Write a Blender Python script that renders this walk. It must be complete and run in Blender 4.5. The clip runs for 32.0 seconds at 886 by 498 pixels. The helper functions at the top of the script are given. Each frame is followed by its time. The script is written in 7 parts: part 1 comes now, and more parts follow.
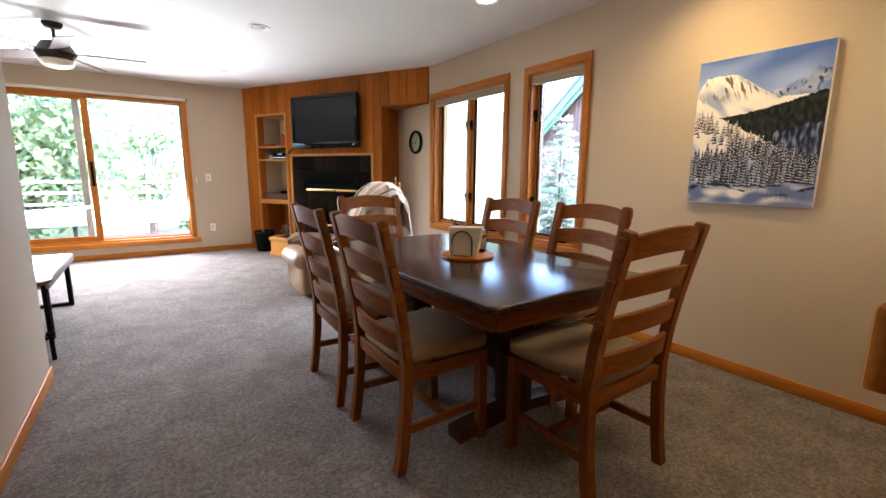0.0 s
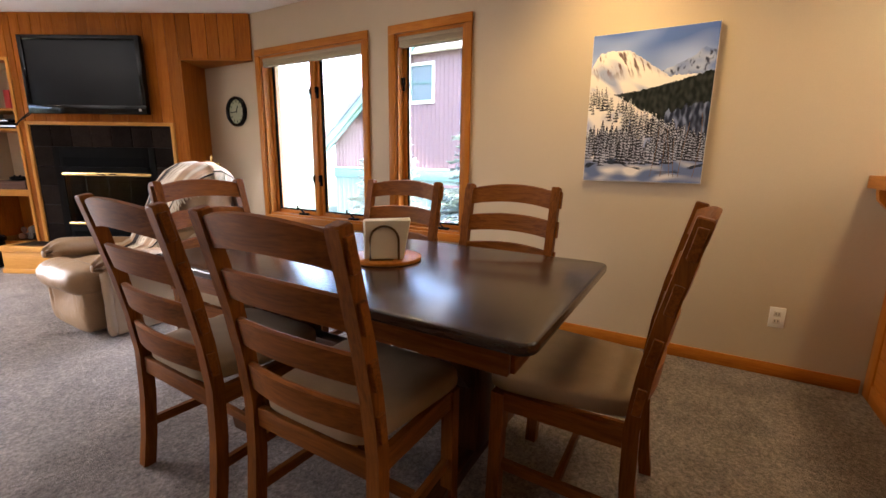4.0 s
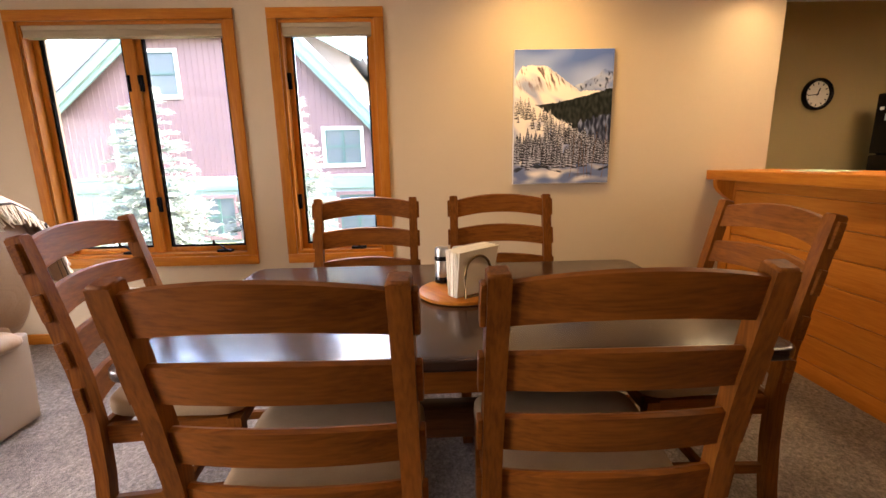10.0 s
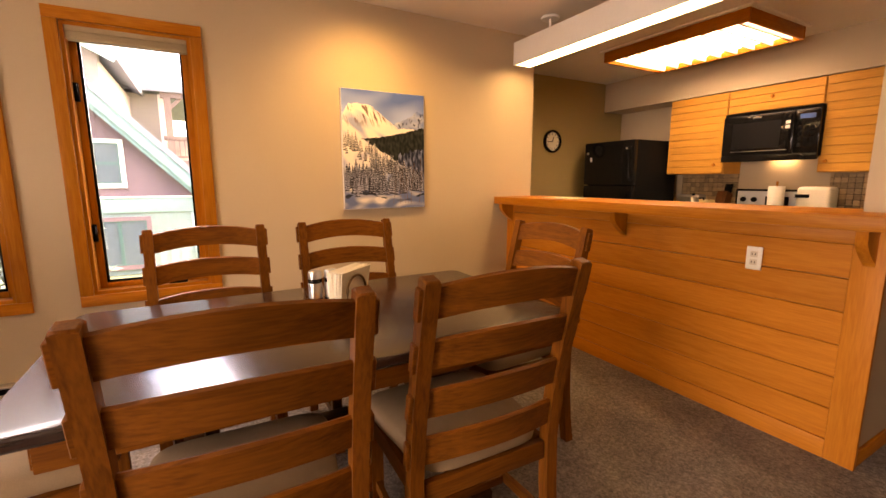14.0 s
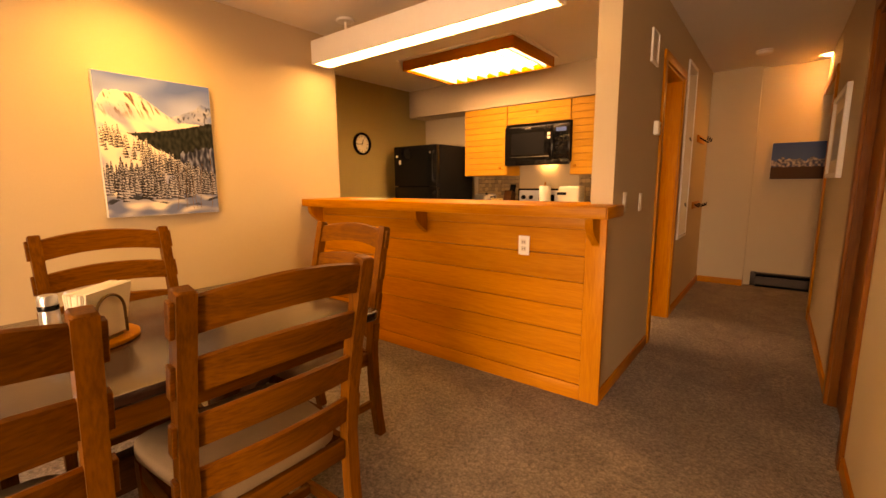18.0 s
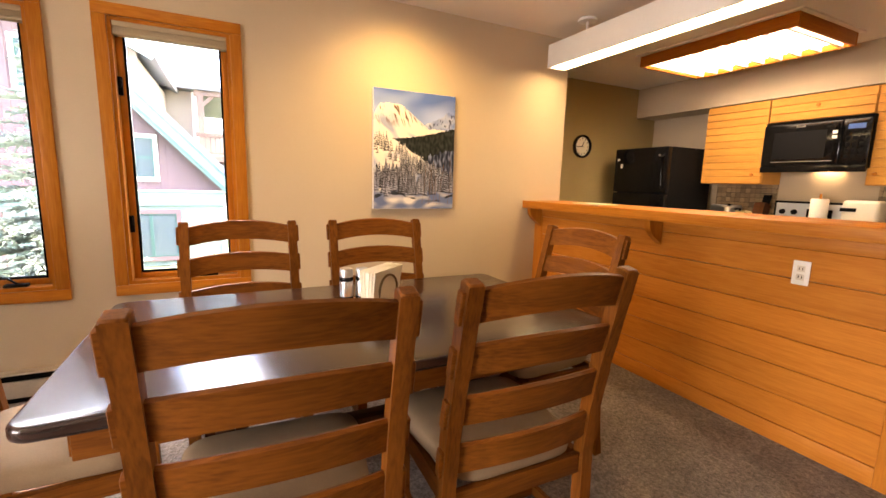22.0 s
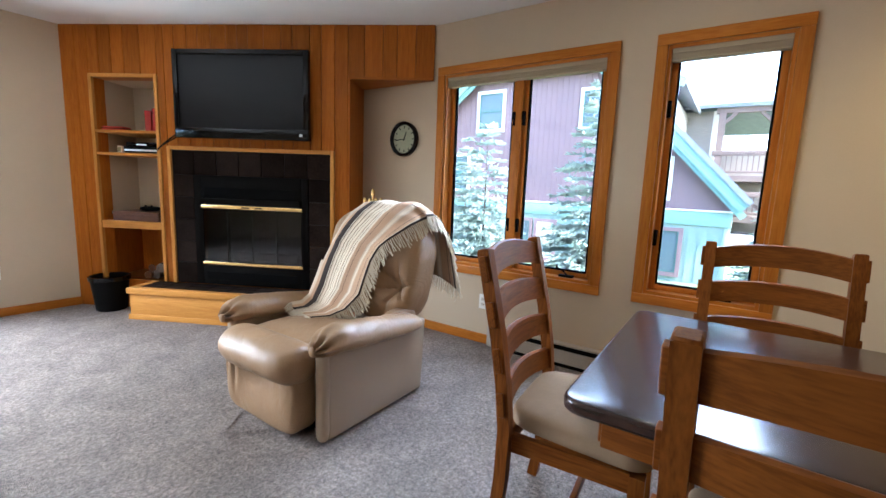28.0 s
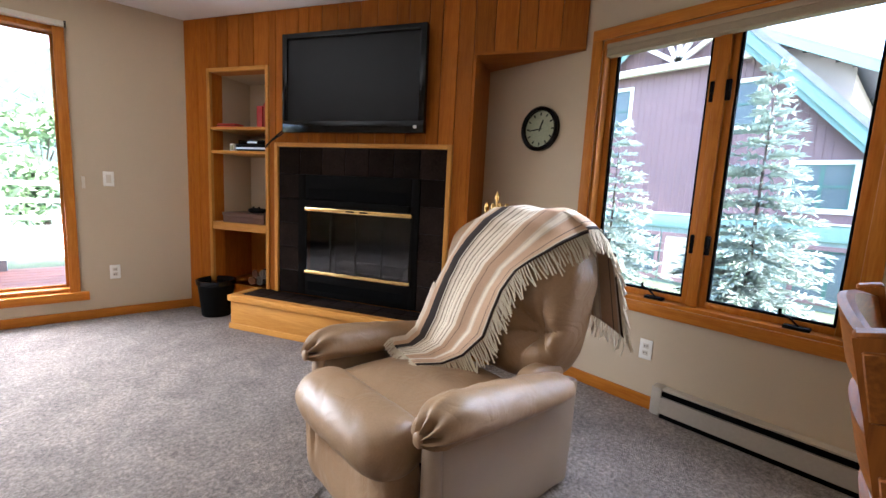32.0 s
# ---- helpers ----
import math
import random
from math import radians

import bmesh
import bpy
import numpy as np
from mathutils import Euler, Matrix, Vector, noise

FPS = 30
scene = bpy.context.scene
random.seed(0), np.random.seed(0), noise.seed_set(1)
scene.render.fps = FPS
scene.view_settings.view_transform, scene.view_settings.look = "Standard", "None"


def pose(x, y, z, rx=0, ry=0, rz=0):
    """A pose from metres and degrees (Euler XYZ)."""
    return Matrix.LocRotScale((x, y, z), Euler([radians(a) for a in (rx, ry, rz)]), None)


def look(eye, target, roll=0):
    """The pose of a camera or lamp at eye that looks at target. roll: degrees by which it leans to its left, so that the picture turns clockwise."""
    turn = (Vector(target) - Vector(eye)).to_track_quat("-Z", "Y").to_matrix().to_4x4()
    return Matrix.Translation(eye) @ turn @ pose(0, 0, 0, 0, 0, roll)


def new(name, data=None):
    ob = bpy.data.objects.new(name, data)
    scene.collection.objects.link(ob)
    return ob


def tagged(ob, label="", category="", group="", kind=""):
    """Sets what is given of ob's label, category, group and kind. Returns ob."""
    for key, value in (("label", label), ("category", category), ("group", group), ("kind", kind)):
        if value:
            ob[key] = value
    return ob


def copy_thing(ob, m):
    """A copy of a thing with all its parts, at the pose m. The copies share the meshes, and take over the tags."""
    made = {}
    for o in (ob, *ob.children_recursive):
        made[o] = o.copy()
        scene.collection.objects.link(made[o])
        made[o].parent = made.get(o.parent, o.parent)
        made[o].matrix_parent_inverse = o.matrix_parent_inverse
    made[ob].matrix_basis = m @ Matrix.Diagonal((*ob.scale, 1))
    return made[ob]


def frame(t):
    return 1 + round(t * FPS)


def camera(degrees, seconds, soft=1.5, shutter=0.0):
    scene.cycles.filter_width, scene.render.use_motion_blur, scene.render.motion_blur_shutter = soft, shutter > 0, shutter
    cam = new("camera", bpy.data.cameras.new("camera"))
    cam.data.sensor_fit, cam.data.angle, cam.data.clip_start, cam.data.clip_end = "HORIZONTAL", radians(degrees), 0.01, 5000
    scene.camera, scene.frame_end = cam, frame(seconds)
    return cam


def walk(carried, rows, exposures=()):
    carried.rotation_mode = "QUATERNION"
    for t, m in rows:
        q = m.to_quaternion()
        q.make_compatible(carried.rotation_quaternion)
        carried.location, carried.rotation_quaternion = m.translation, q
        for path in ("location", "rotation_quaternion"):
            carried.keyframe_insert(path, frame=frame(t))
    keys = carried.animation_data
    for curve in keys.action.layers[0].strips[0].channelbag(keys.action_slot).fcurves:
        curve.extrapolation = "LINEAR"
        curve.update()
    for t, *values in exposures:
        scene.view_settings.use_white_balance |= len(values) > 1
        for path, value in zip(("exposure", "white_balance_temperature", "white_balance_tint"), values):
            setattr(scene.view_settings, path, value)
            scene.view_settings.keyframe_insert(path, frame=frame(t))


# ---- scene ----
cam = camera(92.2, 32.0)
PATH = [
    (0, (0.117, 0.426, 1.190), (1.231, 2.051, 0.849), 0.56),
    (0.5, (0.147, 0.534, 1.152), (1.344, 2.099, 0.807), 1.53),
    (1, (0.134, 0.665, 1.138), (1.476, 2.107, 0.791), 0.16),
    (1.5, (0.135, 0.738, 1.137), (1.582, 2.069, 0.770), -0.09),
    (2, (0.164, 0.818, 1.140), (1.658, 2.091, 0.758), -0.07),
    (2.5, (0.220, 0.938, 1.132), (1.700, 2.225, 0.745), 0.54),
    (3, (0.222, 1.028, 1.129), (1.728, 2.271, 0.699), -0.37),
    (3.5, (0.202, 1.127, 1.136), (1.832, 2.207, 0.715), 0.24),
    (5.5, (0.158, 1.443, 1.180), (1.901, 2.340, 0.781), 0.91),
    (6, (0.152, 1.543, 1.199), (1.912, 2.390, 0.770), -0.05),
    (6.5, (0.167, 1.611, 1.220), (1.968, 2.358, 0.775), 0.39),
    (7, (0.155, 1.754, 1.212), (2.007, 2.364, 0.767), -0.48),
    (7.5, (0.128, 1.854, 1.223), (2.016, 2.350, 0.786), -1.19),
    (8, (0.125, 1.936, 1.224), (2.021, 2.374, 0.760), -0.32),
    (8.5, (0.159, 2.072, 1.231), (2.071, 2.517, 0.850), -1.16),
    (9, (0.180, 2.168, 1.195), (2.105, 2.548, 0.806), -0.68),
    (9.5, (0.154, 2.236, 1.199), (2.112, 2.414, 0.831), 0.42),
    (10, (0.118, 2.372, 1.202), (2.076, 2.317, 0.797), -1.15),
    (10.5, (0.074, 2.434, 1.227), (2.020, 2.277, 0.796), -1.43),
    (11, (0.094, 2.459, 1.198), (2.045, 2.245, 0.810), -0.93),
    (11.5, (0.124, 2.470, 1.199), (2.084, 2.291, 0.843), 0.36),
    (12, (0.116, 2.562, 1.197), (2.053, 2.227, 0.830), -0.66),
    (12.5, (0.062, 2.656, 1.222), (1.959, 2.129, 0.870), -0.31),
    (13, (0.017, 2.701, 1.230), (1.876, 2.047, 0.885), -0.24),
    (13.5, (-0.015, 2.705, 1.243), (1.783, 1.888, 0.926), 0.06),
    (14, (-0.041, 2.692, 1.242), (1.684, 1.732, 0.926), -0.15),
    (14.5, (-0.061, 2.669, 1.241), (1.585, 1.569, 0.954), -0.52),
    (16.5, (-0.109, 2.622, 1.234), (1.305, 1.241, 0.929), -0.74),
    (17, (-0.118, 2.610, 1.233), (1.217, 1.151, 0.931), -0.31),
    (17.5, (-0.127, 2.600, 1.228), (1.112, 1.060, 0.928), -0.12),
    (18, (-0.123, 2.597, 1.229), (1.088, 1.036, 0.922), -0.48),
    (18.5, (-0.132, 2.591, 1.229), (1.067, 1.022, 0.911), -0.84),
    (19, (-0.135, 2.595, 1.231), (1.085, 1.042, 0.916), -1.09),
    (19.5, (-0.121, 2.610, 1.229), (1.147, 1.098, 0.903), -0.48),
    (20, (-0.101, 2.627, 1.229), (1.240, 1.178, 0.909), -0.04),
    (20.5, (-0.086, 2.645, 1.227), (1.353, 1.294, 0.906), 0.22),
    (21, (-0.056, 2.671, 1.223), (1.509, 1.468, 0.902), 0.70),
    (21.5, (-0.029, 2.699, 1.233), (1.626, 1.621, 0.919), 1.20),
    (22, (0.011, 2.727, 1.234), (1.780, 1.846, 0.929), 1.51),
    (22.5, (0.043, 2.735, 1.217), (1.914, 2.100, 0.908), 1.78),
    (23, (0.049, 2.749, 1.221), (1.972, 2.294, 0.912), 2.11),
    (23.5, (0.069, 2.760, 1.190), (2.034, 2.535, 0.891), 2.13),
    (24, (0.119, 2.781, 1.194), (2.094, 2.822, 0.879), 2.02),
    (24.5, (0.150, 2.771, 1.209), (2.105, 3.054, 0.898), 2.47),
    (25, (0.161, 2.790, 1.192), (2.074, 3.292, 0.893), 2.73),
    (25.5, (0.156, 2.810, 1.184), (2.028, 3.450, 0.893), 2.98),
    (27.5, (0.128, 2.852, 1.204), (1.829, 3.865, 0.919), 2.56),
    (28, (0.119, 2.858, 1.214), (1.757, 3.969, 0.925), 2.23),
    (28.5, (0.108, 2.875, 1.198), (1.685, 4.071, 0.909), 1.69),
    (29, (0.117, 2.880, 1.193), (1.661, 4.118, 0.905), 1.20),
    (29.5, (0.159, 2.910, 1.193), (1.662, 4.193, 0.884), 1.26),
    (30, (0.227, 3.025, 1.200), (1.767, 4.267, 0.906), 1.52),
    (30.5, (0.265, 3.140, 1.196), (1.824, 4.355, 0.889), 0.36),
    (31, (0.353, 3.250, 1.194), (1.831, 4.558, 0.870), 1.76),
    (31.5, (0.515, 3.375, 1.193), (1.897, 4.802, 0.956), 2.34),
    (32, (0.579, 3.475, 1.165), (1.905, 4.947, 0.892), 2.92),
]
EXPOSURES = [(0, 3.75, 5600, 16), (3, 3.75, 5900, 19), (6, 3.8, 6500, 24), (9, 3.9, 6900, 26), (11, 4.0, 7000, 27), (13, 3.8, 8000, 31), (14.5, 4.1, 10500, 38), (16.5, 4.25, 17000, 42),
             (19, 4.35, 19000, 41), (20.5, 4.4, 12500, 42), (21.5, 4.4, 8300, 29), (23, 4.25, 6500, 21), (25, 3.65, 5600, 15), (26.5, 3.65, 5350, 12), (28, 3.7, 5250, 10), (30, 3.52, 5350, 12), (32, 3.48, 5600, 15)]
walk(cam, [(t, look(eye, target, roll)) for t, eye, target, roll in PATH], EXPOSURES)

# ---- world and sun ----
world = bpy.data.worlds.new("sky")
scene.world = world
world.use_nodes = True
wn = world.node_tree.nodes
sky = wn.new("ShaderNodeTexSky")
sky.sky_type = "NISHITA"
sky.sun_disc = False
sky.sun_elevation = radians(52)
sky.sun_rotation = radians(179)
sky.air_density, sky.dust_density = 1.0, 2.5
world.node_tree.links.new(sky.outputs[0], wn["Background"].inputs[0])
wn["Background"].inputs[1].default_value = 0.20
sun_data = bpy.data.lights.new("sun", "SUN")
sun_data.energy, sun_data.angle, sun_data.color = 2.6, radians(0.6), (1.0, 0.95, 0.87)
sun = new("sun", sun_data)
sun.matrix_world = look((-4, -26, 34), (0, 0, 0))
# daylight standing in the sliding door's opening
door_sky = bpy.data.lights.new("slider_daylight", "AREA")
door_sky.shape, door_sky.size, door_sky.size_y, door_sky.energy, door_sky.color = "RECTANGLE", 2.2, 1.8, 16, (0.98, 0.97, 0.94)
door_sky.spread = radians(130)
new("slider_daylight", door_sky).matrix_world = look((-0.48, 7.50, 1.15), (-0.40, 6.2, 0.05))
# sky light coming down through the two casements
for nm, yy, wide, watts in (("window_daylight", 4.23, 1.05, 1.25), ("window_daylight", 2.99, 0.42, 0.4)):
    pane_sky = bpy.data.lights.new(nm, "AREA")
    pane_sky.shape, pane_sky.size, pane_sky.size_y, pane_sky.energy, pane_sky.color = "RECTANGLE", wide, 0.62, watts, (0.86, 0.93, 1.0)
    pane_sky.spread = radians(72)
    new(nm, pane_sky).matrix_world = look((2.93, yy, 1.82), (1.55, yy, 0.0))
# area lamp added inside the door to lift the ceiling, imitating sunlit ground bounce
ground_bounce = bpy.data.lights.new("slider_ground_bounce", "AREA")
ground_bounce.shape, ground_bounce.size, ground_bounce.size_y, ground_bounce.energy, ground_bounce.color = "RECTANGLE", 2.2, 0.4, 6, (0.98, 1.0, 0.94)
ground_bounce.spread = radians(76)
new("slider_ground_bounce", ground_bounce).matrix_world = look((-0.48, 7.62, 0.36), (-0.30, 5.9, 2.35))


# ---- materials ----
def mat(name, col, rough=0.6, metal=0.0, var=0.12, scale=6.0, fine=60.0, bump=0.1, stretch=(1, 1, 1), spec=0.5, rnd=0.0, coat=0.0, bump_dist=0.004):
    """A surface with mottling at two scales, fine relief and uneven gloss."""
    m = bpy.data.materials.new(name)
    m.use_nodes = True
    nt = m.node_tree
    n, ln = nt.nodes, nt.links
    p = n["Principled BSDF"]
    tc = n.new("ShaderNodeTexCoord")
    mp = n.new("ShaderNodeMapping")
    mp.inputs["Scale"].default_value = stretch
    ln.new(tc.outputs["Object"], mp.inputs[0])
    info = n.new("ShaderNodeObjectInfo")
    shift = n.new("ShaderNodeVectorMath")
    shift.operation = "SCALE"
    shift.inputs[0].default_value = (7.3, 3.1, 5.7)
    ln.new(info.outputs["Random"], shift.inputs["Scale"])
    ln.new(shift.outputs[0], mp.inputs["Location"])
    a = n.new("ShaderNodeTexNoise")
    a.inputs["Scale"].default_value, a.inputs["Detail"].default_value = scale, 4
    b = n.new("ShaderNodeTexNoise")
    b.inputs["Scale"].default_value, b.inputs["Detail"].default_value = fine, 5
    for t in (a, b):
        ln.new(mp.outputs[0], t.inputs["Vector"])
    mix = n.new("ShaderNodeMix")
    mix.data_type = "FLOAT"
    mix.inputs["Factor"].default_value = 0.5
    ln.new(a.outputs["Fac"], mix.inputs["A"])
    ln.new(b.outputs["Fac"], mix.inputs["B"])
    rng = n.new("ShaderNodeMapRange")
    rng.inputs["From Min"].default_value, rng.inputs["From Max"].default_value = 0.3, 0.7
    rng.inputs["To Min"].default_value, rng.inputs["To Max"].default_value = 1 - var, 1 + var
    ln.new(mix.outputs["Result"], rng.inputs["Value"])
    val = rng.outputs["Result"]
    if rnd:
        r2 = n.new("ShaderNodeMapRange")
        r2.inputs["To Min"].default_value, r2.inputs["To Max"].default_value = 1 - rnd, 1 + rnd
        ln.new(info.outputs["Random"], r2.inputs["Value"])
        mul = n.new("ShaderNodeMath")
        mul.operation = "MULTIPLY"
        ln.new(val, mul.inputs[0])
        ln.new(r2.outputs["Result"], mul.inputs[1])
        val = mul.outputs[0]
    sc = n.new("ShaderNodeVectorMath")
    sc.operation = "SCALE"
    sc.inputs[0].default_value = col
    ln.new(val, sc.inputs["Scale"])
    ln.new(sc.outputs[0], p.inputs["Base Color"])
    rr = n.new("ShaderNodeMapRange")
    rr.inputs["To Min"].default_value, rr.inputs["To Max"].default_value = max(0.02, rough * 0.85), min(1, rough * 1.15)
    ln.new(a.outputs["Fac"], rr.inputs["Value"])
    ln.new(rr.outputs["Result"], p.inputs["Roughness"])
    p.inputs["Metallic"].default_value = metal
    p.inputs["Specular IOR Level"].default_value = spec
    p.inputs["Coat Weight"].default_value = coat
    p.inputs["Coat Roughness"].default_value = 0.12
    if bump:
        bu = n.new("ShaderNodeBump")
        bu.inputs["Strength"].default_value, bu.inputs["Distance"].default_value = bump, bump_dist
        ln.new(b.outputs["Fac"], bu.inputs["Height"])
        ln.new(bu.outputs[0], p.inputs["Normal"])
    return m


def wood(name, col, dark, axis="z", rough=0.42, rnd=0.12, coat=0.0, grain=1.0, band=0.38, spec=0.12):
    """Timber with grain drawn out along one axis, growth bands and pores."""
    m = bpy.data.materials.new(name)
    m.use_nodes = True
    n, ln = m.node_tree.nodes, m.node_tree.links
    p = n["Principled BSDF"]
    tc = n.new("ShaderNodeTexCoord")
    mp = n.new("ShaderNodeMapping")
    k = {"x": (0.07, 1, 1), "y": (1, 0.07, 1), "z": (1, 1, 0.07)}[axis]
    mp.inputs["Scale"].default_value = k
    ln.new(tc.outputs["Object"], mp.inputs[0])
    info = n.new("ShaderNodeObjectInfo")
    shift = n.new("ShaderNodeVectorMath")
    shift.operation = "SCALE"
    shift.inputs[0].default_value = (9.1, 4.7, 6.3)
    ln.new(info.outputs["Random"], shift.inputs["Scale"])
    ln.new(shift.outputs[0], mp.inputs["Location"])
    a = n.new("ShaderNodeTexNoise")
    a.inputs["Scale"].default_value, a.inputs["Detail"].default_value, a.inputs["Distortion"].default_value = 14 * grain, 3, 1.2
    b = n.new("ShaderNodeTexNoise")
    b.inputs["Scale"].default_value, b.inputs["Detail"].default_value = 160 * grain, 4
    ln.new(mp.outputs[0], a.inputs["Vector"])
    ln.new(mp.outputs[0], b.inputs["Vector"])
    ring = n.new("ShaderNodeMath")
    ring.operation = "MULTIPLY"
    ring.inputs[1].default_value = 20
    ln.new(a.outputs["Fac"], ring.inputs[0])
    sn = n.new("ShaderNodeMath")
    sn.operation = "SINE"
    ln.new(ring.outputs[0], sn.inputs[0])
    m1 = n.new("ShaderNodeMapRange")
    m1.inputs["From Min"].default_value, m1.inputs["From Max"].default_value = -1, 1
    m1.inputs["To Min"].default_value, m1.inputs["To Max"].default_value = 0, band
    ln.new(sn.outputs[0], m1.inputs["Value"])
    m2 = n.new("ShaderNodeMapRange")
    m2.inputs["From Min"].default_value, m2.inputs["From Max"].default_value = 0.35, 0.65
    m2.inputs["To Min"].default_value, m2.inputs["To Max"].default_value = 0, 0.5
    ln.new(b.outputs["Fac"], m2.inputs["Value"])
    ad = n.new("ShaderNodeMath")
    ad.operation = "ADD"
    ad.use_clamp = True
    ln.new(m1.outputs["Result"], ad.inputs[0])
    ln.new(m2.outputs["Result"], ad.inputs[1])
    mx = n.new("ShaderNodeMix")
    mx.data_type = "RGBA"
    mx.inputs["A"].default_value, mx.inputs["B"].default_value = (*col, 1), (*dark, 1)
    ln.new(ad.outputs[0], mx.inputs["Factor"])
    r2 = n.new("ShaderNodeMapRange")
    r2.inputs["To Min"].default_value, r2.inputs["To Max"].default_value = 1 - rnd, 1 + rnd
    ln.new(info.outputs["Random"], r2.inputs["Value"])
    sc = n.new("ShaderNodeVectorMath")
    sc.operation = "SCALE"
    ln.new(mx.outputs["Result"], sc.inputs[0])
    ln.new(r2.outputs["Result"], sc.inputs["Scale"])
    ln.new(sc.outputs[0], p.inputs["Base Color"])
    p.inputs["Roughness"].default_value = rough
    p.inputs["Specular IOR Level"].default_value = spec
    p.inputs["Coat Weight"].default_value = coat
    p.inputs["Coat Roughness"].default_value = 0.15
    bu = n.new("ShaderNodeBump")
    bu.inputs["Strength"].default_value, bu.inputs["Distance"].default_value = 0.12, 0.002
    ln.new(b.outputs["Fac"], bu.inputs["Height"])
    ln.new(bu.outputs[0], p.inputs["Normal"])
    return m


def glow(name, col, strength):
    m = bpy.data.materials.new(name)
    m.use_nodes = True
    p = m.node_tree.nodes["Principled BSDF"]
    p.inputs["Base Color"].default_value = (*col, 1)
    p.inputs["Emission Color"].default_value = (*col, 1)
    p.inputs["Emission Strength"].default_value = strength
    return m


def clear_glass(name, tint=(1, 1, 1), rough=0.0, ior=1.45):
    m = bpy.data.materials.new(name)
    m.use_nodes = True
    p = m.node_tree.nodes["Principled BSDF"]
    p.inputs["Base Color"].default_value = (*tint, 1)
    p.inputs["Transmission Weight"].default_value = 1
    p.inputs["Roughness"].default_value = rough
    p.inputs["IOR"].default_value = ior
    return m


def carpet():
    """Cut pile: speckled tufts, a soft lie of the pile in patches, raised relief."""
    m = mat("carpet_pile", (0.35, 0.288, 0.245), 0.97, var=0.6, scale=90, fine=230, bump=1.0, spec=0.05, bump_dist=0.02)
    n, ln = m.node_tree.nodes, m.node_tree.links
    tc = next(q for q in n if q.bl_idname == "ShaderNodeTexCoord")
    lie = n.new("ShaderNodeTexNoise")
    lie.inputs["Scale"].default_value, lie.inputs["Detail"].default_value, lie.inputs["Distortion"].default_value = 4.5, 4, 0.8
    ln.new(tc.outputs["Object"], lie.inputs["Vector"])
    mr = n.new("ShaderNodeMapRange")
    mr.inputs["From Min"].default_value, mr.inputs["From Max"].default_value = 0.35, 0.65
    mr.inputs["To Min"].default_value, mr.inputs["To Max"].default_value = 0.84, 1.16
    ln.new(lie.outputs["Fac"], mr.inputs["Value"])
    p = n["Principled BSDF"]
    src = p.inputs["Base Color"].links[0].from_socket
    sc = n.new("ShaderNodeVectorMath")
    sc.operation = "SCALE"
    ln.new(src, sc.inputs[0])
    ln.new(mr.outputs["Result"], sc.inputs["Scale"])
    ln.new(sc.outputs[0], p.inputs["Base Color"])
    clump = n.new("ShaderNodeTexNoise")
    clump.inputs["Scale"].default_value, clump.inputs["Detail"].default_value, clump.inputs["Distortion"].default_value = 50, 4, 0.6
    ln.new(tc.outputs["Object"], clump.inputs["Vector"])
    mc = n.new("ShaderNodeMapRange")
    mc.inputs["From Min"].default_value, mc.inputs["From Max"].default_value = 0.36, 0.64
    mc.inputs["To Min"].default_value, mc.inputs["To Max"].default_value = 0.76, 1.24
    ln.new(clump.outputs["Fac"], mc.inputs["Value"])
    sc2 = n.new("ShaderNodeVectorMath")
    sc2.operation = "SCALE"
    ln.new(sc.outputs[0], sc2.inputs[0])
    ln.new(mc.outputs["Result"], sc2.inputs["Scale"])
    ln.new(sc2.outputs[0], p.inputs["Base Color"])
    p.inputs["Sheen Weight"].default_value = 0.15
    tuft = n.new("ShaderNodeTexNoise")
    tuft.inputs["Scale"].default_value, tuft.inputs["Detail"].default_value, tuft.inputs["Roughness"].default_value = 120, 4, 0.7
    ln.new(tc.outputs["Object"], tuft.inputs["Vector"])
    old = p.inputs["Normal"].links[0].from_node
    b2 = n.new("ShaderNodeBump")
    b2.inputs["Strength"].default_value, b2.inputs["Distance"].default_value = 1.0, 0.02
    ln.new(tuft.outputs["Fac"], b2.inputs["Height"])
    ln.new(old.outputs[0], b2.inputs["Normal"])
    ln.new(b2.outputs[0], p.inputs["Normal"])
    return m


def leather(m, creases=0.5):
    """Adds long soft creases over the grain."""
    n, ln = m.node_tree.nodes, m.node_tree.links
    p = n["Principled BSDF"]
    tc = next(q for q in n if q.bl_idname == "ShaderNodeTexCoord")
    w = n.new("ShaderNodeTexNoise")
    w.inputs["Scale"].default_value, w.inputs["Detail"].default_value, w.inputs["Distortion"].default_value = 7, 2, 1.2
    ln.new(tc.outputs["Object"], w.inputs["Vector"])
    fold = n.new("ShaderNodeMath")
    fold.operation = "PINGPONG"
    fold.inputs[1].default_value = 0.20
    ln.new(w.outputs["Fac"], fold.inputs[0])
    b2 = n.new("ShaderNodeBump")
    b2.inputs["Strength"].default_value, b2.inputs["Distance"].default_value = creases, 0.05
    ln.new(fold.outputs[0], b2.inputs["Height"])
    ln.new(p.inputs["Normal"].links[0].from_socket, b2.inputs["Normal"])
    ln.new(b2.outputs[0], p.inputs["Normal"])
    return m


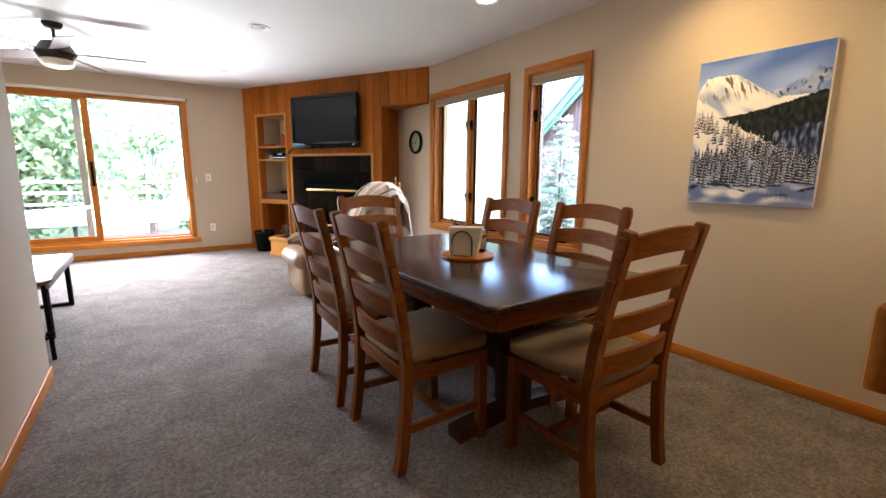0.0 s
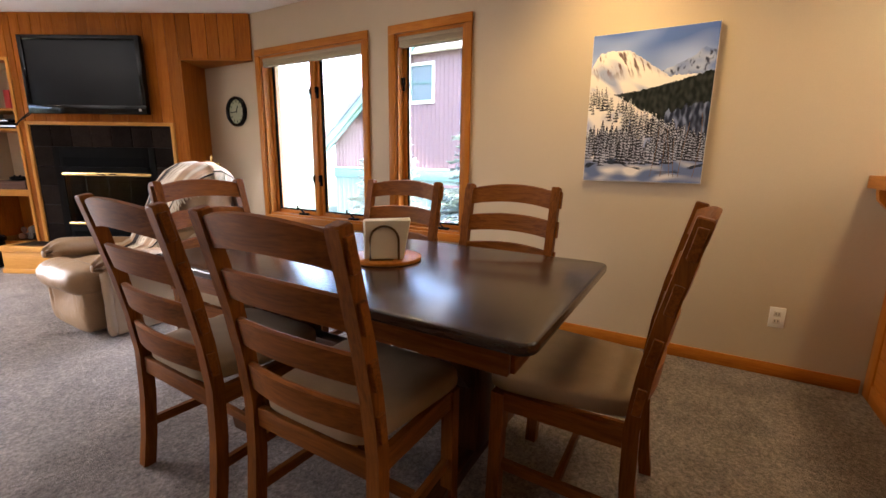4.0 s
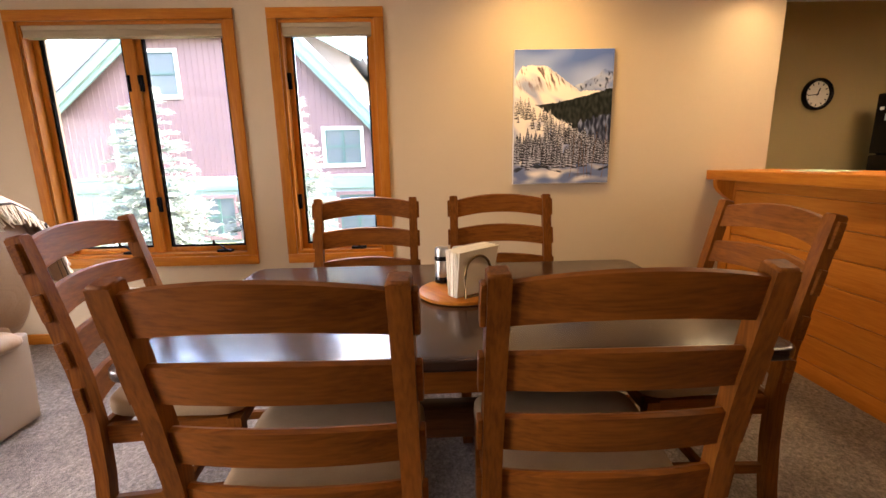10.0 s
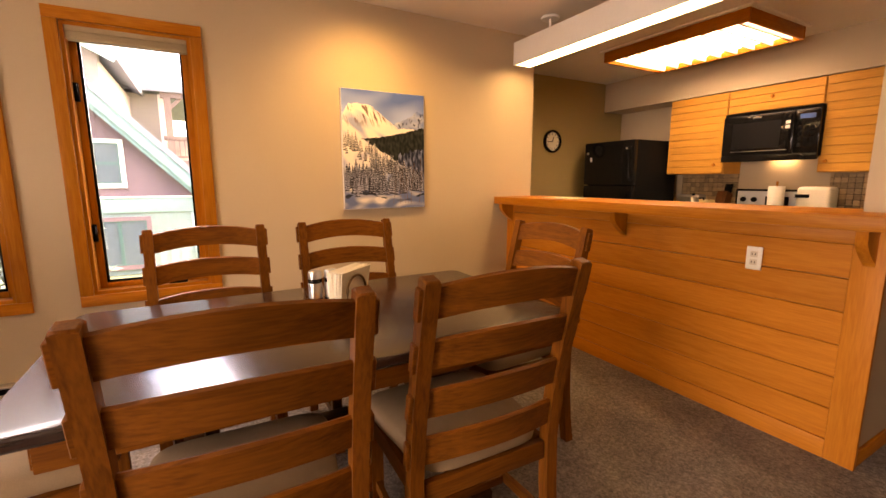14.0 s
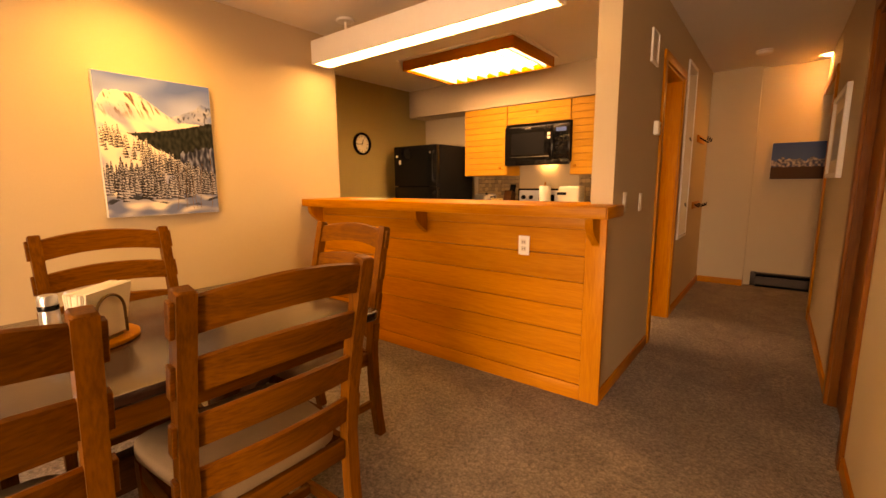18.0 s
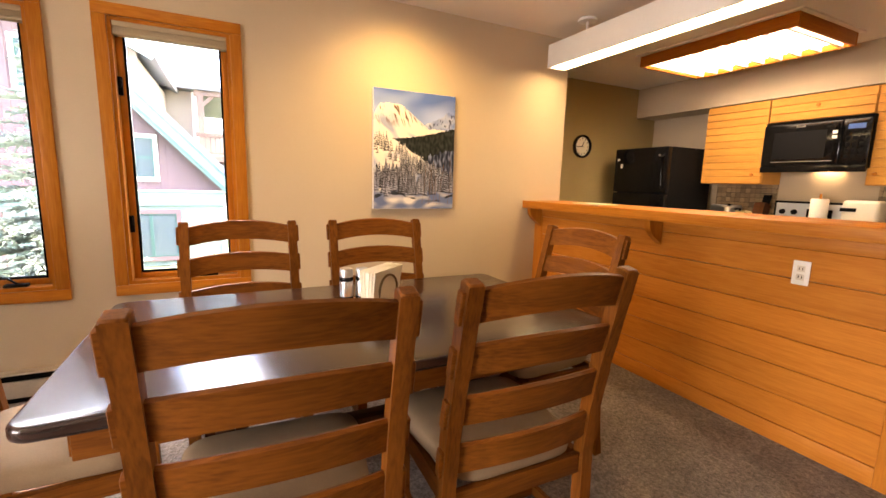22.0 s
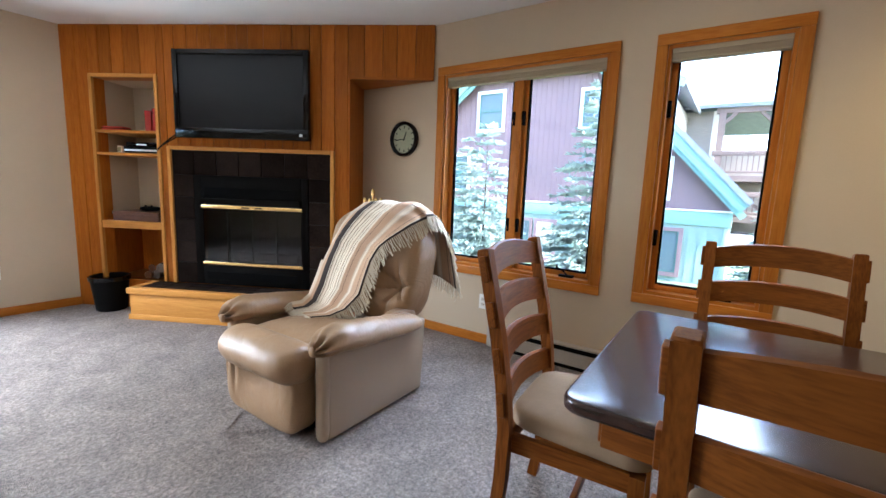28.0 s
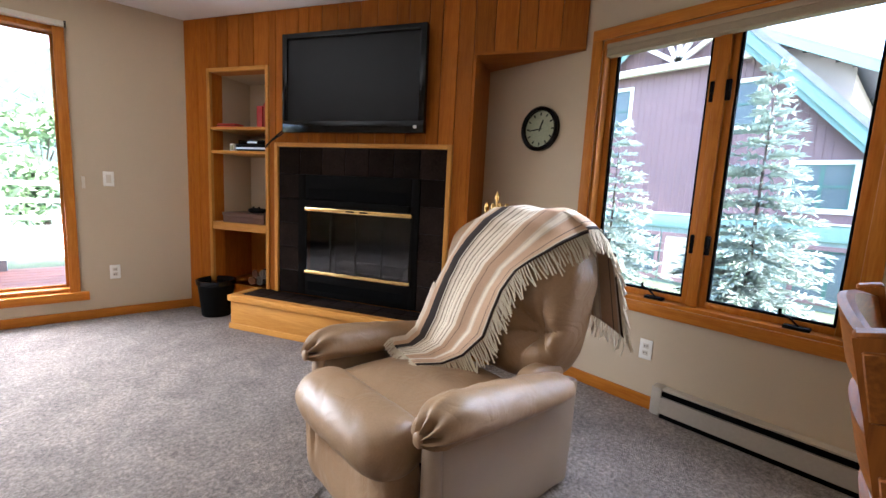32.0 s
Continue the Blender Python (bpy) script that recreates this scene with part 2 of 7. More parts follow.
CARPET = carpet()
PAINT = mat("wall_paint", (0.505, 0.405, 0.282), 0.8, var=0.03, scale=2, fine=220, bump=0.06, spec=0.25)
CEIL = mat("ceiling_paint", (0.70, 0.67, 0.63), 0.9, var=0.03, scale=3, fine=130, bump=0.12, spec=0.2)
OLIVE = mat("olive_paint", (0.34, 0.258, 0.115), 0.8, var=0.03, scale=2, fine=220, bump=0.06, spec=0.25)
FIR = {a: wood("fir_trim_" + a, (0.47, 0.172, 0.020), (0.33, 0.098, 0.010), a, 0.38) for a in "xyz"}
CEDAR = {a: wood("cedar_board_" + a, (0.40, 0.128, 0.011), (0.27, 0.072, 0.0055), a, 0.42, rnd=0.22) for a in "xyz"}
PINE = {a: wood("pine_" + a, (0.60, 0.290, 0.062), (0.46, 0.195, 0.037), a, 0.42, rnd=0.1) for a in "xyz"}
BARPINE = {a: wood("bar_pine_" + a, (0.52, 0.192, 0.028), (0.40, 0.130, 0.016), a, 0.42, rnd=0.1) for a in "xyz"}
OAK = {a: wood("oak_brown_" + a, (0.215, 0.069, 0.010), (0.098, 0.029, 0.0045), a, 0.45, rnd=0.08, spec=0.10) for a in "xyz"}
ESPRESSO = {a: wood("espresso_" + a, (0.036, 0.017, 0.012), (0.014, 0.007, 0.006), a, 0.22, rnd=0.04, coat=0.25, grain=0.8, spec=0.42) for a in "xyz"}
DARKOAK = {a: wood("dark_oak_" + a, (0.085, 0.030, 0.010), (0.038, 0.013, 0.005), a, 0.36, rnd=0.08) for a in "xyz"}
DOORWOOD = wood("door_wood", (0.24, 0.075, 0.015), (0.14, 0.040, 0.008), "z", 0.42)
FABRIC = mat("tan_seat_fabric", (0.285, 0.20, 0.122), 0.9, var=0.14, scale=14, fine=420, bump=0.4, spec=0.15)
LEATHER = leather(mat("tan_leather", (0.285, 0.178, 0.094), 0.42, spec=0.38, var=0.12, scale=7, fine=170, bump=0.22, bump_dist=0.002), 0.2)
LEATHER_SIDE = mat("tan_vinyl_side", (0.32, 0.238, 0.156), 0.5, var=0.06, scale=5, fine=240, bump=0.2, bump_dist=0.002)
BLACK = mat("black_plastic", (0.006, 0.006, 0.006), 0.5, var=0.1, bump=0.03, spec=0.04)
SCREEN = mat("tv_screen", (0.006, 0.006, 0.007), 0.34, var=0.05, bump=0.0, spec=0.22)
BLACKGLOSS = mat("black_appliance", (0.006, 0.006, 0.006), 0.10, var=0.1, bump=0.02, fine=300, spec=0.22)
BLACKMETAL = mat("black_metal", (0.005, 0.0045, 0.004), 0.55, metal=0.0, var=0.2, bump=0.1, spec=0.03)
# black rubber of the gaskets; also painted-in shade for slots and gaps
GASKET_AND_SHADE = mat("black_gasket_and_shade", (0.003, 0.003, 0.003), 0.7, var=0.2, bump=0.1, spec=0.03)
TILE = mat("black_slate_tile", (0.016, 0.011, 0.009), 0.38, var=0.5, scale=8, fine=70, bump=0.12, rnd=0.45, spec=0.015)
GROUT = mat("dark_grout", (0.010, 0.008, 0.007), 0.9, var=0.2, fine=200, bump=0.3)
BRASS = mat("polished_brass", (0.80, 0.56, 0.22), 0.22, metal=1.0, var=0.06, bump=0.03)
STEEL = mat("brushed_steel", (0.55, 0.55, 0.54), 0.3, metal=1.0, var=0.08, bump=0.05)
NAPKIN = mat("cream_napkin", (0.76, 0.68, 0.53), 0.9, var=0.05, fine=200, bump=0.2)
BRONZE = mat("dark_bronze", (0.035, 0.024, 0.018), 0.4, metal=0.6, var=0.2, bump=0.05)
WHITE = mat("white_plastic", (0.78, 0.75, 0.68), 0.4, var=0.03, bump=0.02)
IVORY = mat("ivory_enamel", (0.62, 0.56, 0.46), 0.45, var=0.06, bump=0.04)
WHITEPAINT = mat("white_paint", (0.78, 0.76, 0.72), 0.5, var=0.03, bump=0.04)
SHADECLOTH = mat("shade_cloth", (0.38, 0.305, 0.20), 0.9, var=0.08, fine=300, bump=0.3)
PAPER = mat("napkin_paper", (0.80, 0.76, 0.66), 0.9, var=0.04, fine=200, bump=0.2)
CREAM = mat("cream_enamel", (0.72, 0.66, 0.54), 0.35, var=0.04, bump=0.02)
REDPLASTIC = mat("red_case", (0.42, 0.022, 0.018), 0.4, var=0.1, bump=0.03)
BROWNBOX = mat("brown_box", (0.12, 0.055, 0.035), 0.6, var=0.2, bump=0.1)
BARK = mat("bark", (0.10, 0.075, 0.055), 0.95, var=0.4, scale=20, fine=90, bump=0.8, stretch=(1, 1, 0.3), bump_dist=0.02)
STONETOP = mat("grey_table_top", (0.40, 0.42, 0.42), 0.25, var=0.2, scale=5, fine=60, bump=0.05)
GREYWOOD = wood("grey_weathered_wood", (0.24, 0.21, 0.19), (0.15, 0.13, 0.115), "y", 0.6)
GLASS = clear_glass("window_glass", ior=1.2)
SMOKEGLASS = clear_glass("smoked_fire_glass", (0.16, 0.16, 0.17))
SCREENMESH = clear_glass("insect_screen", (0.42, 0.45, 0.44))
SOOT = mat("firebox_soot", (0.012, 0.011, 0.010), 0.95, var=0.3, bump=0.3)
BACKSPLASH = mat("stone_mosaic", (0.32, 0.22, 0.12), 0.5, var=0.3, rnd=0.35)
TUBE = glow("fluorescent_diffuser", (1.0, 0.80, 0.42), 1.5)
PANEL = glow("kitchen_diffuser", (1.0, 0.86, 0.64), 0.9)
BULB = glow("lit_lamp_bulb", (1.0, 0.78, 0.5), 6.0)
DIALGREEN = mat("clock_dial", (0.32, 0.33, 0.20), 0.5, var=0.12, scale=20, bump=0.02)
DIALWHITE = mat("white_dial", (0.70, 0.66, 0.55), 0.5, var=0.06, bump=0.02)


# ---- mesh helpers ----
def box(bm, x0, x1, y0, y1, z0, z1, bevel=0.0, seg=2):
    r = bmesh.ops.create_cube(bm, size=1, matrix=Matrix.Translation(((x0 + x1) / 2, (y0 + y1) / 2, (z0 + z1) / 2)) @ Matrix.Diagonal((abs(x1 - x0), abs(y1 - y0), abs(z1 - z0), 1)))
    if bevel:
        es = list({e for v in r["verts"] for e in v.link_edges})
        bmesh.ops.bevel(bm, geom=es, offset=bevel, segments=seg, affect="EDGES", profile=0.5)
    return bm


def boxed(x0, x1, y0, y1, z0, z1, bevel=0.0, seg=2):
    return box(bmesh.new(), x0, x1, y0, y1, z0, z1, bevel, seg)


def cyl(bm, a, b, r0, r1=None, seg=16):
    a, b = Vector(a), Vector(b)
    q = (b - a).to_track_quat("Z", "Y").to_matrix().to_4x4()
    bmesh.ops.create_cone(bm, cap_ends=True, segments=seg, radius1=r0, radius2=r0 if r1 is None else r1, depth=(b - a).length, matrix=Matrix.Translation((a + b) / 2) @ q)
    return bm


def lathe(profile, seg=24, m=None):
    """Turned shape from (radius, height) pairs about z."""
    bm = bmesh.new()
    rings = []
    for r, z in profile:
        rings.append([bm.verts.new((r * math.cos(2 * math.pi * i / seg), r * math.sin(2 * math.pi * i / seg), z)) for i in range(seg)])
    for a, b in zip(rings, rings[1:]):
        for i in range(seg):
            bm.faces.new((a[i], a[(i + 1) % seg], b[(i + 1) % seg], b[i]))
    for ring, flip in ((rings[0], True), (rings[-1], False)):
        bm.faces.new(ring[::-1] if flip else ring)
    if m is not None:
        bm.transform(m)
    return bm


def sweep(bm, path, w, h, up=(0, 0, 1), closed_profile=None):
    """A bar of section w x h drawn along a path; closed_profile: (a, b) pairs in place of the rectangle."""
    prof = closed_profile or [(-w / 2, -h / 2), (w / 2, -h / 2), (w / 2, h / 2), (-w / 2, h / 2)]
    pts = [Vector(p) for p in path]
    rings = []
    for i, p in enumerate(pts):
        d = (pts[min(i + 1, len(pts) - 1)] - pts[max(i - 1, 0)]).normalized()
        side = d.cross(Vector(up))
        side = side.normalized() if side.length > 1e-4 else Vector((1, 0, 0))
        u = side.cross(d)
        rings.append([bm.verts.new(p + side * a + u * b) for a, b in prof])
    k = len(prof)
    for a, b in zip(rings, rings[1:]):
        for i in range(k):
            bm.faces.new((a[i], a[(i + 1) % k], b[(i + 1) % k], b[i]))
    bm.faces.new(rings[0][::-1])
    bm.faces.new(rings[-1])
    return bm


def tube(bm, path, r, seg=8):
    return sweep(bm, path, 0, 0, closed_profile=[(r * math.cos(2 * math.pi * i / seg), r * math.sin(2 * math.pi * i / seg)) for i in range(seg)])


def puff(size, power=(0.5, 0.5), seg=(40, 24), shape=None):
    """A stuffed cushion: a superellipsoid of half sizes, shape(v) bends or wrinkles it."""
    bm = bmesh.new()
    n, m = seg

    def sp(v, e):
        return math.copysign(abs(v) ** e, v)
    rows = []
    for j in range(1, m):
        la = -math.pi / 2 + math.pi * j / m
        row = []
        for i in range(n):
            lo = 2 * math.pi * i / n
            row.append(bm.verts.new((size[0] * sp(math.cos(la), power[1]) * sp(math.cos(lo), power[0]), size[1] * sp(math.cos(la), power[1]) * sp(math.sin(lo), power[0]), size[2] * sp(math.sin(la), power[1]))))
        rows.append(row)
    lo_v, hi_v = bm.verts.new((0, 0, -size[2])), bm.verts.new((0, 0, size[2]))
    for a, b in zip(rows, rows[1:]):
        for i in range(n):
            bm.faces.new((a[i], a[(i + 1) % n], b[(i + 1) % n], b[i]))
    for i in range(n):
        bm.faces.new((lo_v, rows[0][(i + 1) % n], rows[0][i]))
        bm.faces.new((hi_v, rows[-1][i], rows[-1][(i + 1) % n]))
    if shape:
        for v in bm.verts:
            v.co = Vector(shape(v.co.copy()))
    return bm


def bolster(half, ra, rb, shape, n=5.0, seg=(44, 40)):
    """A stuffed roll: along, then its two cross radii; shape(along, a, b, angle) places each point."""
    bm = bmesh.new()
    rows = []
    for j in range(1, seg[1]):
        t = -math.cos(math.pi * j / seg[1])
        f = (1 - abs(t) ** n) ** (1 / 2.2)
        row = []
        for i in range(seg[0]):
            g = 2 * math.pi * i / seg[0]
            row.append(bm.verts.new(shape(t * half, ra * f * math.cos(g), rb * f * math.sin(g), g)))
        rows.append(row)
    lo_v, hi_v = bm.verts.new(shape(-half, 0, 0, 0)), bm.verts.new(shape(half, 0, 0, 0))
    for a, b in zip(rows, rows[1:]):
        for i in range(seg[0]):
            bm.faces.new((a[i], a[(i + 1) % seg[0]], b[(i + 1) % seg[0]], b[i]))
    for i in range(seg[0]):
        bm.faces.new((lo_v, rows[0][(i + 1) % seg[0]], rows[0][i]))
        bm.faces.new((hi_v, rows[-1][i], rows[-1][(i + 1) % seg[0]]))
    return bm


def finish(bm, smooth=True):
    bmesh.ops.recalc_face_normals(bm, faces=bm.faces)
    if smooth:
        for f in bm.faces:
            f.smooth = True
        for e in bm.edges:
            if len(e.link_faces) == 2 and e.calc_face_angle(0) > 0.7:
                e.smooth = False


def mesh_of(name, bm, material, smooth=True):
    finish(bm, smooth)
    me = bpy.data.meshes.new(name)
    bm.to_mesh(me)
    bm.free()
    for m in material if isinstance(material, (list, tuple)) else (material,):
        me.materials.append(m)
    return me


def part(name, bm, material, parent=None, label="", m=None):
    ob = new(name, mesh_of(name, bm, material))
    ob.parent = parent
    if m is not None:
        ob.matrix_basis = m
    return tagged(ob, label)


def thing(name, m, label, category, group="", kind=""):
    """An Empty at the base of a thing, which its parts hang under."""
    ob = new(name)
    ob.empty_display_size = 0.1
    ob.matrix_basis = m
    return tagged(ob, label, category, group, kind)


def setting(name, bm, material, label, category="", parent=None, m=None):
    ob = part(name, bm, material, parent, label, m)
    return tagged(ob, category=category, kind="structure") if parent is None else ob


# ---- the plan ----
H = 2.46                      # ceiling
XW = 3.0                      # window wall
YS = 7.8                      # sliding door wall
XL = -0.45                    # hall and dining side wall
XP = 0.57                     # hall face of the kitchen partition
DIAG = pose(2.98, 4.95, 0, 0, 0, 118.7)   # along the chimney breast, y into the room
DL = 3.25


def wall_with_holes(u0, u1, z0, z1, t0, t1, holes, along):
    """Boxes round the openings of a straight wall; along 'x' or 'y', t0..t1 its thickness."""
    bm = bmesh.new()

    def put(a, b, c, d):
        if b - a > 1e-4 and d - c > 1e-4:
            if along == "x":
                box(bm, a, b, t0, t1, c, d)
            else:
                box(bm, t0, t1, a, b, c, d)
    at = u0
    for a, b, c, d in sorted(holes):
        put(at, a, z0, z1)
        put(a, b, z0, c)
        put(a, b, d, z1)
        at = b
    put(at, u1, z0, z1)
    return bm


floor = setting("floor", box(box(boxed(-3.6, 3.14, 3.5, 8.0, -0.25, 0.0), -0.62, 3.14, -0.1, 3.5, -0.25, 0.0), -1.9, 4.2, -4.2, -0.1, -0.25, 0.0), CARPET, "grey-beige cut pile carpet with vacuum marks", "floor")
ceiling = setting("ceiling", boxed(-3.6, 4.2, -4.2, 8.0, H, H + 0.2), CEIL, "off-white lightly textured ceiling", "ceiling")
W1 = (3.608, 4.849, 0.60, 2.075)
W2 = (2.693, 3.283, 0.60, 2.075)
setting("wall_window", wall_with_holes(0.086, 8.0, 0, H, XW, XW + 0.2, [W1, W2], "y"), PAINT, "beige painted wall with two fir-trimmed windows", "wall")
SL = (-1.62, 0.66, 0.22, 2.20)
setting("wall_slider", wall_with_holes(-3.6, 3.0, 0, H, YS, YS + 0.2, [SL], "x"), PAINT, "beige painted wall round the sliding glass door", "wall")
DOOR1 = (-0.44, 0.20, 0, 2.03)
setting("wall_hall", wall_with_holes(-2.30, 3.62, 0, H, XL - 0.12, XL, [DOOR1], "y"), PAINT, "beige painted wall beside the hall", "wall")
setting("wall_return", boxed(-3.6, XL - 0.12, 3.50, 3.62, 0, H), PAINT, "beige painted wall end", "wall")
setting("wall_living", boxed(-3.6, -3.4, 3.62, YS, 0, H), PAINT, "beige painted living room wall", "wall")
OPEN1 = (-1.60, -0.87, 0, 2.07)
pw = wall_with_holes(-3.52, 0.20, 0, H, XP, XP + 0.12, [OPEN1], "y")
box(pw, XP, XP + 0.12, 0.20, 0.322, 0, 1.05)
setting("wall_partition", pw, PAINT, "beige painted partition between hall and kitchen", "wall")
setting("wall_hall_end", box(boxed(0.10, XP, -3.62, -3.42, 0, H), -1.8, 0.10, -3.66, -3.54, 0, H), PAINT, "beige painted end wall of the hall", "wall")
setting("wall_side_room", boxed(-1.8, -1.68, -3.54, -2.2, 0, H), PAINT, "plain wall of the room off the hall", "wall")
setting("wall_side_room_front", boxed(-1.68, XL - 0.12, -2.32, -2.2, 0, H), PAINT, "plain wall of the room off the hall", "wall")
setting("wall_kitchen_side", box(boxed(3.97, 4.17, -2.5, 0.086, 0, H), 3.2, 4.17, 0.086, 0.2, 0, H), OLIVE, "olive painted kitchen wall", "wall")
setting("wall_kitchen_back", boxed(XP + 0.12, 3.97, -2.5, -2.29, 0, H), PAINT, "beige painted back wall of the kitchen", "wall")
setting("soffit", boxed(XP + 0.12, 3.97, -2.29, -1.95, 2.112, H), PAINT, "painted soffit above the kitchen cabinets", "soffit")

# baseboards
bb = {
    "baseboard": (boxed(XW - 0.013, XW, 4.33, 5.74, 0, 0.075, 0.003), FIR["y"]),
    "baseboard_2": (boxed(XW - 0.013, XW, 0.36, 2.44, 0, 0.075, 0.003), FIR["y"]),
    "baseboard_3": (boxed(-3.4, 1.43, YS - 0.013, YS, 0, 0.075, 0.003), FIR["x"]),
    "baseboard_4": (boxed(XL, XL + 0.013, 0.28, 3.62, 0, 0.075, 0.003), FIR["y"]),
    "baseboard_5": (boxed(XL, XL + 0.013, -2.22, -0.52, 0, 0.075, 0.003), FIR["y"]),
    "baseboard_6": (boxed(XP - 0.013, XP, -0.79, 0.34, 0, 0.075, 0.003), FIR["y"]),
    "baseboard_7": (boxed(XP - 0.013, XP, -3.42, -1.68, 0, 0.075, 0.003), FIR["y"]),
    "baseboard_8": (boxed(0.10, XP - 0.013, -3.42, -3.407, 0, 0.075, 0.003), FIR["x"]),
}
for k, (b, m) in bb.items():
    setting(k, b, m, "fir baseboard", "baseboard")


# ---- windows ----
def casement(name, hole, sashes, label):
    y0, y1, z0, z1 = hole
    root = tagged(new(name), label, "window", kind="structure")
    cw = 0.062
    fx = XW - 0.02
    part("casing", boxed(fx, XW, y0 - cw, y1 + cw, z1, z1 + cw, 0.004), FIR["y"], root)
    part("casing", boxed(fx, XW, y0 - cw, y1 + cw, z0 - cw, z0, 0.004), FIR["y"], root)
    for a, b in ((y0 - cw, y0), (y1, y1 + cw)):
        part("casing", boxed(fx, XW, a, b, z0, z1, 0.004), FIR["z"], root)
    # jamb liner
    part("jamb", boxed(XW, XW + 0.13, y0, y0 + 0.018, z0, z1), FIR["z"], root)
    part("jamb", boxed(XW, XW + 0.13, y1 - 0.018, y1, z0, z1), FIR["z"], root)
    part("sill", boxed(XW, XW + 0.13, y0 + 0.018, y1 - 0.018, z0, z0 + 0.02), FIR["y"], root)
    part("head", boxed(XW, XW + 0.13, y0 + 0.018, y1 - 0.018, z1 - 0.02, z1), FIR["y"], root)
    a0, a1, c0, c1 = y0 + 0.018, y1 - 0.018, z0 + 0.02, z1 - 0.02
    n = sashes
    mw = 0.05 if n > 1 else 0
    wide = (a1 - a0 - mw * (n - 1)) / n
    for i in range(n - 1):
        ym = a0 + (i + 1) * wide + i * mw
        part("mullion", boxed(XW + 0.045, XW + 0.13, ym, ym + mw, c0, c1, 0.003), FIR["z"], root)
    for i in range(n):
        s0 = a0 + i * (wide + mw)
        s1 = s0 + wide
        sash = part("sash", box(box(box(boxed(XW + 0.07, XW + 0.12, s0, s0 + 0.034, c0, c1, 0.003), XW + 0.07, XW + 0.12, s1 - 0.034, s1, c0, c1, 0.003), XW + 0.07, XW + 0.12, s0 + 0.034, s1 - 0.034, c0, c0 + 0.034, 0.003), XW + 0.07, XW + 0.12, s0 + 0.034, s1 - 0.034, c1 - 0.034, c1, 0.003), FIR["z"], root)
        g0, g1, h0, h1 = s0 + 0.034, s1 - 0.034, c0 + 0.034, c1 - 0.034
        gk = 0.011
        gb = boxed(XW + 0.078, XW + 0.104, g0, g0 + gk, h0, h1)
        box(gb, XW + 0.078, XW + 0.104, g1 - gk, g1, h0, h1)
        box(gb, XW + 0.078, XW + 0.104, g0 + gk, g1 - gk, h0, h0 + gk)
        box(gb, XW + 0.078, XW + 0.104, g0 + gk, g1 - gk, h1 - gk, h1)
        part("gasket", gb, GASKET_AND_SHADE, sash, "black rubber glazing gasket")
        pane = part("pane", boxed(XW + 0.093, XW + 0.097, g0 + gk, g1 - gk, h0 + gk, h1 - gk), GLASS, sash, "clear window pane")
        pane.visible_shadow = False
        # crank handle on the sill
        yc = s0 + 0.16
        cr = boxed(XW + 0.015, XW + 0.06, yc - 0.05, yc + 0.05, c0, c0 + 0.016, 0.004)
        sweep(cr, [(XW + 0.035, yc - 0.01, c0 + 0.012), (XW + 0.025, yc + 0.03, c0 + 0.05), (XW + 0.02, yc + 0.065, c0 + 0.062)], 0.012, 0.008)
        cyl(cr, (XW + 0.02, yc + 0.065, c0 + 0.055), (XW + 0.02, yc + 0.065, c0 + 0.085), 0.007, seg=10)
        part("crank_handle", cr, BLACKMETAL, root, "black folding crank handle")
        for zz in (c0 + 0.33, c1 - 0.33):
            yy = s1 - 0.010 if i == 0 else s0 + 0.010
            part("lock_lever", box(boxed(XW + 0.050, XW + 0.07, yy - 0.012, yy + 0.012, zz - 0.05, zz + 0.05, 0.004), XW + 0.035, XW + 0.05, yy - 0.008, yy + 0.008, zz - 0.01, zz + 0.045, 0.003), BLACKMETAL, root, "black sash lock")
    return root


casement("window_1", W1, 2, "double casement window with fir trim and black gaskets")
casement("window_2", W2, 1, "narrow casement window with fir trim and black gasket")
for hole in (W1, W2):
    y0, y1, z0, z1 = hole
    sh = thing("cellular_shade", Matrix.Translation((XW + 0.03, (y0 + y1) / 2, z1 - 0.09)), "beige cellular shade pulled up to the window head", "window shade", "raised window shades")
    hw = (y1 - y0) / 2 - 0.02
    part("headrail", boxed(-0.026, 0.03, -hw, hw, 0.042, 0.07, 0.003), SHADECLOTH, sh)
    for i in range(6):
        part("fold", boxed(-0.020, 0.024, -hw, hw, 0.0145 + i * 0.0046, 0.0185 + i * 0.0046, 0.001, 1), SHADECLOTH, sh)
    part("bottom_rail", boxed(-0.024, 0.028, -hw, hw, 0.0, 0.014, 0.004), SHADECLOTH, sh)

# sliding glass door
door = tagged(new("sliding_door_1"), "sliding glass door in a fir frame to the balcony", "sliding door", kind="structure")
x0, x1, z0, z1 = SL
part("frame", box(box(box(boxed(x0, x0 + 0.05, YS - 0.02, YS + 0.14, z0, z1, 0.004), x1 - 0.065, x1, YS - 0.02, YS + 0.14, z0, z1, 0.004), x0 + 0.05, x1 - 0.065, YS, YS + 0.14, z1 - 0.045, z1, 0.004), x0 + 0.05, x1 - 0.065, YS, YS + 0.14, z0, z0 + 0.04, 0.004), FIR["z"], door)
part("threshold", boxed(x0 - 0.04, x1 + 0.05, YS - 0.045, YS, z0 - 0.055, z0 + 0.012, 0.006), FIR["x"], door)
xm = -0.525
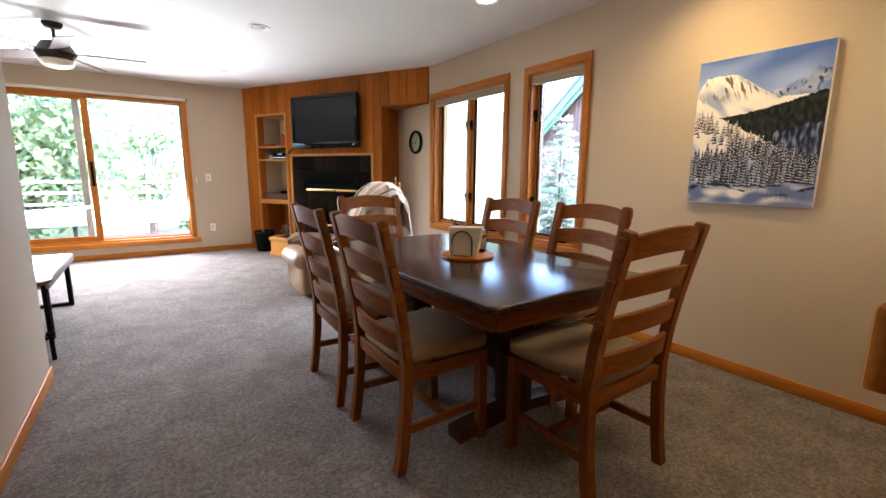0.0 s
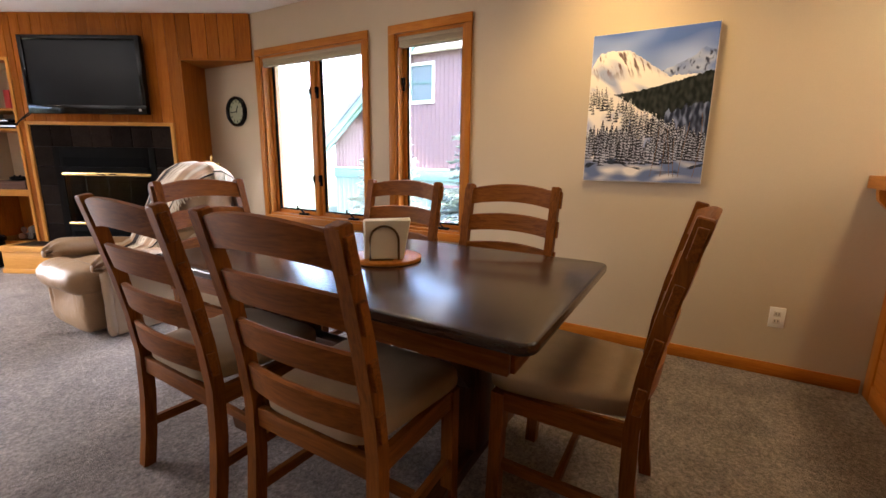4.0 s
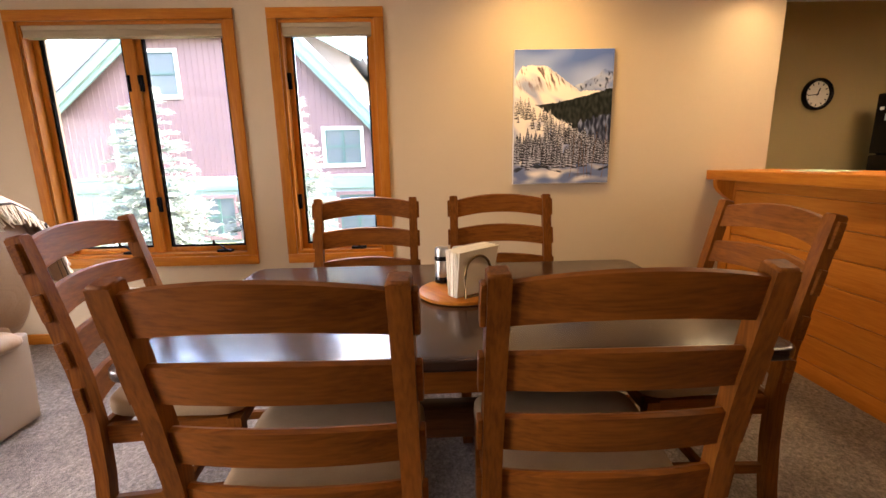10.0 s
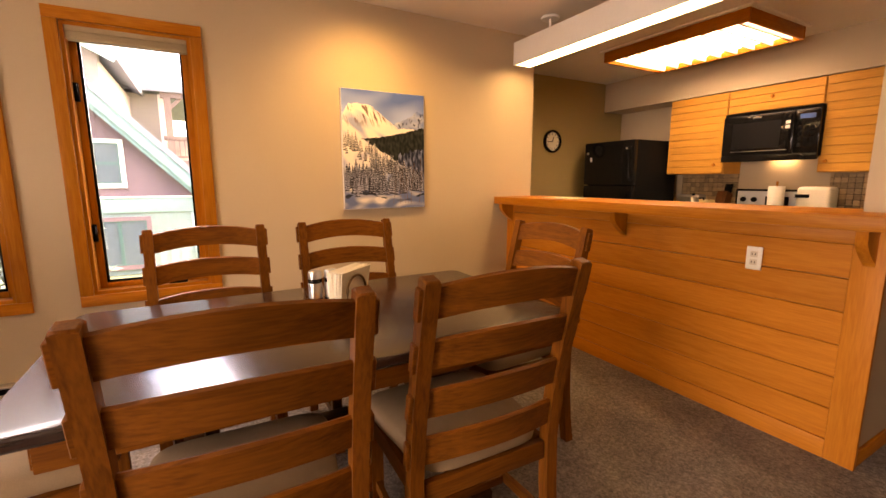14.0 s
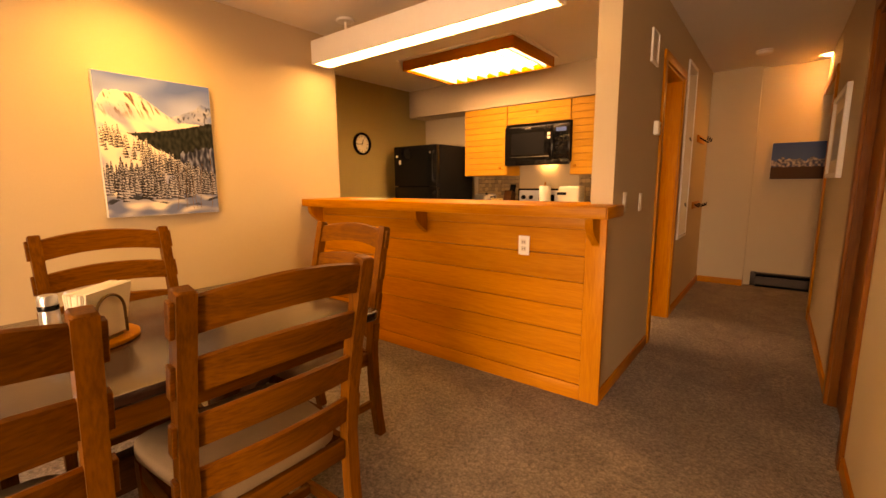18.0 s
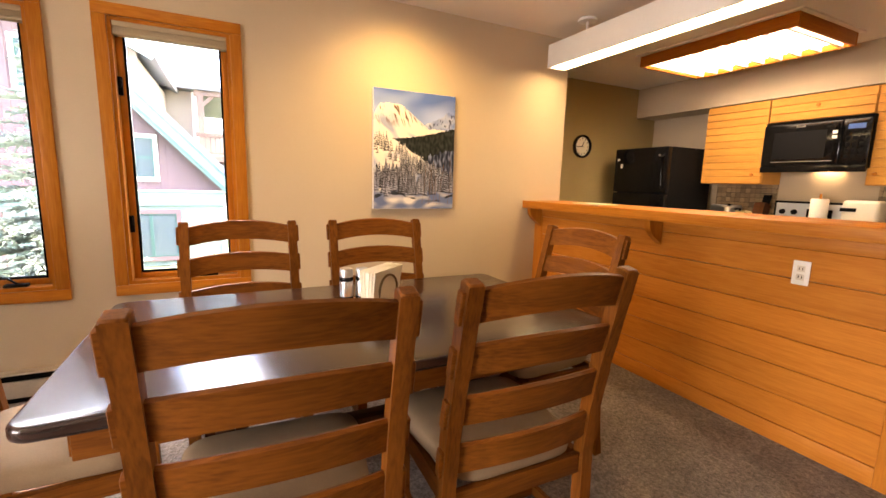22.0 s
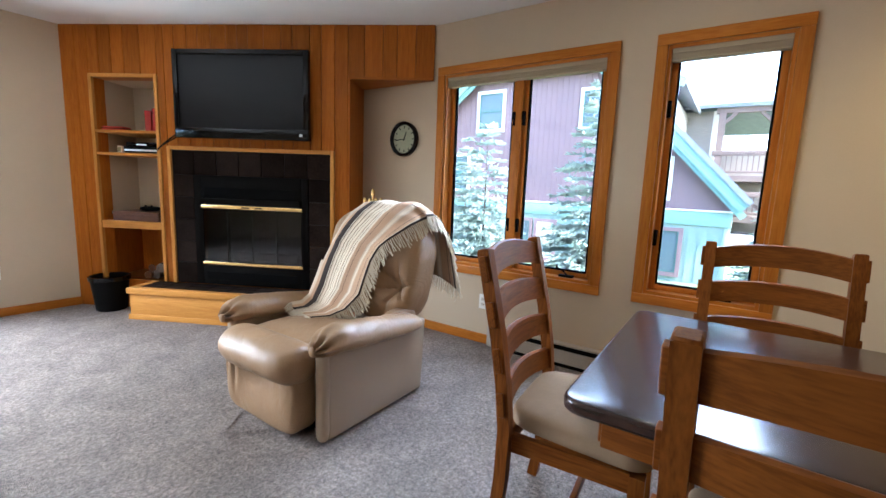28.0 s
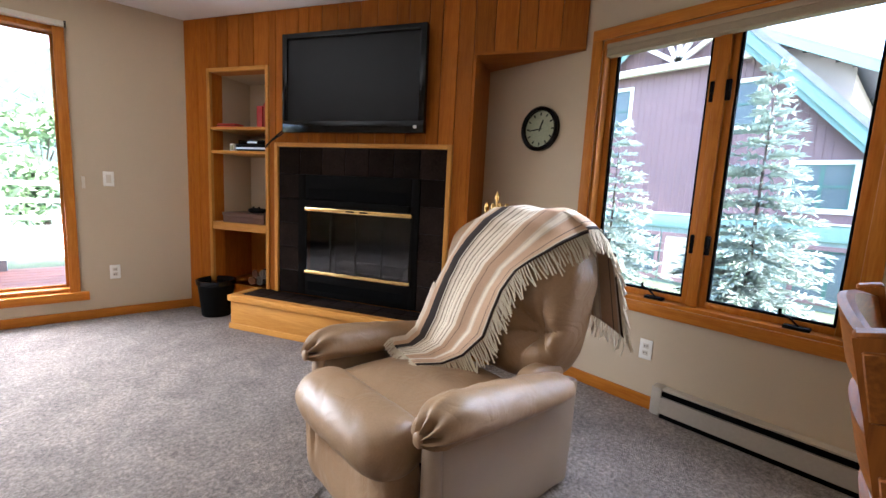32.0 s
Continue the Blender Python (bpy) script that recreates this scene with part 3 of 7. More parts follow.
for a, b, yy, wd in ((x0 + 0.05, xm + 0.075, YS + 0.025, 1), (xm + 0.01, x1 - 0.065, YS + 0.085, 0)):
    st = 0.075 if wd else 0.02
    sash = part("sash", box(box(box(boxed(a, a + st, yy, yy + 0.04, z0 + 0.04, z1 - 0.045, 0.003), b - st, b, yy, yy + 0.04, z0 + 0.04, z1 - 0.045, 0.003), a + st, b - st, yy, yy + 0.04, z0 + 0.04, z0 + 0.04 + st * 0.9, 0.003), a + st, b - st, yy, yy + 0.04, z1 - 0.045 - st * 0.6, z1 - 0.045, 0.003), FIR["z"], door)
    pane = part("pane", boxed(a + st, b - st, yy + 0.017, yy + 0.022, z0 + 0.04 + st * 0.9, z1 - 0.045 - st * 0.6), GLASS, sash, "clear glass door pane")
    pane.visible_shadow = False
part("screen_stile", boxed(xm - 0.09, xm - 0.02, YS + 0.068, YS + 0.083, z0 + 0.05, z1 - 0.06, 0.002), IVORY, door, "grey screen door stile")
part("insect_screen", boxed(x0 + 0.06, xm - 0.09, YS + 0.074, YS + 0.077, z0 + 0.05, z1 - 0.06), SCREENMESH, door, "fine grey insect screen").visible_shadow = False
part("door_pull", box(boxed(xm + 0.030, xm + 0.052, YS - 0.012, YS + 0.024, 1.02, 1.30, 0.005), xm + 0.024, xm + 0.058, YS + 0.018, YS + 0.026, 1.00, 1.32, 0.002), BLACKMETAL, door, "black door pull")
vs = thing("vertical_blind_track", Matrix.Translation((-0.5, YS, 2.19)), "ivory headrail with cord above the sliding door", "blind track")
part("rail", boxed(-1.2, 1.16, -0.06, -0.0005, 0.0, 0.035, 0.004), IVORY, vs)
part("end_cap", boxed(1.16, 1.172, -0.063, -0.0005, -0.003, 0.038, 0.002), BRONZE, vs)
part("cord_holder", boxed(1.205, 1.225, -0.014, -0.0005, -1.15, -1.06, 0.004), IVORY, vs)

# ---- chimney breast in the corner ----
NU0, NU1, NZ0, NZ1 = 2.36, 2.995, 0.27, 2.062       # shelf niche, outer trim
FU0, FU1, FZ1 = 0.81, 2.295, 1.472                  # tiled surround, outer trim
breast = bmesh.new()
box(breast, NU1 - 0.03, DL, -0.12, -0.018, 0, H)
box(breast, NU0 + 0.03, NU1 - 0.03, -0.12, -0.018, NZ1 - 0.03, H)
box(breast, NU0 + 0.03, NU1 - 0.03, -0.12, -0.018, 0, NZ0)
box(breast, 2.05, NU0 + 0.03, -0.12, -0.018, 0, H)
box(breast, 1.06, 2.05, -0.12, -0.018, 1.08, H)
box(breast, 1.06, 2.05, -0.12, -0.018, 0, 0.34)
box(breast, 0.70, 1.06, -0.12, -0.018, 0, H)
box(breast, 0.0, 0.70, -0.45, -0.018, 2.065, H)
breast_ob = setting("wall_chimney_breast", breast, CEDAR["z"], "cedar-clad corner chimney breast", "wall", m=DIAG)
# cheek of the recess beside the window wall
setting("recess_cheek", boxed(0.682, 0.70, -0.62, 0.0, 0, 2.05), CEDAR["z"], "cedar cheek of the recess beside the fireplace", "wall", m=DIAG)
setting("recess_underside", boxed(0.0, 0.682, -0.45, 0.0, 2.045, 2.064), CEDAR["x"], "cedar underside of the soffit", "soffit", m=DIAG)

# niche with shelves
niche = thing("shelf_niche", DIAG, "built-in shelf niche with fir trim in the chimney breast", "shelves", kind="structure")
a, b = NU0 + 0.03, NU1 - 0.03
part("back_panel", boxed(a, b, -0.45, -0.435, 0.735, NZ1 - 0.03), PAINT, niche)
part("back_panel", boxed(a, b, -0.45, -0.435, NZ0, 0.735), CEDAR["z"], niche)
part("side_panel", boxed(a - 0.012, a, -0.45, -0.12, 0.735, NZ1 - 0.03), PAINT, niche)
part("side_panel", boxed(a - 0.012, a, -0.45, -0.12, NZ0, 0.735), CEDAR["z"], niche)
part("side_panel", boxed(b, b + 0.012, -0.45, -0.12, 0.735, NZ1 - 0.03), PAINT, niche)
part("side_panel", boxed(b, b + 0.012, -0.45, -0.12, NZ0, 0.735), CEDAR["z"], niche)
part("top_panel", boxed(a, b, -0.435, -0.12, NZ1 - 0.03, NZ1 - 0.018), PAINT, niche)
part("base_panel", boxed(a, b, -0.435, 0.0, NZ0 - 0.012, NZ0), CEDAR["x"], niche)
part("trim", boxed(NU0, NU0 + 0.03, -0.018, 0.012, NZ0, NZ1, 0.003), PINE["z"], niche)
part("trim", boxed(NU1 - 0.03, NU1, -0.018, 0.012, NZ0, NZ1, 0.003), PINE["z"], niche)
part("trim", boxed(NU0 + 0.03, NU1 - 0.03, -0.018, 0.012, NZ1 - 0.03, NZ1, 0.003), PINE["x"], niche)
for z, th in ((1.572, 0.022), (1.38, 0.022), (0.735, 0.065)):
    part("shelf", boxed(a, b, -0.43, 0.004, z, z + th, 0.003), PINE["x"], niche)
shelf_z = (1.594, 1.402, 0.80)

# fireplace surround
fire = thing("fireplace", DIAG, "black tiled fireplace with brass-edged glass doors", "fireplace", kind="structure")
t = 0.032
part("trim", boxed(FU0, FU0 + t, -0.018, 0.02, 0.27, FZ1, 0.003), PINE["z"], fire)
part("trim", boxed(FU1 - t, FU1, -0.018, 0.02, 0.27, FZ1, 0.003), PINE["z"], fire)
part("trim", boxed(FU0 + t, FU1 - t, -0.018, 0.02, FZ1 - t, FZ1, 0.003), PINE["x"], fire)
IU0, IU1, IZ1 = DL - 2.215, DL - 1.18, 1.232
part("grout_bed", box(box(boxed(FU0 + t, IU0, -0.018, -0.004, 0.27, FZ1 - t), IU1, FU1 - t, -0.018, -0.004, 0.27, FZ1 - t), IU0, IU1, -0.018, -0.004, IZ1, FZ1 - t), GROUT, fire)
part("metal_face", box(box(box(boxed(IU0, IU0 + 0.065, -0.018, 0.010, 0.275, IZ1, 0.003), IU1 - 0.065, IU1, -0.018, 0.010, 0.275, IZ1, 0.003), IU0 + 0.065, IU1 - 0.065, -0.018, 0.010, 0.99, IZ1, 0.003), IU0 + 0.065, IU1 - 0.065, -0.018, 0.010, 0.275, 0.44, 0.003), BLACKMETAL, fire, "black steel fireplace face")
# raised black strips paint the dark of the air openings; none are cut
part("air_slot", box(boxed(IU0 + 0.10, IU1 - 0.10, 0.010, 0.013, 1.05, 1.13), IU0 + 0.10, IU1 - 0.10, 0.010, 0.013, 0.32, 0.39), GASKET_AND_SHADE, fire)
part("hood", sweep(bmesh.new(), [(IU0 + 0.07, 0.022, 1.015), (IU1 - 0.07, 0.022, 1.015)], 0.03, 0.045), BLACKMETAL, fire)
part("firebox", box(box(box(box(boxed(1.06, 2.05, -0.50, -0.48, 0.34, 1.08), 1.04, 1.06, -0.5, -0.12, 0.34, 1.08), 2.05, 2.07, -0.5, -0.12, 0.34, 1.08), 1.06, 2.05, -0.48, -0.12, 0.32, 0.34), 1.06, 2.05, -0.48, -0.12, 1.08, 1.1), SOOT, fire)
D0, D1 = DL - 2.165, DL - 1.25
doors = part("door_frame", box(box(boxed(D0, D1, 0.004, 0.016, 0.44, 0.462), D0, D0 + 0.012, 0.004, 0.016, 0.462, 0.978), D1 - 0.012, D1, 0.004, 0.016, 0.462, 0.978), BLACKMETAL, fire)
part("brass_rail", boxed(D0, D1, 0.002, 0.026, 0.952, 0.982, 0.005), BRASS, fire, "polished brass top rail")
part("brass_rail", boxed(D0, D1, 0.002, 0.026, 0.455, 0.482, 0.005), BRASS, fire, "polished brass bottom rail")
dw = (D1 - D0 - 0.024) / 4
for i in range(4):
    u = D0 + 0.012 + i * dw
    part("glass_door", boxed(u + 0.003, u + dw - 0.003, 0.006, 0.011, 0.484, 0.951), SMOKEGLASS, fire, "smoked glass fireplace door")
    if i:
        part("door_stile", boxed(u - 0.004, u + 0.004, 0.004, 0.016, 0.484, 0.951, 0.001), BLACKMETAL, fire)
for u in (DL - 1.66, DL - 1.78):
    part("door_knob", boxed(u - 0.035, u + 0.035, 0.026, 0.036, 0.962, 0.974, 0.003), BLACKMETAL, fire, "black door pull")
for i in range(3):
    part("log", cyl(bmesh.new(), (1.25, -0.33 + 0.05 * i, 0.40 + 0.07 * (i % 2)), (1.85, -0.27 - 0.03 * i, 0.41 + 0.07 * (i % 2)), 0.055, 0.048, 12), BARK, fire)

# raised hearth
hearth = thing("raised_hearth", DIAG, "raised hearth with pine front and black tile top", "hearth", kind="structure")
HU0, HU1, HV = 0.705, 2.49, 0.285
part("front_board", boxed(HU0, HU1, HV - 0.02, HV, 0, 0.222, 0.002), PINE["x"], hearth)
part("base_strip", boxed(HU0, HU1 + 0.012, HV, HV + 0.012, 0, 0.045, 0.003), PINE["x"], hearth)
part("end_board", boxed(HU1 - 0.02, HU1, 0.0, HV - 0.02, 0, 0.222, 0.002), PINE["y"], hearth)
part("nosing", boxed(HU0, HU1 + 0.018, HV - 0.05, HV + 0.018, 0.222, 0.272, 0.005), PINE["x"], hearth)
part("nosing", boxed(HU1 - 0.05, HU1 + 0.018, 0.0, HV - 0.05, 0.222, 0.272, 0.005), PINE["y"], hearth)
part("tile_bed", boxed(HU0, HU1 - 0.05, 0.0, HV - 0.05, 0.22, 0.262), GROUT, hearth)

# television
tv = thing("television", DIAG @ Matrix.Translation((1.562, -0.02, 1.536)), "black flat screen television on the chimney breast", "television")
hw = 0.576
bez = box(box(box(boxed(-hw, hw, 0.075, 0.135, 0.0, 0.085, 0.008), -hw, -hw + 0.045, 0.085, 0.135, 0.085, 0.70, 0.006), hw - 0.045, hw, 0.085, 0.135, 0.085, 0.70, 0.006), -hw + 0.045, hw - 0.045, 0.085, 0.135, 0.655, 0.70, 0.006)
part("bezel", bez, BLACKGLOSS, tv)
part("back_shell", boxed(-hw + 0.02, hw - 0.02, 0.045, 0.09, 0.03, 0.67, 0.012), BLACK, tv)
part("screen", boxed(-hw + 0.045, hw - 0.045, 0.100, 0.122, 0.085, 0.655), SCREEN, tv, "dark switched-off screen")
part("wall_bracket", boxed(-0.25, 0.25, 0.0, 0.045, 0.2, 0.5), BLACKMETAL, tv)
part("badge", boxed(-hw + 0.05, -hw + 0.075, 0.135, 0.138, 0.03, 0.05, 0.001), STEEL, tv)
cab = thing("television_cable", DIAG @ Matrix.Translation((DL - 1.0, 0, 1.4)), "black cables from the shelf to the television", "cable")
part("cable", tube(bmesh.new(), [(-0.12, 0.05, 0.19), (-0.04, 0.04, 0.15), (0.05, 0.035, 0.09), (0.11, 0.03, 0.045), (0.16, -0.05, 0.03), (0.22, -0.16, 0.035)], 0.006), BLACK, cab)
part("cable", tube(bmesh.new(), [(-0.12, 0.05, 0.17), (-0.03, 0.045, 0.12), (0.07, 0.04, 0.07), (0.13, 0.02, 0.03), (0.18, -0.06, 0.012), (0.22, -0.16, 0.025)], 0.005), BLACK, cab)

# things in the niche
um = (NU0 + NU1) / 2


def on_shelf(name, u, v, z, label, cat):
    return thing(name, DIAG @ Matrix.Translation((u, v, z)), label, cat)


rc = on_shelf("red_canister", um - 0.20, -0.15, shelf_z[0], "red lidded canister on the niche shelf", "canister")
part("body", lathe([(0.052, 0), (0.055, 0.005), (0.055, 0.17), (0.05, 0.178)]), REDPLASTIC, rc)
part("lid", lathe([(0.057, 0.178), (0.057, 0.20), (0.05, 0.207)]), REDPLASTIC, rc)
r2 = on_shelf("red_book", um - 0.10, -0.20, shelf_z[0], "dark red book standing on the shelf", "book")
part("cover", boxed(-0.03, 0.03, -0.07, 0.07, 0, 0.19, 0.004), REDPLASTIC, r2)
r3 = on_shelf("red_cloth_case", um + 0.16, -0.08, shelf_z[0], "small red case lying on the shelf", "case")
part("case_body", boxed(-0.10, 0.10, -0.05, 0.05, 0, 0.035, 0.01), REDPLASTIC, r3)
part("case_band", boxed(-0.103, 0.103, -0.052, 0.052, 0.014, 0.020, 0.002), BLACK, r3)
st = on_shelf("set_top_box", um - 0.08, -0.18, shelf_z[1], "black set-top box on the shelf", "set-top box")
part("case", boxed(-0.17, 0.17, -0.12, 0.12, 0.008, 0.06, 0.004), BLACK, st)
part("front_strip", boxed(-0.165, 0.165, 0.12, 0.123, 0.02, 0.035), STEEL, st)
for sx in (-0.14, 0.14):
    part("foot", cyl(bmesh.new(), (sx, 0.08, 0), (sx, 0.08, 0.008), 0.012), BLACK, st)
dv = on_shelf("disc_player", um - 0.06, -0.20, shelf_z[1] + 0.06, "slim black disc player on the set-top box", "disc player")
part("case", boxed(-0.15, 0.15, -0.11, 0.11, 0, 0.04, 0.004), BLACKGLOSS, dv)
part("display", boxed(-0.05, 0.05, 0.11, 0.112, 0.012, 0.026), STEEL, dv)
ac = on_shelf("small_alarm_clock", um + 0.14, -0.09, shelf_z[1], "small white clock on the shelf", "clock")
part("body", boxed(-0.025, 0.025, -0.02, 0.02, 0, 0.065, 0.008), WHITE, ac)
part("dial", boxed(-0.018, 0.018, 0.02, 0.022, 0.012, 0.052, 0.001), DIALGREEN, ac)
gb = on_shelf("game_box", um, -0.16, shelf_z[2], "brown flat box on the lower shelf", "box")
part("box_base", boxed(-0.23, 0.21, -0.13, 0.13, 0, 0.06, 0.004), BROWNBOX, gb)
part("box_lid", boxed(-0.235, 0.215, -0.135, 0.135, 0.055, 0.085, 0.004), BROWNBOX, gb)
g2 = on_shelf("game_controller", um - 0.05, -0.14, shelf_z[2] + 0.085, "black controller on the brown box", "controller")
part("body", puff((0.09, 0.05, 0.022), (0.6, 0.7), (20, 10), lambda v: (v.x, v.y - 0.3 * abs(v.x), v.z + 0.022)), BLACK, g2)
for k in (-1, 1):
    part("stick", cyl(bmesh.new(), (k * 0.03, 0, 0.04), (k * 0.03, 0, 0.056), 0.008), BLACK, g2)
random.seed(4)
for i in range(4):
    lg = thing("firewood_log", DIAG @ pose(um - 0.24 + 0.088 * (i % 3) + (0.04 if i > 2 else 0), -0.40 + 0.03 * i, NZ0 + 0.047 + (0.075 if i > 2 else 0), 0, 0, (4, -7, 9, -3)[i]), "split firewood log stacked in the niche", "firewood", "firewood in the niche")
    r = 0.044
    part("log_body", lathe([(r * 0.9, 0), (r, 0.01), (r * 1.02, 0.17), (r * 0.95, 0.33)], 9, pose(0, 0, 0, -90, 0, random.random() * 90)), BARK, lg)
    part("cut_end", lathe([(r * 0.8, 0.33), (r * 0.78, 0.334)], 9, pose(0, 0, 0, -90)), DARKOAK["y"], lg)

# waste bin
wb = thing("waste_bin", pose(1.54, 7.43, 0) @ Matrix.Diagonal((1.14, 1.14, 1.06, 1)), "small black plastic waste bin on the carpet", "waste bin")
part("bucket", lathe([(0.095, 0), (0.10, 0.004), (0.128, 0.275), (0.134, 0.28), (0.134, 0.292), (0.122, 0.292), (0.095, 0.012), (0.01, 0.012)], 28), BLACK, wb)
part("liner", lathe([(0.136, 0.26), (0.138, 0.293), (0.128, 0.296), (0.12, 0.25)], 40), BLACKGLOSS, wb, "black bin liner folded over the rim")

# fireplace tools in the recess
ft = thing("fireplace_tools", pose(2.77, 5.39, 0), "brass fireplace tool stand in the recess", "fireplace tools")
part("base", lathe([(0.11, 0), (0.11, 0.012), (0.05, 0.03), (0.015, 0.045)], 24), BRASS, ft)
part("pole", cyl(bmesh.new(), (0, 0, 0.04), (0, 0, 1.04), 0.008), BRASS, ft)
part("finial", lathe([(0.008, 1.04), (0.026, 1.06), (0.014, 1.08), (0.009, 1.10), (0.018, 1.13), (0.014, 1.15), (0.004, 1.175)], 12), BRASS, ft)
part("hook_ring", sweep(bmesh.new(), [(0.07 * math.cos(i * math.pi / 8), 0.07 * math.sin(i * math.pi / 8), 0.97) for i in range(17)], 0.008, 0.008), BRASS, ft)
for i in range(4):
    an = i * math.pi / 2 + 0.4
    px, py = 0.07 * math.cos(an), 0.07 * math.sin(an)
    tl = part("tool", cyl(bmesh.new(), (px, py, 0.12), (px, py, 0.95), 0.005, seg=8), BLACKMETAL, ft)
    part("handle", lathe([(0.006, 0.95), (0.015, 0.98), (0.011, 1.01), (0.019, 1.06), (0.017, 1.085), (0.006, 1.10)], 10, Matrix.Translation((px, py, 0))), BRASS, tl)


# ---- wall clocks ----
def wall_clock(m, r, dial, label, hour, minute):
    c = thing("wall_clock", m, label, "wall clock")
    part("rim", lathe([(r * 0.80, 0.012), (r * 0.82, 0.032), (r * 0.92, 0.042), (r, 0.03), (r, 0.0), (r * 0.8, 0.0)], 40), BLACKGLOSS, c, "round black rim")
    part("dial", lathe([(r * 0.82, 0.0), (r * 0.82, 0.012), (0.002, 0.0125)], 40), dial, c)
    for i in range(12):
        an = i * math.pi / 6
        part("numeral_mark", boxed(-r * 0.03, r * 0.03, r * 0.60, r * 0.74, 0.0128, 0.0142), BLACK, c, m=pose(0, 0, 0, 0, 0, -30 * i))
    for nm, le, an, w in (("hour_hand", 0.42, -30 * hour, 0.035), ("minute_hand", 0.62, -6 * minute, 0.025)):
        part(nm, boxed(-r * w, r * w, -r * 0.1, r * le, 0.0148, 0.0165), BLACK, c, m=pose(0, 0, 0.001 if nm == "minute_hand" else 0, 0, 0, an))
    return c


WALLFACE_X = Matrix(((0, 0, -1, 0), (-1, 0, 0, 0), (0, 1, 0, 0), (0, 0, 0, 1)))   # local z out of the window wall, local y up
wall_clock(Matrix.Translation((XW, 5.245, 1.60)) @ WALLFACE_X, 0.145, DIALGREEN, "round black wall clock with a pale dial", 12.7, 44)
wall_clock(Matrix.Translation((3.97, -1.055, 1.71)) @ WALLFACE_X, 0.135, DIALWHITE, "round black kitchen clock with a white dial", 12.7, 44)


# ---- picture on canvas ----
def ridge(u, seed, amp, freq):
    return amp * (noise.noise(Vector((u * freq, seed, 0))) + 0.5 * noise.noise(Vector((u * freq * 2.3, seed, 3))) + 0.25 * noise.noise(Vector((u * freq * 5.1, seed, 7))))


def mountain_view(u, v):
    """Colour of the printed view at u across, v up, both 0 to 1: sky, sunlit massif, dark woods, snowy bank and creek."""
    N = lambda a, b, c: noise.noise(Vector((a, b, c)))
    clamp = lambda q: max(0.0, min(1.0, q))
    warm, blue = Vector((0.98, 0.90, 0.80)), Vector((0.20, 0.28, 0.56))
    c = Vector((0.10, 0.18, 0.50)).lerp(Vector((0.42, 0.53, 0.84)), clamp((1.02 - v) * 4.0 - 0.35 * u + 0.5 * N(u * 3, v * 8, 2)))
    massif = 0.70 + 0.185 * clamp((u + 0.06) / 0.14) * clamp((0.66 - u) / 0.34) + ridge(u, 1, 0.012, 14)
    east = 0.70 + 0.13 * clamp((u - 0.50) / 0.42) + 0.03 * math.exp(-((u - 0.9) / 0.06) ** 2) + ridge(u, 6, 0.012, 16)
    if v < east:
        rock = N(u * 24, v * 20, 5) + 0.7 * N(u * 60, v * 44, 8)
        c = Vector((0.05, 0.06, 0.10)).lerp(blue.lerp(Vector((0.66, 0.70, 0.80)), clamp(0.3 + N(u * 8, v * 14, 3))), clamp(1.1 - 2.4 * max(0, rock - 0.05)))
    if v < massif and v > 0.60 + 0.22 * (u - 0.5):
        streak = N(u * 30 + v * 14, v * 9, 11) + 0.6 * N(u * 70 + v * 30, v * 26, 14)
        crag = clamp(3.6 * (streak - 0.10)) * clamp((v - 0.69) * 12) * clamp((massif - v) * 60)
        shade = clamp(3.0 * (N(u * 7 + v * 9, v * 6, 17) - 0.02)) * 0.75
        c = warm.lerp(blue, shade).lerp(Vector((0.20, 0.13, 0.11)), crag)
    wood = 0.60 + 0.115 * clamp((u - 0.22) / 0.75) ** 1.5 + ridge(u, 4, 0.012, 40)
    if u > 0.12 and v < wood:
        k = clamp(0.4 + 1.2 * N(u * 34, v * 26, 1))
        c = Vector((0.008, 0.011, 0.010)).lerp(Vector((0.035, 0.040, 0.036)), k)
    right = 0.47 + 0.05 * clamp((u - 0.7) / 0.2) + ridge(u, 15, 0.03, 30)
    if u > 0.66 and v < right:
        k = clamp(0.45 + 1.3 * N(u * 40, v * 16, 31))
        c = Vector((0.015, 0.02, 0.04)).lerp(Vector((0.22, 0.26, 0.40)), k * k)
    bank = 0.635 - 0.46 * max(0, u - 0.10) ** 1.15 + ridge(u, 9, 0.015, 10)
    if v < bank:
        k = clamp(0.70 + 1.3 * N(u * 7, v * 9, 12) + 0.9 * (v - 0.36) - 0.5 * max(0, u - 0.5))
        c = blue.lerp(warm, k)
    if v < 0.23 + ridge(u, 3, 0.02, 6):
        k = clamp(0.55 + 1.3 * N(u * 6, v * 18, 21) - 0.6 * max(0, u - 0.45))
        c = Vector((0.14, 0.19, 0.36)).lerp(Vector((0.88, 0.82, 0.76)), k * k)
        if abs(v - 0.10 - 0.035 * math.sin(u * 7)) < 0.010 + 0.016 * N(u * 14, 0, 0):
            c = c.lerp(Vector((0.03, 0.04, 0.06)), clamp(0.5 + 2.5 * N(u * 9, v * 20, 50)))
    return c


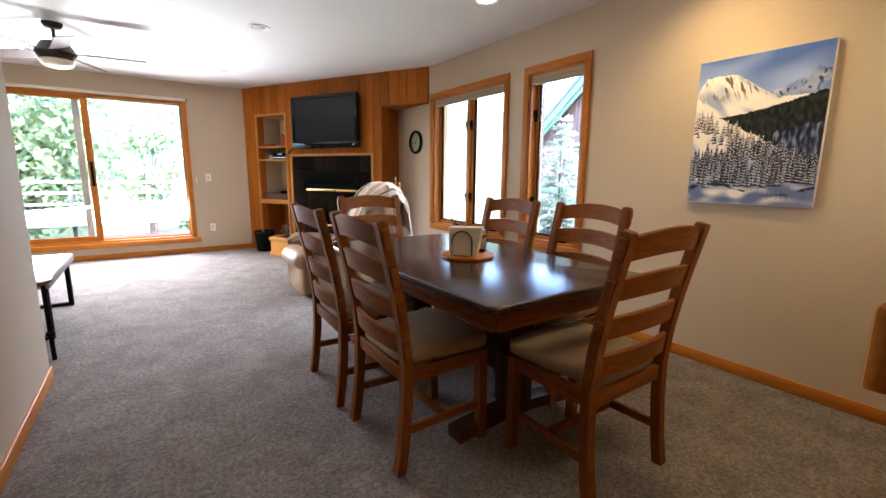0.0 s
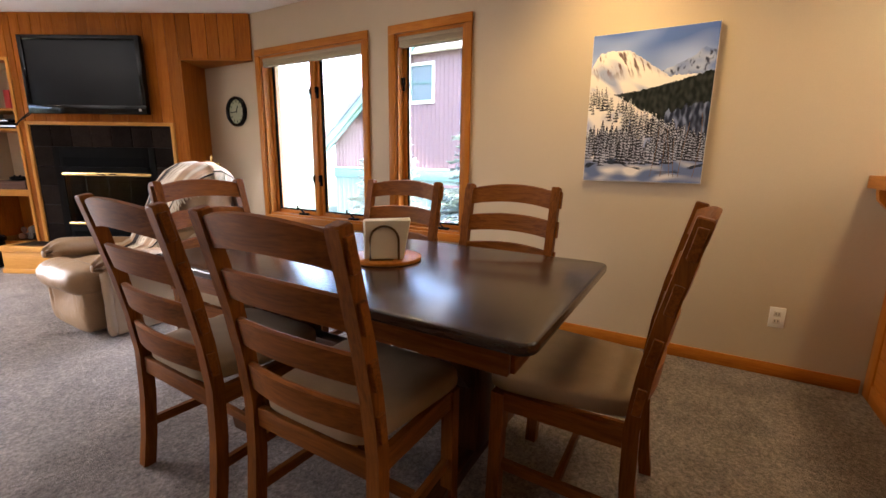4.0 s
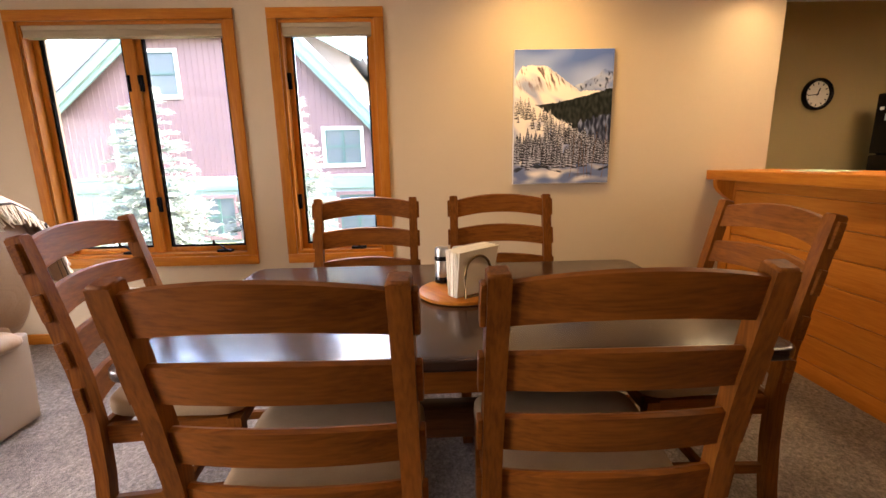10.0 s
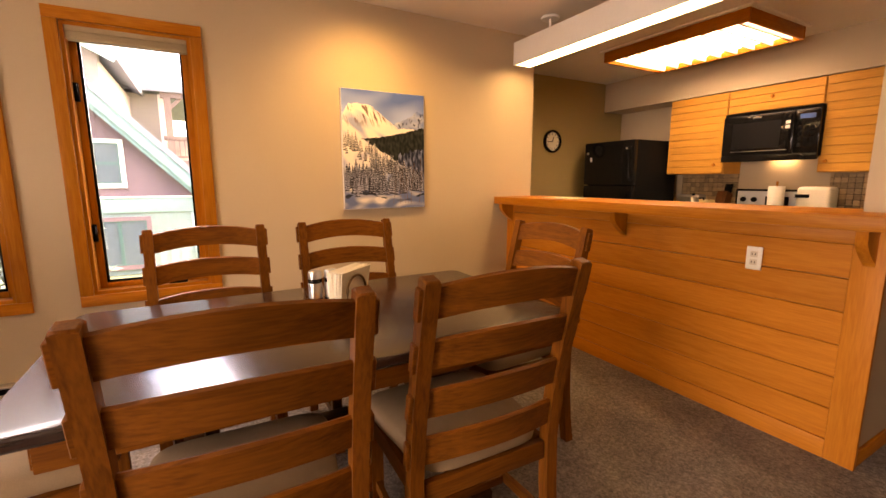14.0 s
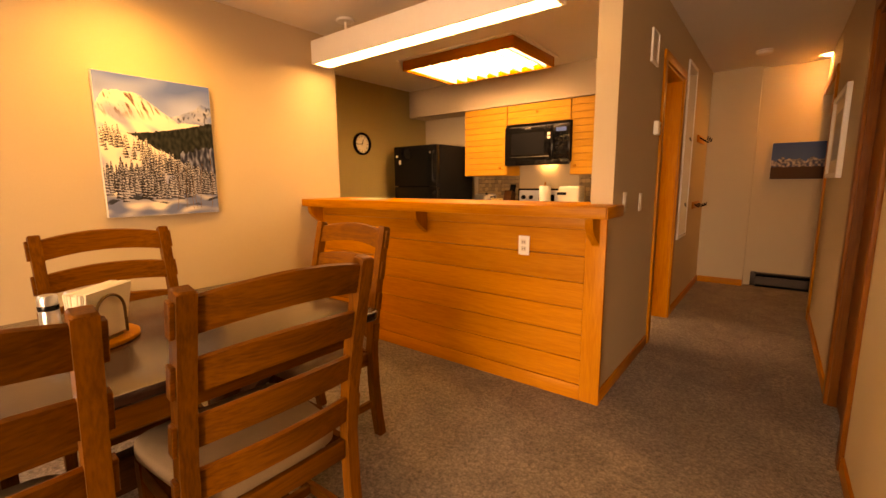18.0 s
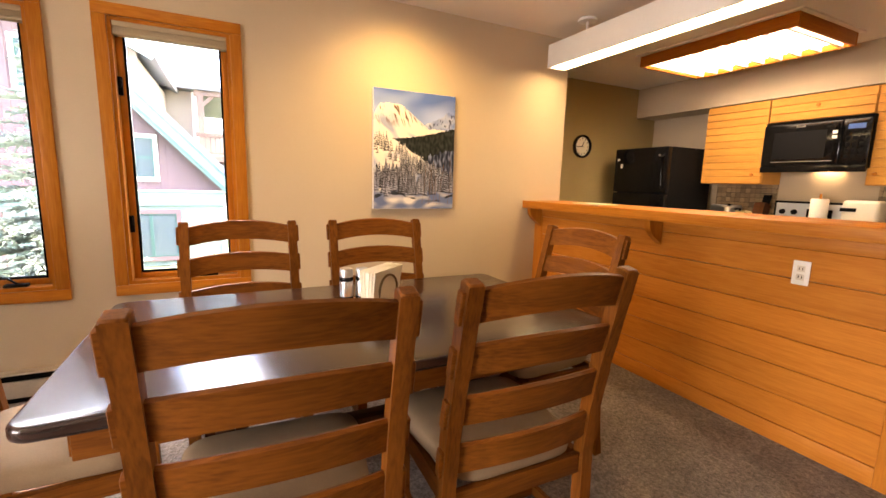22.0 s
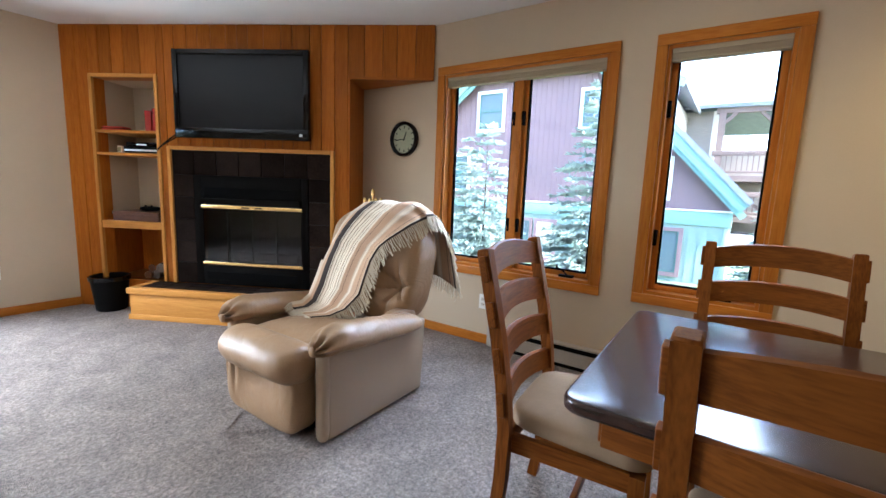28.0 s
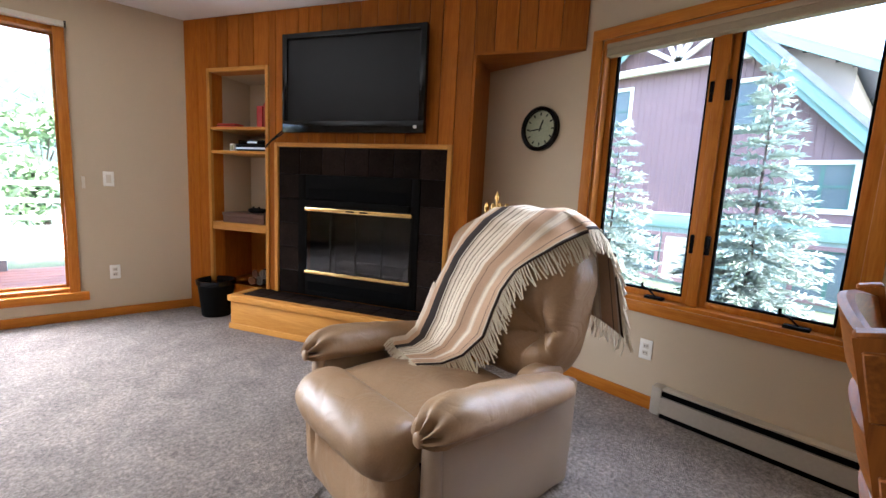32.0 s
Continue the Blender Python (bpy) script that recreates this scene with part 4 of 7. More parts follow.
def painted_canvas(name, m, w, h, d, nu, nv, colour, strokes, label):
    c = thing(name, m, label, "picture")
    part("canvas_edge", boxed(-w / 2, w / 2, 0, h, 0, d, 0.003), WHITEPAINT, c)
    cols = np.zeros((nv, nu, 3))
    for j in range(nv):
        for i in range(nu):
            cols[j, i] = colour((i + 0.5) / nu, (j + 0.5) / nv)
    strokes(cols, nu, nv)
    verts, faces = [], []
    for j in range(nv + 1):
        for i in range(nu + 1):
            verts.append((-w / 2 + 0.002 + (w - 0.004) * i / nu, 0.002 + (h - 0.004) * j / nv, d + 0.0015))
    for j in range(nv):
        for i in range(nu):
            q = j * (nu + 1) + i
            faces.append((q, q + 1, q + nu + 2, q + nu + 1))
    me = bpy.data.meshes.new("printed_view")
    me.from_pydata(verts, [], faces)
    at = me.color_attributes.new("print", "FLOAT_COLOR", "CORNER")
    flat = np.ones((nu * nv, 4, 4))
    flat[:, :, :3] = np.clip(cols * 0.86, 0, 1).reshape(-1, 1, 3)
    at.data.foreach_set("color", flat.ravel())
    mt = bpy.data.materials.new(name + "_print")
    mt.use_nodes = True
    n = mt.node_tree.nodes
    ca = n.new("ShaderNodeVertexColor")
    ca.layer_name = "print"
    mt.node_tree.links.new(ca.outputs[0], n["Principled BSDF"].inputs["Base Color"])
    n["Principled BSDF"].inputs["Roughness"].default_value = 0.7
    n["Principled BSDF"].inputs["Specular IOR Level"].default_value = 0.15
    me.materials.append(mt)
    ob = new("printed_view", me)
    ob.parent = c
    return c


def pine_strokes(cols, nu, nv):
    """Snow-laden spruces: each a cone of dark layers with snow on their upper sides."""
    rs = random.Random(7)
    spots = []
    for k in range(520):
        u = rs.random()
        top = 0.60 - 0.44 * max(0, u - 0.10)
        base = rs.uniform(0.10 + 0.02 * u + 0.06 * rs.random(), max(0.2, top - 0.02))
        crowd = 0.10 + 0.9 * max(0.0, min(1.0, (0.40 - base) / 0.12)) + 0.8 * (base > top - 0.10)
        if rs.random() > crowd or noise.noise(Vector((u * 5, base * 7, 40))) < -0.22:
            continue
        spots.append((base, u))
    for base, u in sorted(spots, reverse=True):
        hgt = rs.uniform(0.06, 0.11) + 0.20 * max(0, 0.40 - base)
        wid = hgt * rs.uniform(0.17, 0.23)
        step = rs.uniform(4.5, 7.0)
        laden = rs.uniform(0.25, 0.6)
        high = max(0.0, min(1.0, (base - 0.2) / 0.3))
        snow = Vector((0.36, 0.41, 0.60)).lerp(Vector((0.88, 0.80, 0.70)), 0.25 + 0.75 * high)
        dark = Vector((0.022, 0.022, 0.028)) * rs.uniform(0.6, 1.8)
        j0 = int(base * nv)
        for j in range(j0, min(nv, int((base + hgt) * nv))):
            f = 1 - (j / nv - base) / hgt
            ph = ((j - j0) % step) / step
            half = max(0.5, wid * f * nu * (1.15 - 0.5 * ph))
            for i in range(int(u * nu - half), int(u * nu + half) + 1):
                if 0 <= i < nu and rs.random() < 0.93:
                    off = (i - u * nu) / (half + 0.01)
                    white = ph > 1 - laden - 0.25 * off * (-1 if high > 0.5 else 1) + rs.uniform(-0.22, 0.22)
                    cols[j, i] = (snow if white else dark) * rs.uniform(0.8, 1.15)
    for u, hi in ((0.60, 0.38), (0.655, 0.33), (0.72, 0.36), (0.79, 0.30), (0.85, 0.40), (0.93, 0.46)):
        for j in range(int(0.04 * nv), int(hi * nv)):
            i = int((u + 0.03 * math.sin(j / nv * 6 + u * 20)) * nu)
            cols[j, min(nu - 1, i)] = (0.20, 0.12, 0.08)


painted_canvas("mountain_canvas", Matrix.Translation((XW, 1.499, 1.039)) @ WALLFACE_X, 0.638, 0.838, 0.03, 230, 302, mountain_view, pine_strokes, "unframed canvas print of a snowy mountain and pines")


# ---- breakfast bar ----
bar = thing("breakfast_bar", pose(0, 0, 0), "pine-clad breakfast bar with a wooden top", "breakfast bar", kind="structure")
part("half_wall", boxed(XP + 0.12, XW, 0.20, 0.322, 0, 1.05), PAINT, bar)
part("corner_post", boxed(XP - 0.018, XP + 0.09, 0.322, 0.345, 0, 1.05, 0.003), BARPINE["z"], bar)
part("corner_post", boxed(XW - 0.09, XW, 0.322, 0.345, 0, 1.05, 0.003), BARPINE["z"], bar)
part("top_rail", boxed(XP + 0.09, XW - 0.09, 0.322, 0.343, 0.975, 1.05, 0.003), BARPINE["x"], bar)
part("base_rail", boxed(XP + 0.09, XW - 0.09, 0.322, 0.345, 0, 0.09, 0.003), BARPINE["x"], bar)
part("bar_top", box(boxed(XP + 0.12, XW, -0.02, 0.20, 1.055, 1.105), XP - 0.045, XW, 0.20, 0.475, 1.055, 1.105, 0.006), BARPINE["x"], bar, "thick fir bar top")
part("edge_strip", boxed(XP - 0.055, XW, 0.475, 0.49, 1.045, 1.106, 0.004), FIR["x"], bar)
part("edge_strip", boxed(XP - 0.06, XP - 0.045, 0.20, 0.475, 1.045, 1.106, 0.004), FIR["y"], bar)
for xx in (XP + 0.035, 1.78, XW - 0.06):
    cb = bmesh.new()
    prof = [(0, 0), (0.12, 0), (0.12, -0.02)] + [(0.12 * math.cos(a) ** 2.2 + 0.004, -0.02 - 0.13 * math.sin(a)) for a in (0.3, 0.6, 0.9, 1.2, 1.5)] + [(0, -0.16)]
    va = [cb.verts.new((xx - 0.02, 0.345 + p, 1.05 + q)) for p, q in prof]
    vb = [cb.verts.new((xx + 0.02, 0.345 + p, 1.05 + q)) for p, q in prof]
    cb.faces.new(va[::-1])
    cb.faces.new(vb)
    for i in range(len(va)):
        cb.faces.new((va[i], va[(i + 1) % len(va)], vb[(i + 1) % len(va)], vb[i]))
    part("corbel", cb, FIR["z"], bar, "curved wooden bracket under the bar top")


def wall_plate(name, m, kind, label, cat):
    o = thing(name, m, label, cat)
    part("plate", boxed(-0.035, 0.035, -0.057, 0.057, 0, 0.006, 0.003), WHITE, o)
    if kind == "outlet":
        for s in (-0.02, 0.02):
            part("socket", boxed(-0.016, 0.016, s - 0.014, s + 0.014, 0.006, 0.008, 0.001), IVORY, o)
            part("slot", box(boxed(-0.008, -0.005, s - 0.005, s + 0.006, 0.008, 0.0085), 0.005, 0.008, s - 0.005, s + 0.006, 0.008, 0.0085), BLACK, o)
    else:
        part("rocker", boxed(-0.016, 0.016, -0.033, 0.033, 0.006, 0.011, 0.002), IVORY, o)
    return o


FACE_Y = pose(0, 0, 0, 90, 0, 180)        # local z towards +y
FACE_MY = pose(0, 0, 0, 90)               # local z towards -y
FACE_MX = WALLFACE_X                      # local z towards -x
FACE_X = pose(0, 0, 0, 90, 0, 90)         # local z towards +x
wall_plate("wall_outlet", Matrix.Translation((1.02, 0.345, 0.862)) @ FACE_Y, "outlet", "white double outlet on the bar front", "outlet")
wall_plate("wall_outlet", Matrix.Translation((XW, 4.41, 0.335)) @ FACE_MX, "outlet", "white double outlet under the window", "outlet")
wall_plate("wall_outlet", Matrix.Translation((XW, 0.74, 0.337)) @ FACE_MX, "outlet", "white double outlet on the dining wall", "outlet")
wall_plate("wall_outlet", Matrix.Translation((0.88, YS, 0.37)) @ FACE_MY, "outlet", "white double outlet beside the balcony door", "outlet")
wall_plate("light_switch", Matrix.Translation((0.87, YS, 1.12)) @ FACE_MY, "switch", "white light switch beside the balcony door", "light switch")
wall_plate("light_switch", Matrix.Translation((XP, -0.02, 1.11)) @ FACE_MX, "switch", "white light switch at the end of the bar", "light switch")
wall_plate("light_switch", Matrix.Translation((XP, -0.385, 1.095)) @ FACE_MX, "switch", "white light switch on the hall wall", "light switch")

# hanging fluorescent fitting over the bar
hl = thing("hanging_bar_light", pose(0, 0, 2.17), "long white box light hung over the bar", "ceiling light")
LX0, LX1, LY0, LY1 = 0.86, 2.89, 0.22, 0.40
part("housing", box(box(box(box(boxed(LX0, LX1, LY0, LY0 + 0.02, 0, 0.175, 0.003), LX0, LX1, LY1 - 0.02, LY1, 0, 0.175, 0.003), LX0, LX0 + 0.02, LY0 + 0.02, LY1 - 0.02, 0, 0.175, 0.003), LX1 - 0.02, LX1, LY0 + 0.02, LY1 - 0.02, 0, 0.175, 0.003), LX0 + 0.02, LX1 - 0.02, LY0 + 0.02, LY1 - 0.02, 0.16, 0.175), WHITEPAINT, hl)
part("diffuser", boxed(LX0 + 0.02, LX1 - 0.02, LY0 + 0.02, LY1 - 0.02, 0.004, 0.012), TUBE, hl, "glowing warm white diffuser")
for xx in (LX1 - 0.32, LX0 + 0.32):
    part("rod", cyl(bmesh.new(), (xx, 0.31, 0.175), (xx, 0.31, 0.28), 0.008), WHITEPAINT, hl)
    part("canopy", lathe([(0.065, 0.268), (0.07, 0.28), (0.06, 0.2895)], 24, Matrix.Translation((xx, 0.31, 0))), WHITEPAINT, hl)

# kitchen louvred ceiling box
kl = thing("kitchen_ceiling_light", pose(0, 0, 2.35), "wooden box ceiling light with glowing louvres", "ceiling light")
KX0, KX1, KY0, KY1 = 1.72, 2.98, -1.60, -0.76
for yy in (KY0, KY1 - 0.022):
    part("long_side", boxed(KX0, KX1, yy, yy + 0.022, 0, 0.095, 0.003), FIR["x"], kl)
for xx in (KX0, KX1 - 0.022):
    part("short_side", boxed(xx, xx + 0.022, KY0 + 0.022, KY1 - 0.022, 0, 0.095, 0.003), FIR["y"], kl)
part("back_tray", boxed(KX0 - 0.03, KX1 + 0.03, KY0 - 0.03, KY1 + 0.03, 0.095, 0.1095), WHITEPAINT, kl)
part("diffuser", boxed(KX0 + 0.022, KX1 - 0.022, KY0 + 0.022, KY1 - 0.022, 0.05, 0.058), PANEL, kl, "glowing warm diffuser")
for i in range(9):
    xx = KX0 + 0.08 + i * (KX1 - KX0 - 0.16) / 8
    part("slat", boxed(xx - 0.008, xx + 0.008, KY0 + 0.022, KY1 - 0.022, 0.002, 0.044, 0.002), WHITEPAINT, kl)


# ---- kitchen ----
def cabinet(x0, x1, z0, z1, knob, label):
    c = thing("wall_cabinet", pose((x0 + x1) / 2, -2.29, z0), label, "kitchen cabinet", "kitchen wall cabinets")
    hw, h = (x1 - x0) / 2, z1 - z0
    part("body", boxed(-hw + 0.001, hw - 0.001, 0.001, 0.32, 0, h - 0.002), PINE["z"], c)
    d = part("door", boxed(-hw + 0.004, hw - 0.004, 0.321, 0.330, 0.004, h - 0.006), PINE["x"], c)
    n = max(2, round(h / 0.075))
    for i in range(n):
        a = 0.006 + i * (h - 0.012) / n
        part("slat", boxed(-hw + 0.006, hw - 0.006, 0.330, 0.342, a + 0.001, a + (h - 0.012) / n - 0.003, 0.003, 1), PINE["x"], d)
    part("knob", lathe([(0.008, 0), (0.008, 0.012), (0.016, 0.02), (0.014, 0.028)], 14, Matrix.Translation((knob[0], 0.342, knob[1])) @ pose(0, 0, 0, -90)), FIR["y"], d, "round wooden knob")
    return c


cabinet(2.435, 3.045, 1.306, 2.108, (-0.22, 0.09), "honey pine wall cabinet with slatted door")
cabinet(1.665, 2.435, 1.880, 2.108, (0, 0.12), "short honey pine cabinet above the microwave")
cabinet(1.10, 1.665, 1.306, 2.108, (0.22, 0.09), "honey pine wall cabinet with slatted door")
mw = thing("microwave", pose(2.035, -2.29, 1.445), "black over-range microwave with glass door", "microwave")
part("body", boxed(-0.39, 0.39, 0.001, 0.39, 0, 0.43, 0.004), BLACK, mw)
part("door", boxed(-0.20, 0.388, 0.391, 0.415, 0.03, 0.40, 0.008), BLACKGLOSS, mw)
part("window", boxed(-0.10, 0.30, 0.415, 0.4165, 0.09, 0.33), SCREEN, mw, "dark mesh window")
part("handle", tube(bmesh.new(), [(-0.175, 0.42, 0.06), (-0.175, 0.45, 0.09), (-0.175, 0.45, 0.34), (-0.175, 0.42, 0.37)], 0.011), BLACKGLOSS, mw)
part("control_panel", boxed(-0.388, -0.205, 0.391, 0.413, 0.03, 0.40, 0.005), BLACKGLOSS, mw)
part("display", boxed(-0.35, -0.24, 0.413, 0.4145, 0.32, 0.36), mat("lcd_blue", (0.05, 0.12, 0.35), 0.2, bump=0), mw)
for i in range(3):
    for j in range(4):
        part("button", boxed(-0.355 + i * 0.045, -0.325 + i * 0.045, 0.413, 0.415, 0.08 + j * 0.05, 0.11 + j * 0.05, 0.001), BLACK, mw)
for i in range(9):
    part("vent_slat", boxed(-0.38, 0.38, 0.391, 0.398, 0.404 + i * 0.0025, 0.4055 + i * 0.0025), BLACKMETAL, mw)
part("task_lamp", boxed(-0.10, 0.10, 0.02, 0.08, -0.0025, -0.0005), glow("microwave_lamp", (1.0, 0.74, 0.40), 1.5), mw, "lit lamp under the microwave")
part("front_skirt", boxed(-0.388, 0.388, 0.385, 0.413, -0.030, 0.028, 0.004), BLACKGLOSS, mw)
part("badge", boxed(0.06, 0.13, 0.415, 0.417, 0.365, 0.38), STEEL, mw)
for z in (0.245, 0.285):
    part("sticker", boxed(-0.192, -0.158, 0.4605, 0.4620, z, z + 0.028), PAPER, mw)
part("window_rim", boxed(-0.16, 0.30, 0.415, 0.418, 0.062, 0.068), STEEL, mw)
fr = thing("refrigerator", pose(3.41, -2.16, 0), "black top-freezer refrigerator beside the cabinets", "refrigerator")
part("body", boxed(-0.345, 0.345, 0.0, 0.69, 0.03, 1.68, 0.006), BLACK, fr)
part("freezer_door", boxed(-0.345, 0.345, 0.695, 0.76, 1.19, 1.68, 0.012), BLACKGLOSS, fr)
part("fridge_door", boxed(-0.345, 0.345, 0.695, 0.76, 0.08, 1.18, 0.012), BLACKGLOSS, fr)
for a, b in ((1.24, 1.60), (0.65, 1.13)):
    part("handle", tube(bmesh.new(), [(-0.31, 0.76, a), (-0.31, 0.80, a + 0.03), (-0.31, 0.80, b - 0.03), (-0.31, 0.76, b)], 0.012), BLACKGLOSS, fr)
part("magnet", boxed(0.275, 0.305, 0.76, 0.763, 1.545, 1.57), PAPER, fr)
part("magnet", boxed(0.225, 0.255, 0.76, 0.763, 1.46, 1.51), PAPER, fr)
part("badge", boxed(-0.26, -0.235, 0.76, 0.762, 1.58, 1.60), STEEL, fr)
part("kick_plate", boxed(-0.33, 0.33, 0.62, 0.69, 0, 0.03), BLACK, fr)
for a, b in ((2.43, 3.05), (0.70, 1.66)):
    bc = thing("base_cabinet", pose((a + b) / 2, -2.29, 0), "honey pine base cabinet under the worktop", "kitchen cabinet", "kitchen base cabinets")
    hw = (b - a) / 2
    part("body", boxed(-hw + 0.002, hw - 0.002, 0.001, 0.58, 0.1, 0.87), PINE["z"], bc)
    part("toe_kick", boxed(-hw + 0.002, hw - 0.002, 0.001, 0.52, 0, 0.1), BLACK, bc)
    part("door", boxed(-hw + 0.01, hw - 0.01, 0.58, 0.60, 0.12, 0.86, 0.003), PINE["x"], bc)
    wt = thing("worktop", pose((a + b) / 2, -2.29, 0.87), "beige laminate kitchen worktop", "worktop")
    part("slab", boxed(-hw, hw, 0.002, 0.63, 0, 0.04, 0.005), IVORY, wt)
setting("range_splash_panel", boxed(1.67, 2.43, -2.2895, -2.276, 0.92, 1.44), PAINT, "plain cream panel behind the range", "backsplash")
rg = thing("range", pose(2.045, -2.285, 0), "black electric range with a pale control face", "range")
part("body", boxed(-0.38, 0.38, 0.0, 0.62, 0.0, 0.90, 0.004), BLACK, rg)
part("cooktop", boxed(-0.38, 0.38, 0.0, 0.64, 0.90, 0.918, 0.004), BLACKGLOSS, rg)
part("backguard", boxed(-0.38, 0.38, 0.0, 0.055, 0.918, 1.15, 0.006), BLACKGLOSS, rg)
part("control_face", boxed(-0.33, 0.36, 0.055, 0.058, 0.95, 1.13, 0.002), mat("white_control_face", (0.62, 0.66, 0.70), 0.3, var=0.04, bump=0.02), rg, "pale control face")
part("clock_panel", boxed(-0.10, 0.10, 0.058, 0.060, 0.97, 1.08), BLACKGLOSS, rg)
for xx in (-0.30, -0.20, 0.20, 0.30):
    part("dial_knob", lathe([(0.026, 0), (0.024, 0.02), (0.018, 0.024)], 16, Matrix.Translation((xx, 0.058, 1.045)) @ pose(0, 0, 0, -90)), BLACK, rg)
part("oven_door", boxed(-0.37, 0.37, 0.62, 0.645, 0.2, 0.86, 0.006), BLACKGLOSS, rg)
setting("backsplash_bed", boxed(XP + 0.12, 3.05, -2.289, -2.285, 0.915, 1.30), GROUT, "grout bed of the kitchen backsplash", "backsplash")
# small things on the worktops
kb = thing("knife_block", pose(2.50, -2.10, 0.91), "dark wooden knife block with black handles", "knife block")
part("block", sweep(bmesh.new(), [(0, 0.0, 0.0), (0, -0.07, 0.20)], 0.10, 0.11), DARKOAK["z"], kb)
for i in range(5):
    part("knife_handle", boxed(-0.012, 0.012, -0.009, 0.009, 0, 0.11, 0.004), BLACK, kb, m=pose(-0.036 + 0.024 * (i % 3) + 0.01 * (i // 3), -0.085 + 0.03 * (i // 3), 0.185, 19))
tb = thing("card_box", pose(2.53, -1.86, 0.91), "small tan cardboard box on the worktop", "box")
part("carton", boxed(-0.07, 0.07, -0.06, 0.06, 0, 0.13, 0.003), mat("tan_card", (0.40, 0.30, 0.14), 0.8, var=0.1), tb)
part("lid_flap", boxed(-0.07, 0.07, 0.06, 0.063, 0.09, 0.135, 0.001), mat("tan_card_flap", (0.43, 0.33, 0.16), 0.8, var=0.1), tb)
ta = thing("dark_toaster", pose(2.74, -1.96, 0.91), "black and steel two-slot toaster", "toaster")
part("shell", boxed(-0.13, 0.13, -0.08, 0.08, 0.01, 0.18, 0.03, 3), STEEL, ta)
part("base", boxed(-0.135, 0.135, -0.085, 0.085, 0, 0.03, 0.006), BLACK, ta)
for s in (-0.03, 0.03):
    part("slot", boxed(-0.10, 0.10, s - 0.012, s + 0.012, 0.178, 0.182), BLACK, ta)
pt = thing("paper_towel_roll", pose(1.93, -1.93, 0.918), "white paper towel roll on a stand", "paper towels")
part("stand", lathe([(0.08, 0), (0.08, 0.012), (0.01, 0.016)], 20), FIR["x"], pt)
part("roll", lathe([(0.062, 0.016), (0.064, 0.02), (0.064, 0.262), (0.062, 0.266), (0.02, 0.266)], 24), PAPER, pt)
part("peg", cyl(bmesh.new(), (0, 0, 0.26), (0, 0, 0.31), 0.009), FIR["z"], pt)
cm = thing("bread_toaster", pose(1.625, -1.93, 0.918), "cream upright toaster with a black lever slot", "toaster")
part("shell", boxed(-0.12, 0.12, -0.09, 0.09, 0.012, 0.265, 0.03, 3), CREAM, cm)
part("lever_slot", boxed(0.02, 0.125, 0.088, 0.093, 0.17, 0.20, 0.002), BLACK, cm)
part("lower_slot", boxed(0.03, 0.11, 0.088, 0.092, 0.07, 0.085, 0.001), BLACK, cm)
part("lever", boxed(0.08, 0.11, 0.09, 0.115, 0.175, 0.195, 0.004), BLACK, cm)
for sx in (-0.09, 0.09):
    part("foot", boxed(sx - 0.02, sx + 0.02, -0.07, 0.07, 0, 0.014, 0.003), BLACK, cm)
ut = thing("utensil_crock", pose(1.14, -2.03, 0.91), "dark crock of cooking utensils", "utensils")
part("crock", lathe([(0.05, 0), (0.06, 0.02), (0.06, 0.14), (0.052, 0.14), (0.05, 0.02)], 20), BLACKGLOSS, ut)
for i in range(5):
    an = i * 1.3
    d = (0.03 * math.cos(an), 0.03 * math.sin(an))
    u1 = part("utensil", cyl(bmesh.new(), (d[0], d[1], 0.05), (d[0] * 2.2, d[1] * 2.2, 0.29), 0.006, seg=8), OAK["z"], ut)
    part("utensil_head", puff((0.028, 0.012, 0.04), (1, 1), (12, 8), lambda v, d=d: (v.x + d[0] * 2.3, v.y + d[1] * 2.3, v.z + 0.31)), (BLACK, OAK["z"])[i % 2], u1)
oil = thing("oil_bottle", pose(1.22, -1.80, 0.91), "white squeeze bottle with a dark cap", "bottle")
part("bottle_body", lathe([(0.026, 0), (0.029, 0.006), (0.029, 0.13), (0.014, 0.165), (0.013, 0.18)], 20), CREAM, oil)
part("cap", lathe([(0.016, 0.178), (0.016, 0.205), (0.006, 0.215)], 16), BLACK, oil)
kt = thing("electric_kettle", pose(2.62, -1.80, 0.91), "small steel and black electric kettle", "kettle")
part("kettle_body", lathe([(0.075, 0), (0.080, 0.01), (0.072, 0.10), (0.055, 0.16), (0.02, 0.172)], 26), STEEL, kt)
part("handle", tube(bmesh.new(), [(-0.06, 0, 0.145), (-0.11, 0, 0.15), (-0.115, 0, 0.07), (-0.078, 0, 0.03)], 0.010), BLACK, kt)
part("lid_knob", lathe([(0.012, 0.17), (0.016, 0.185), (0.010, 0.195)], 14), BLACK, kt)
pm = thing("place_mat", pose(2.42, 0.24, 1.106), "folded papers lying on the bar top", "papers")
part("sheet", boxed(-0.14, 0.14, -0.10, 0.10, 0, 0.003), PAPER, pm)
part("sheet", boxed(-0.13, 0.13, -0.09, 0.10, 0.0032, 0.006), mat("green_paper", (0.45, 0.55, 0.40), 0.7, var=0.15, scale=9), pm, "green printed cover")


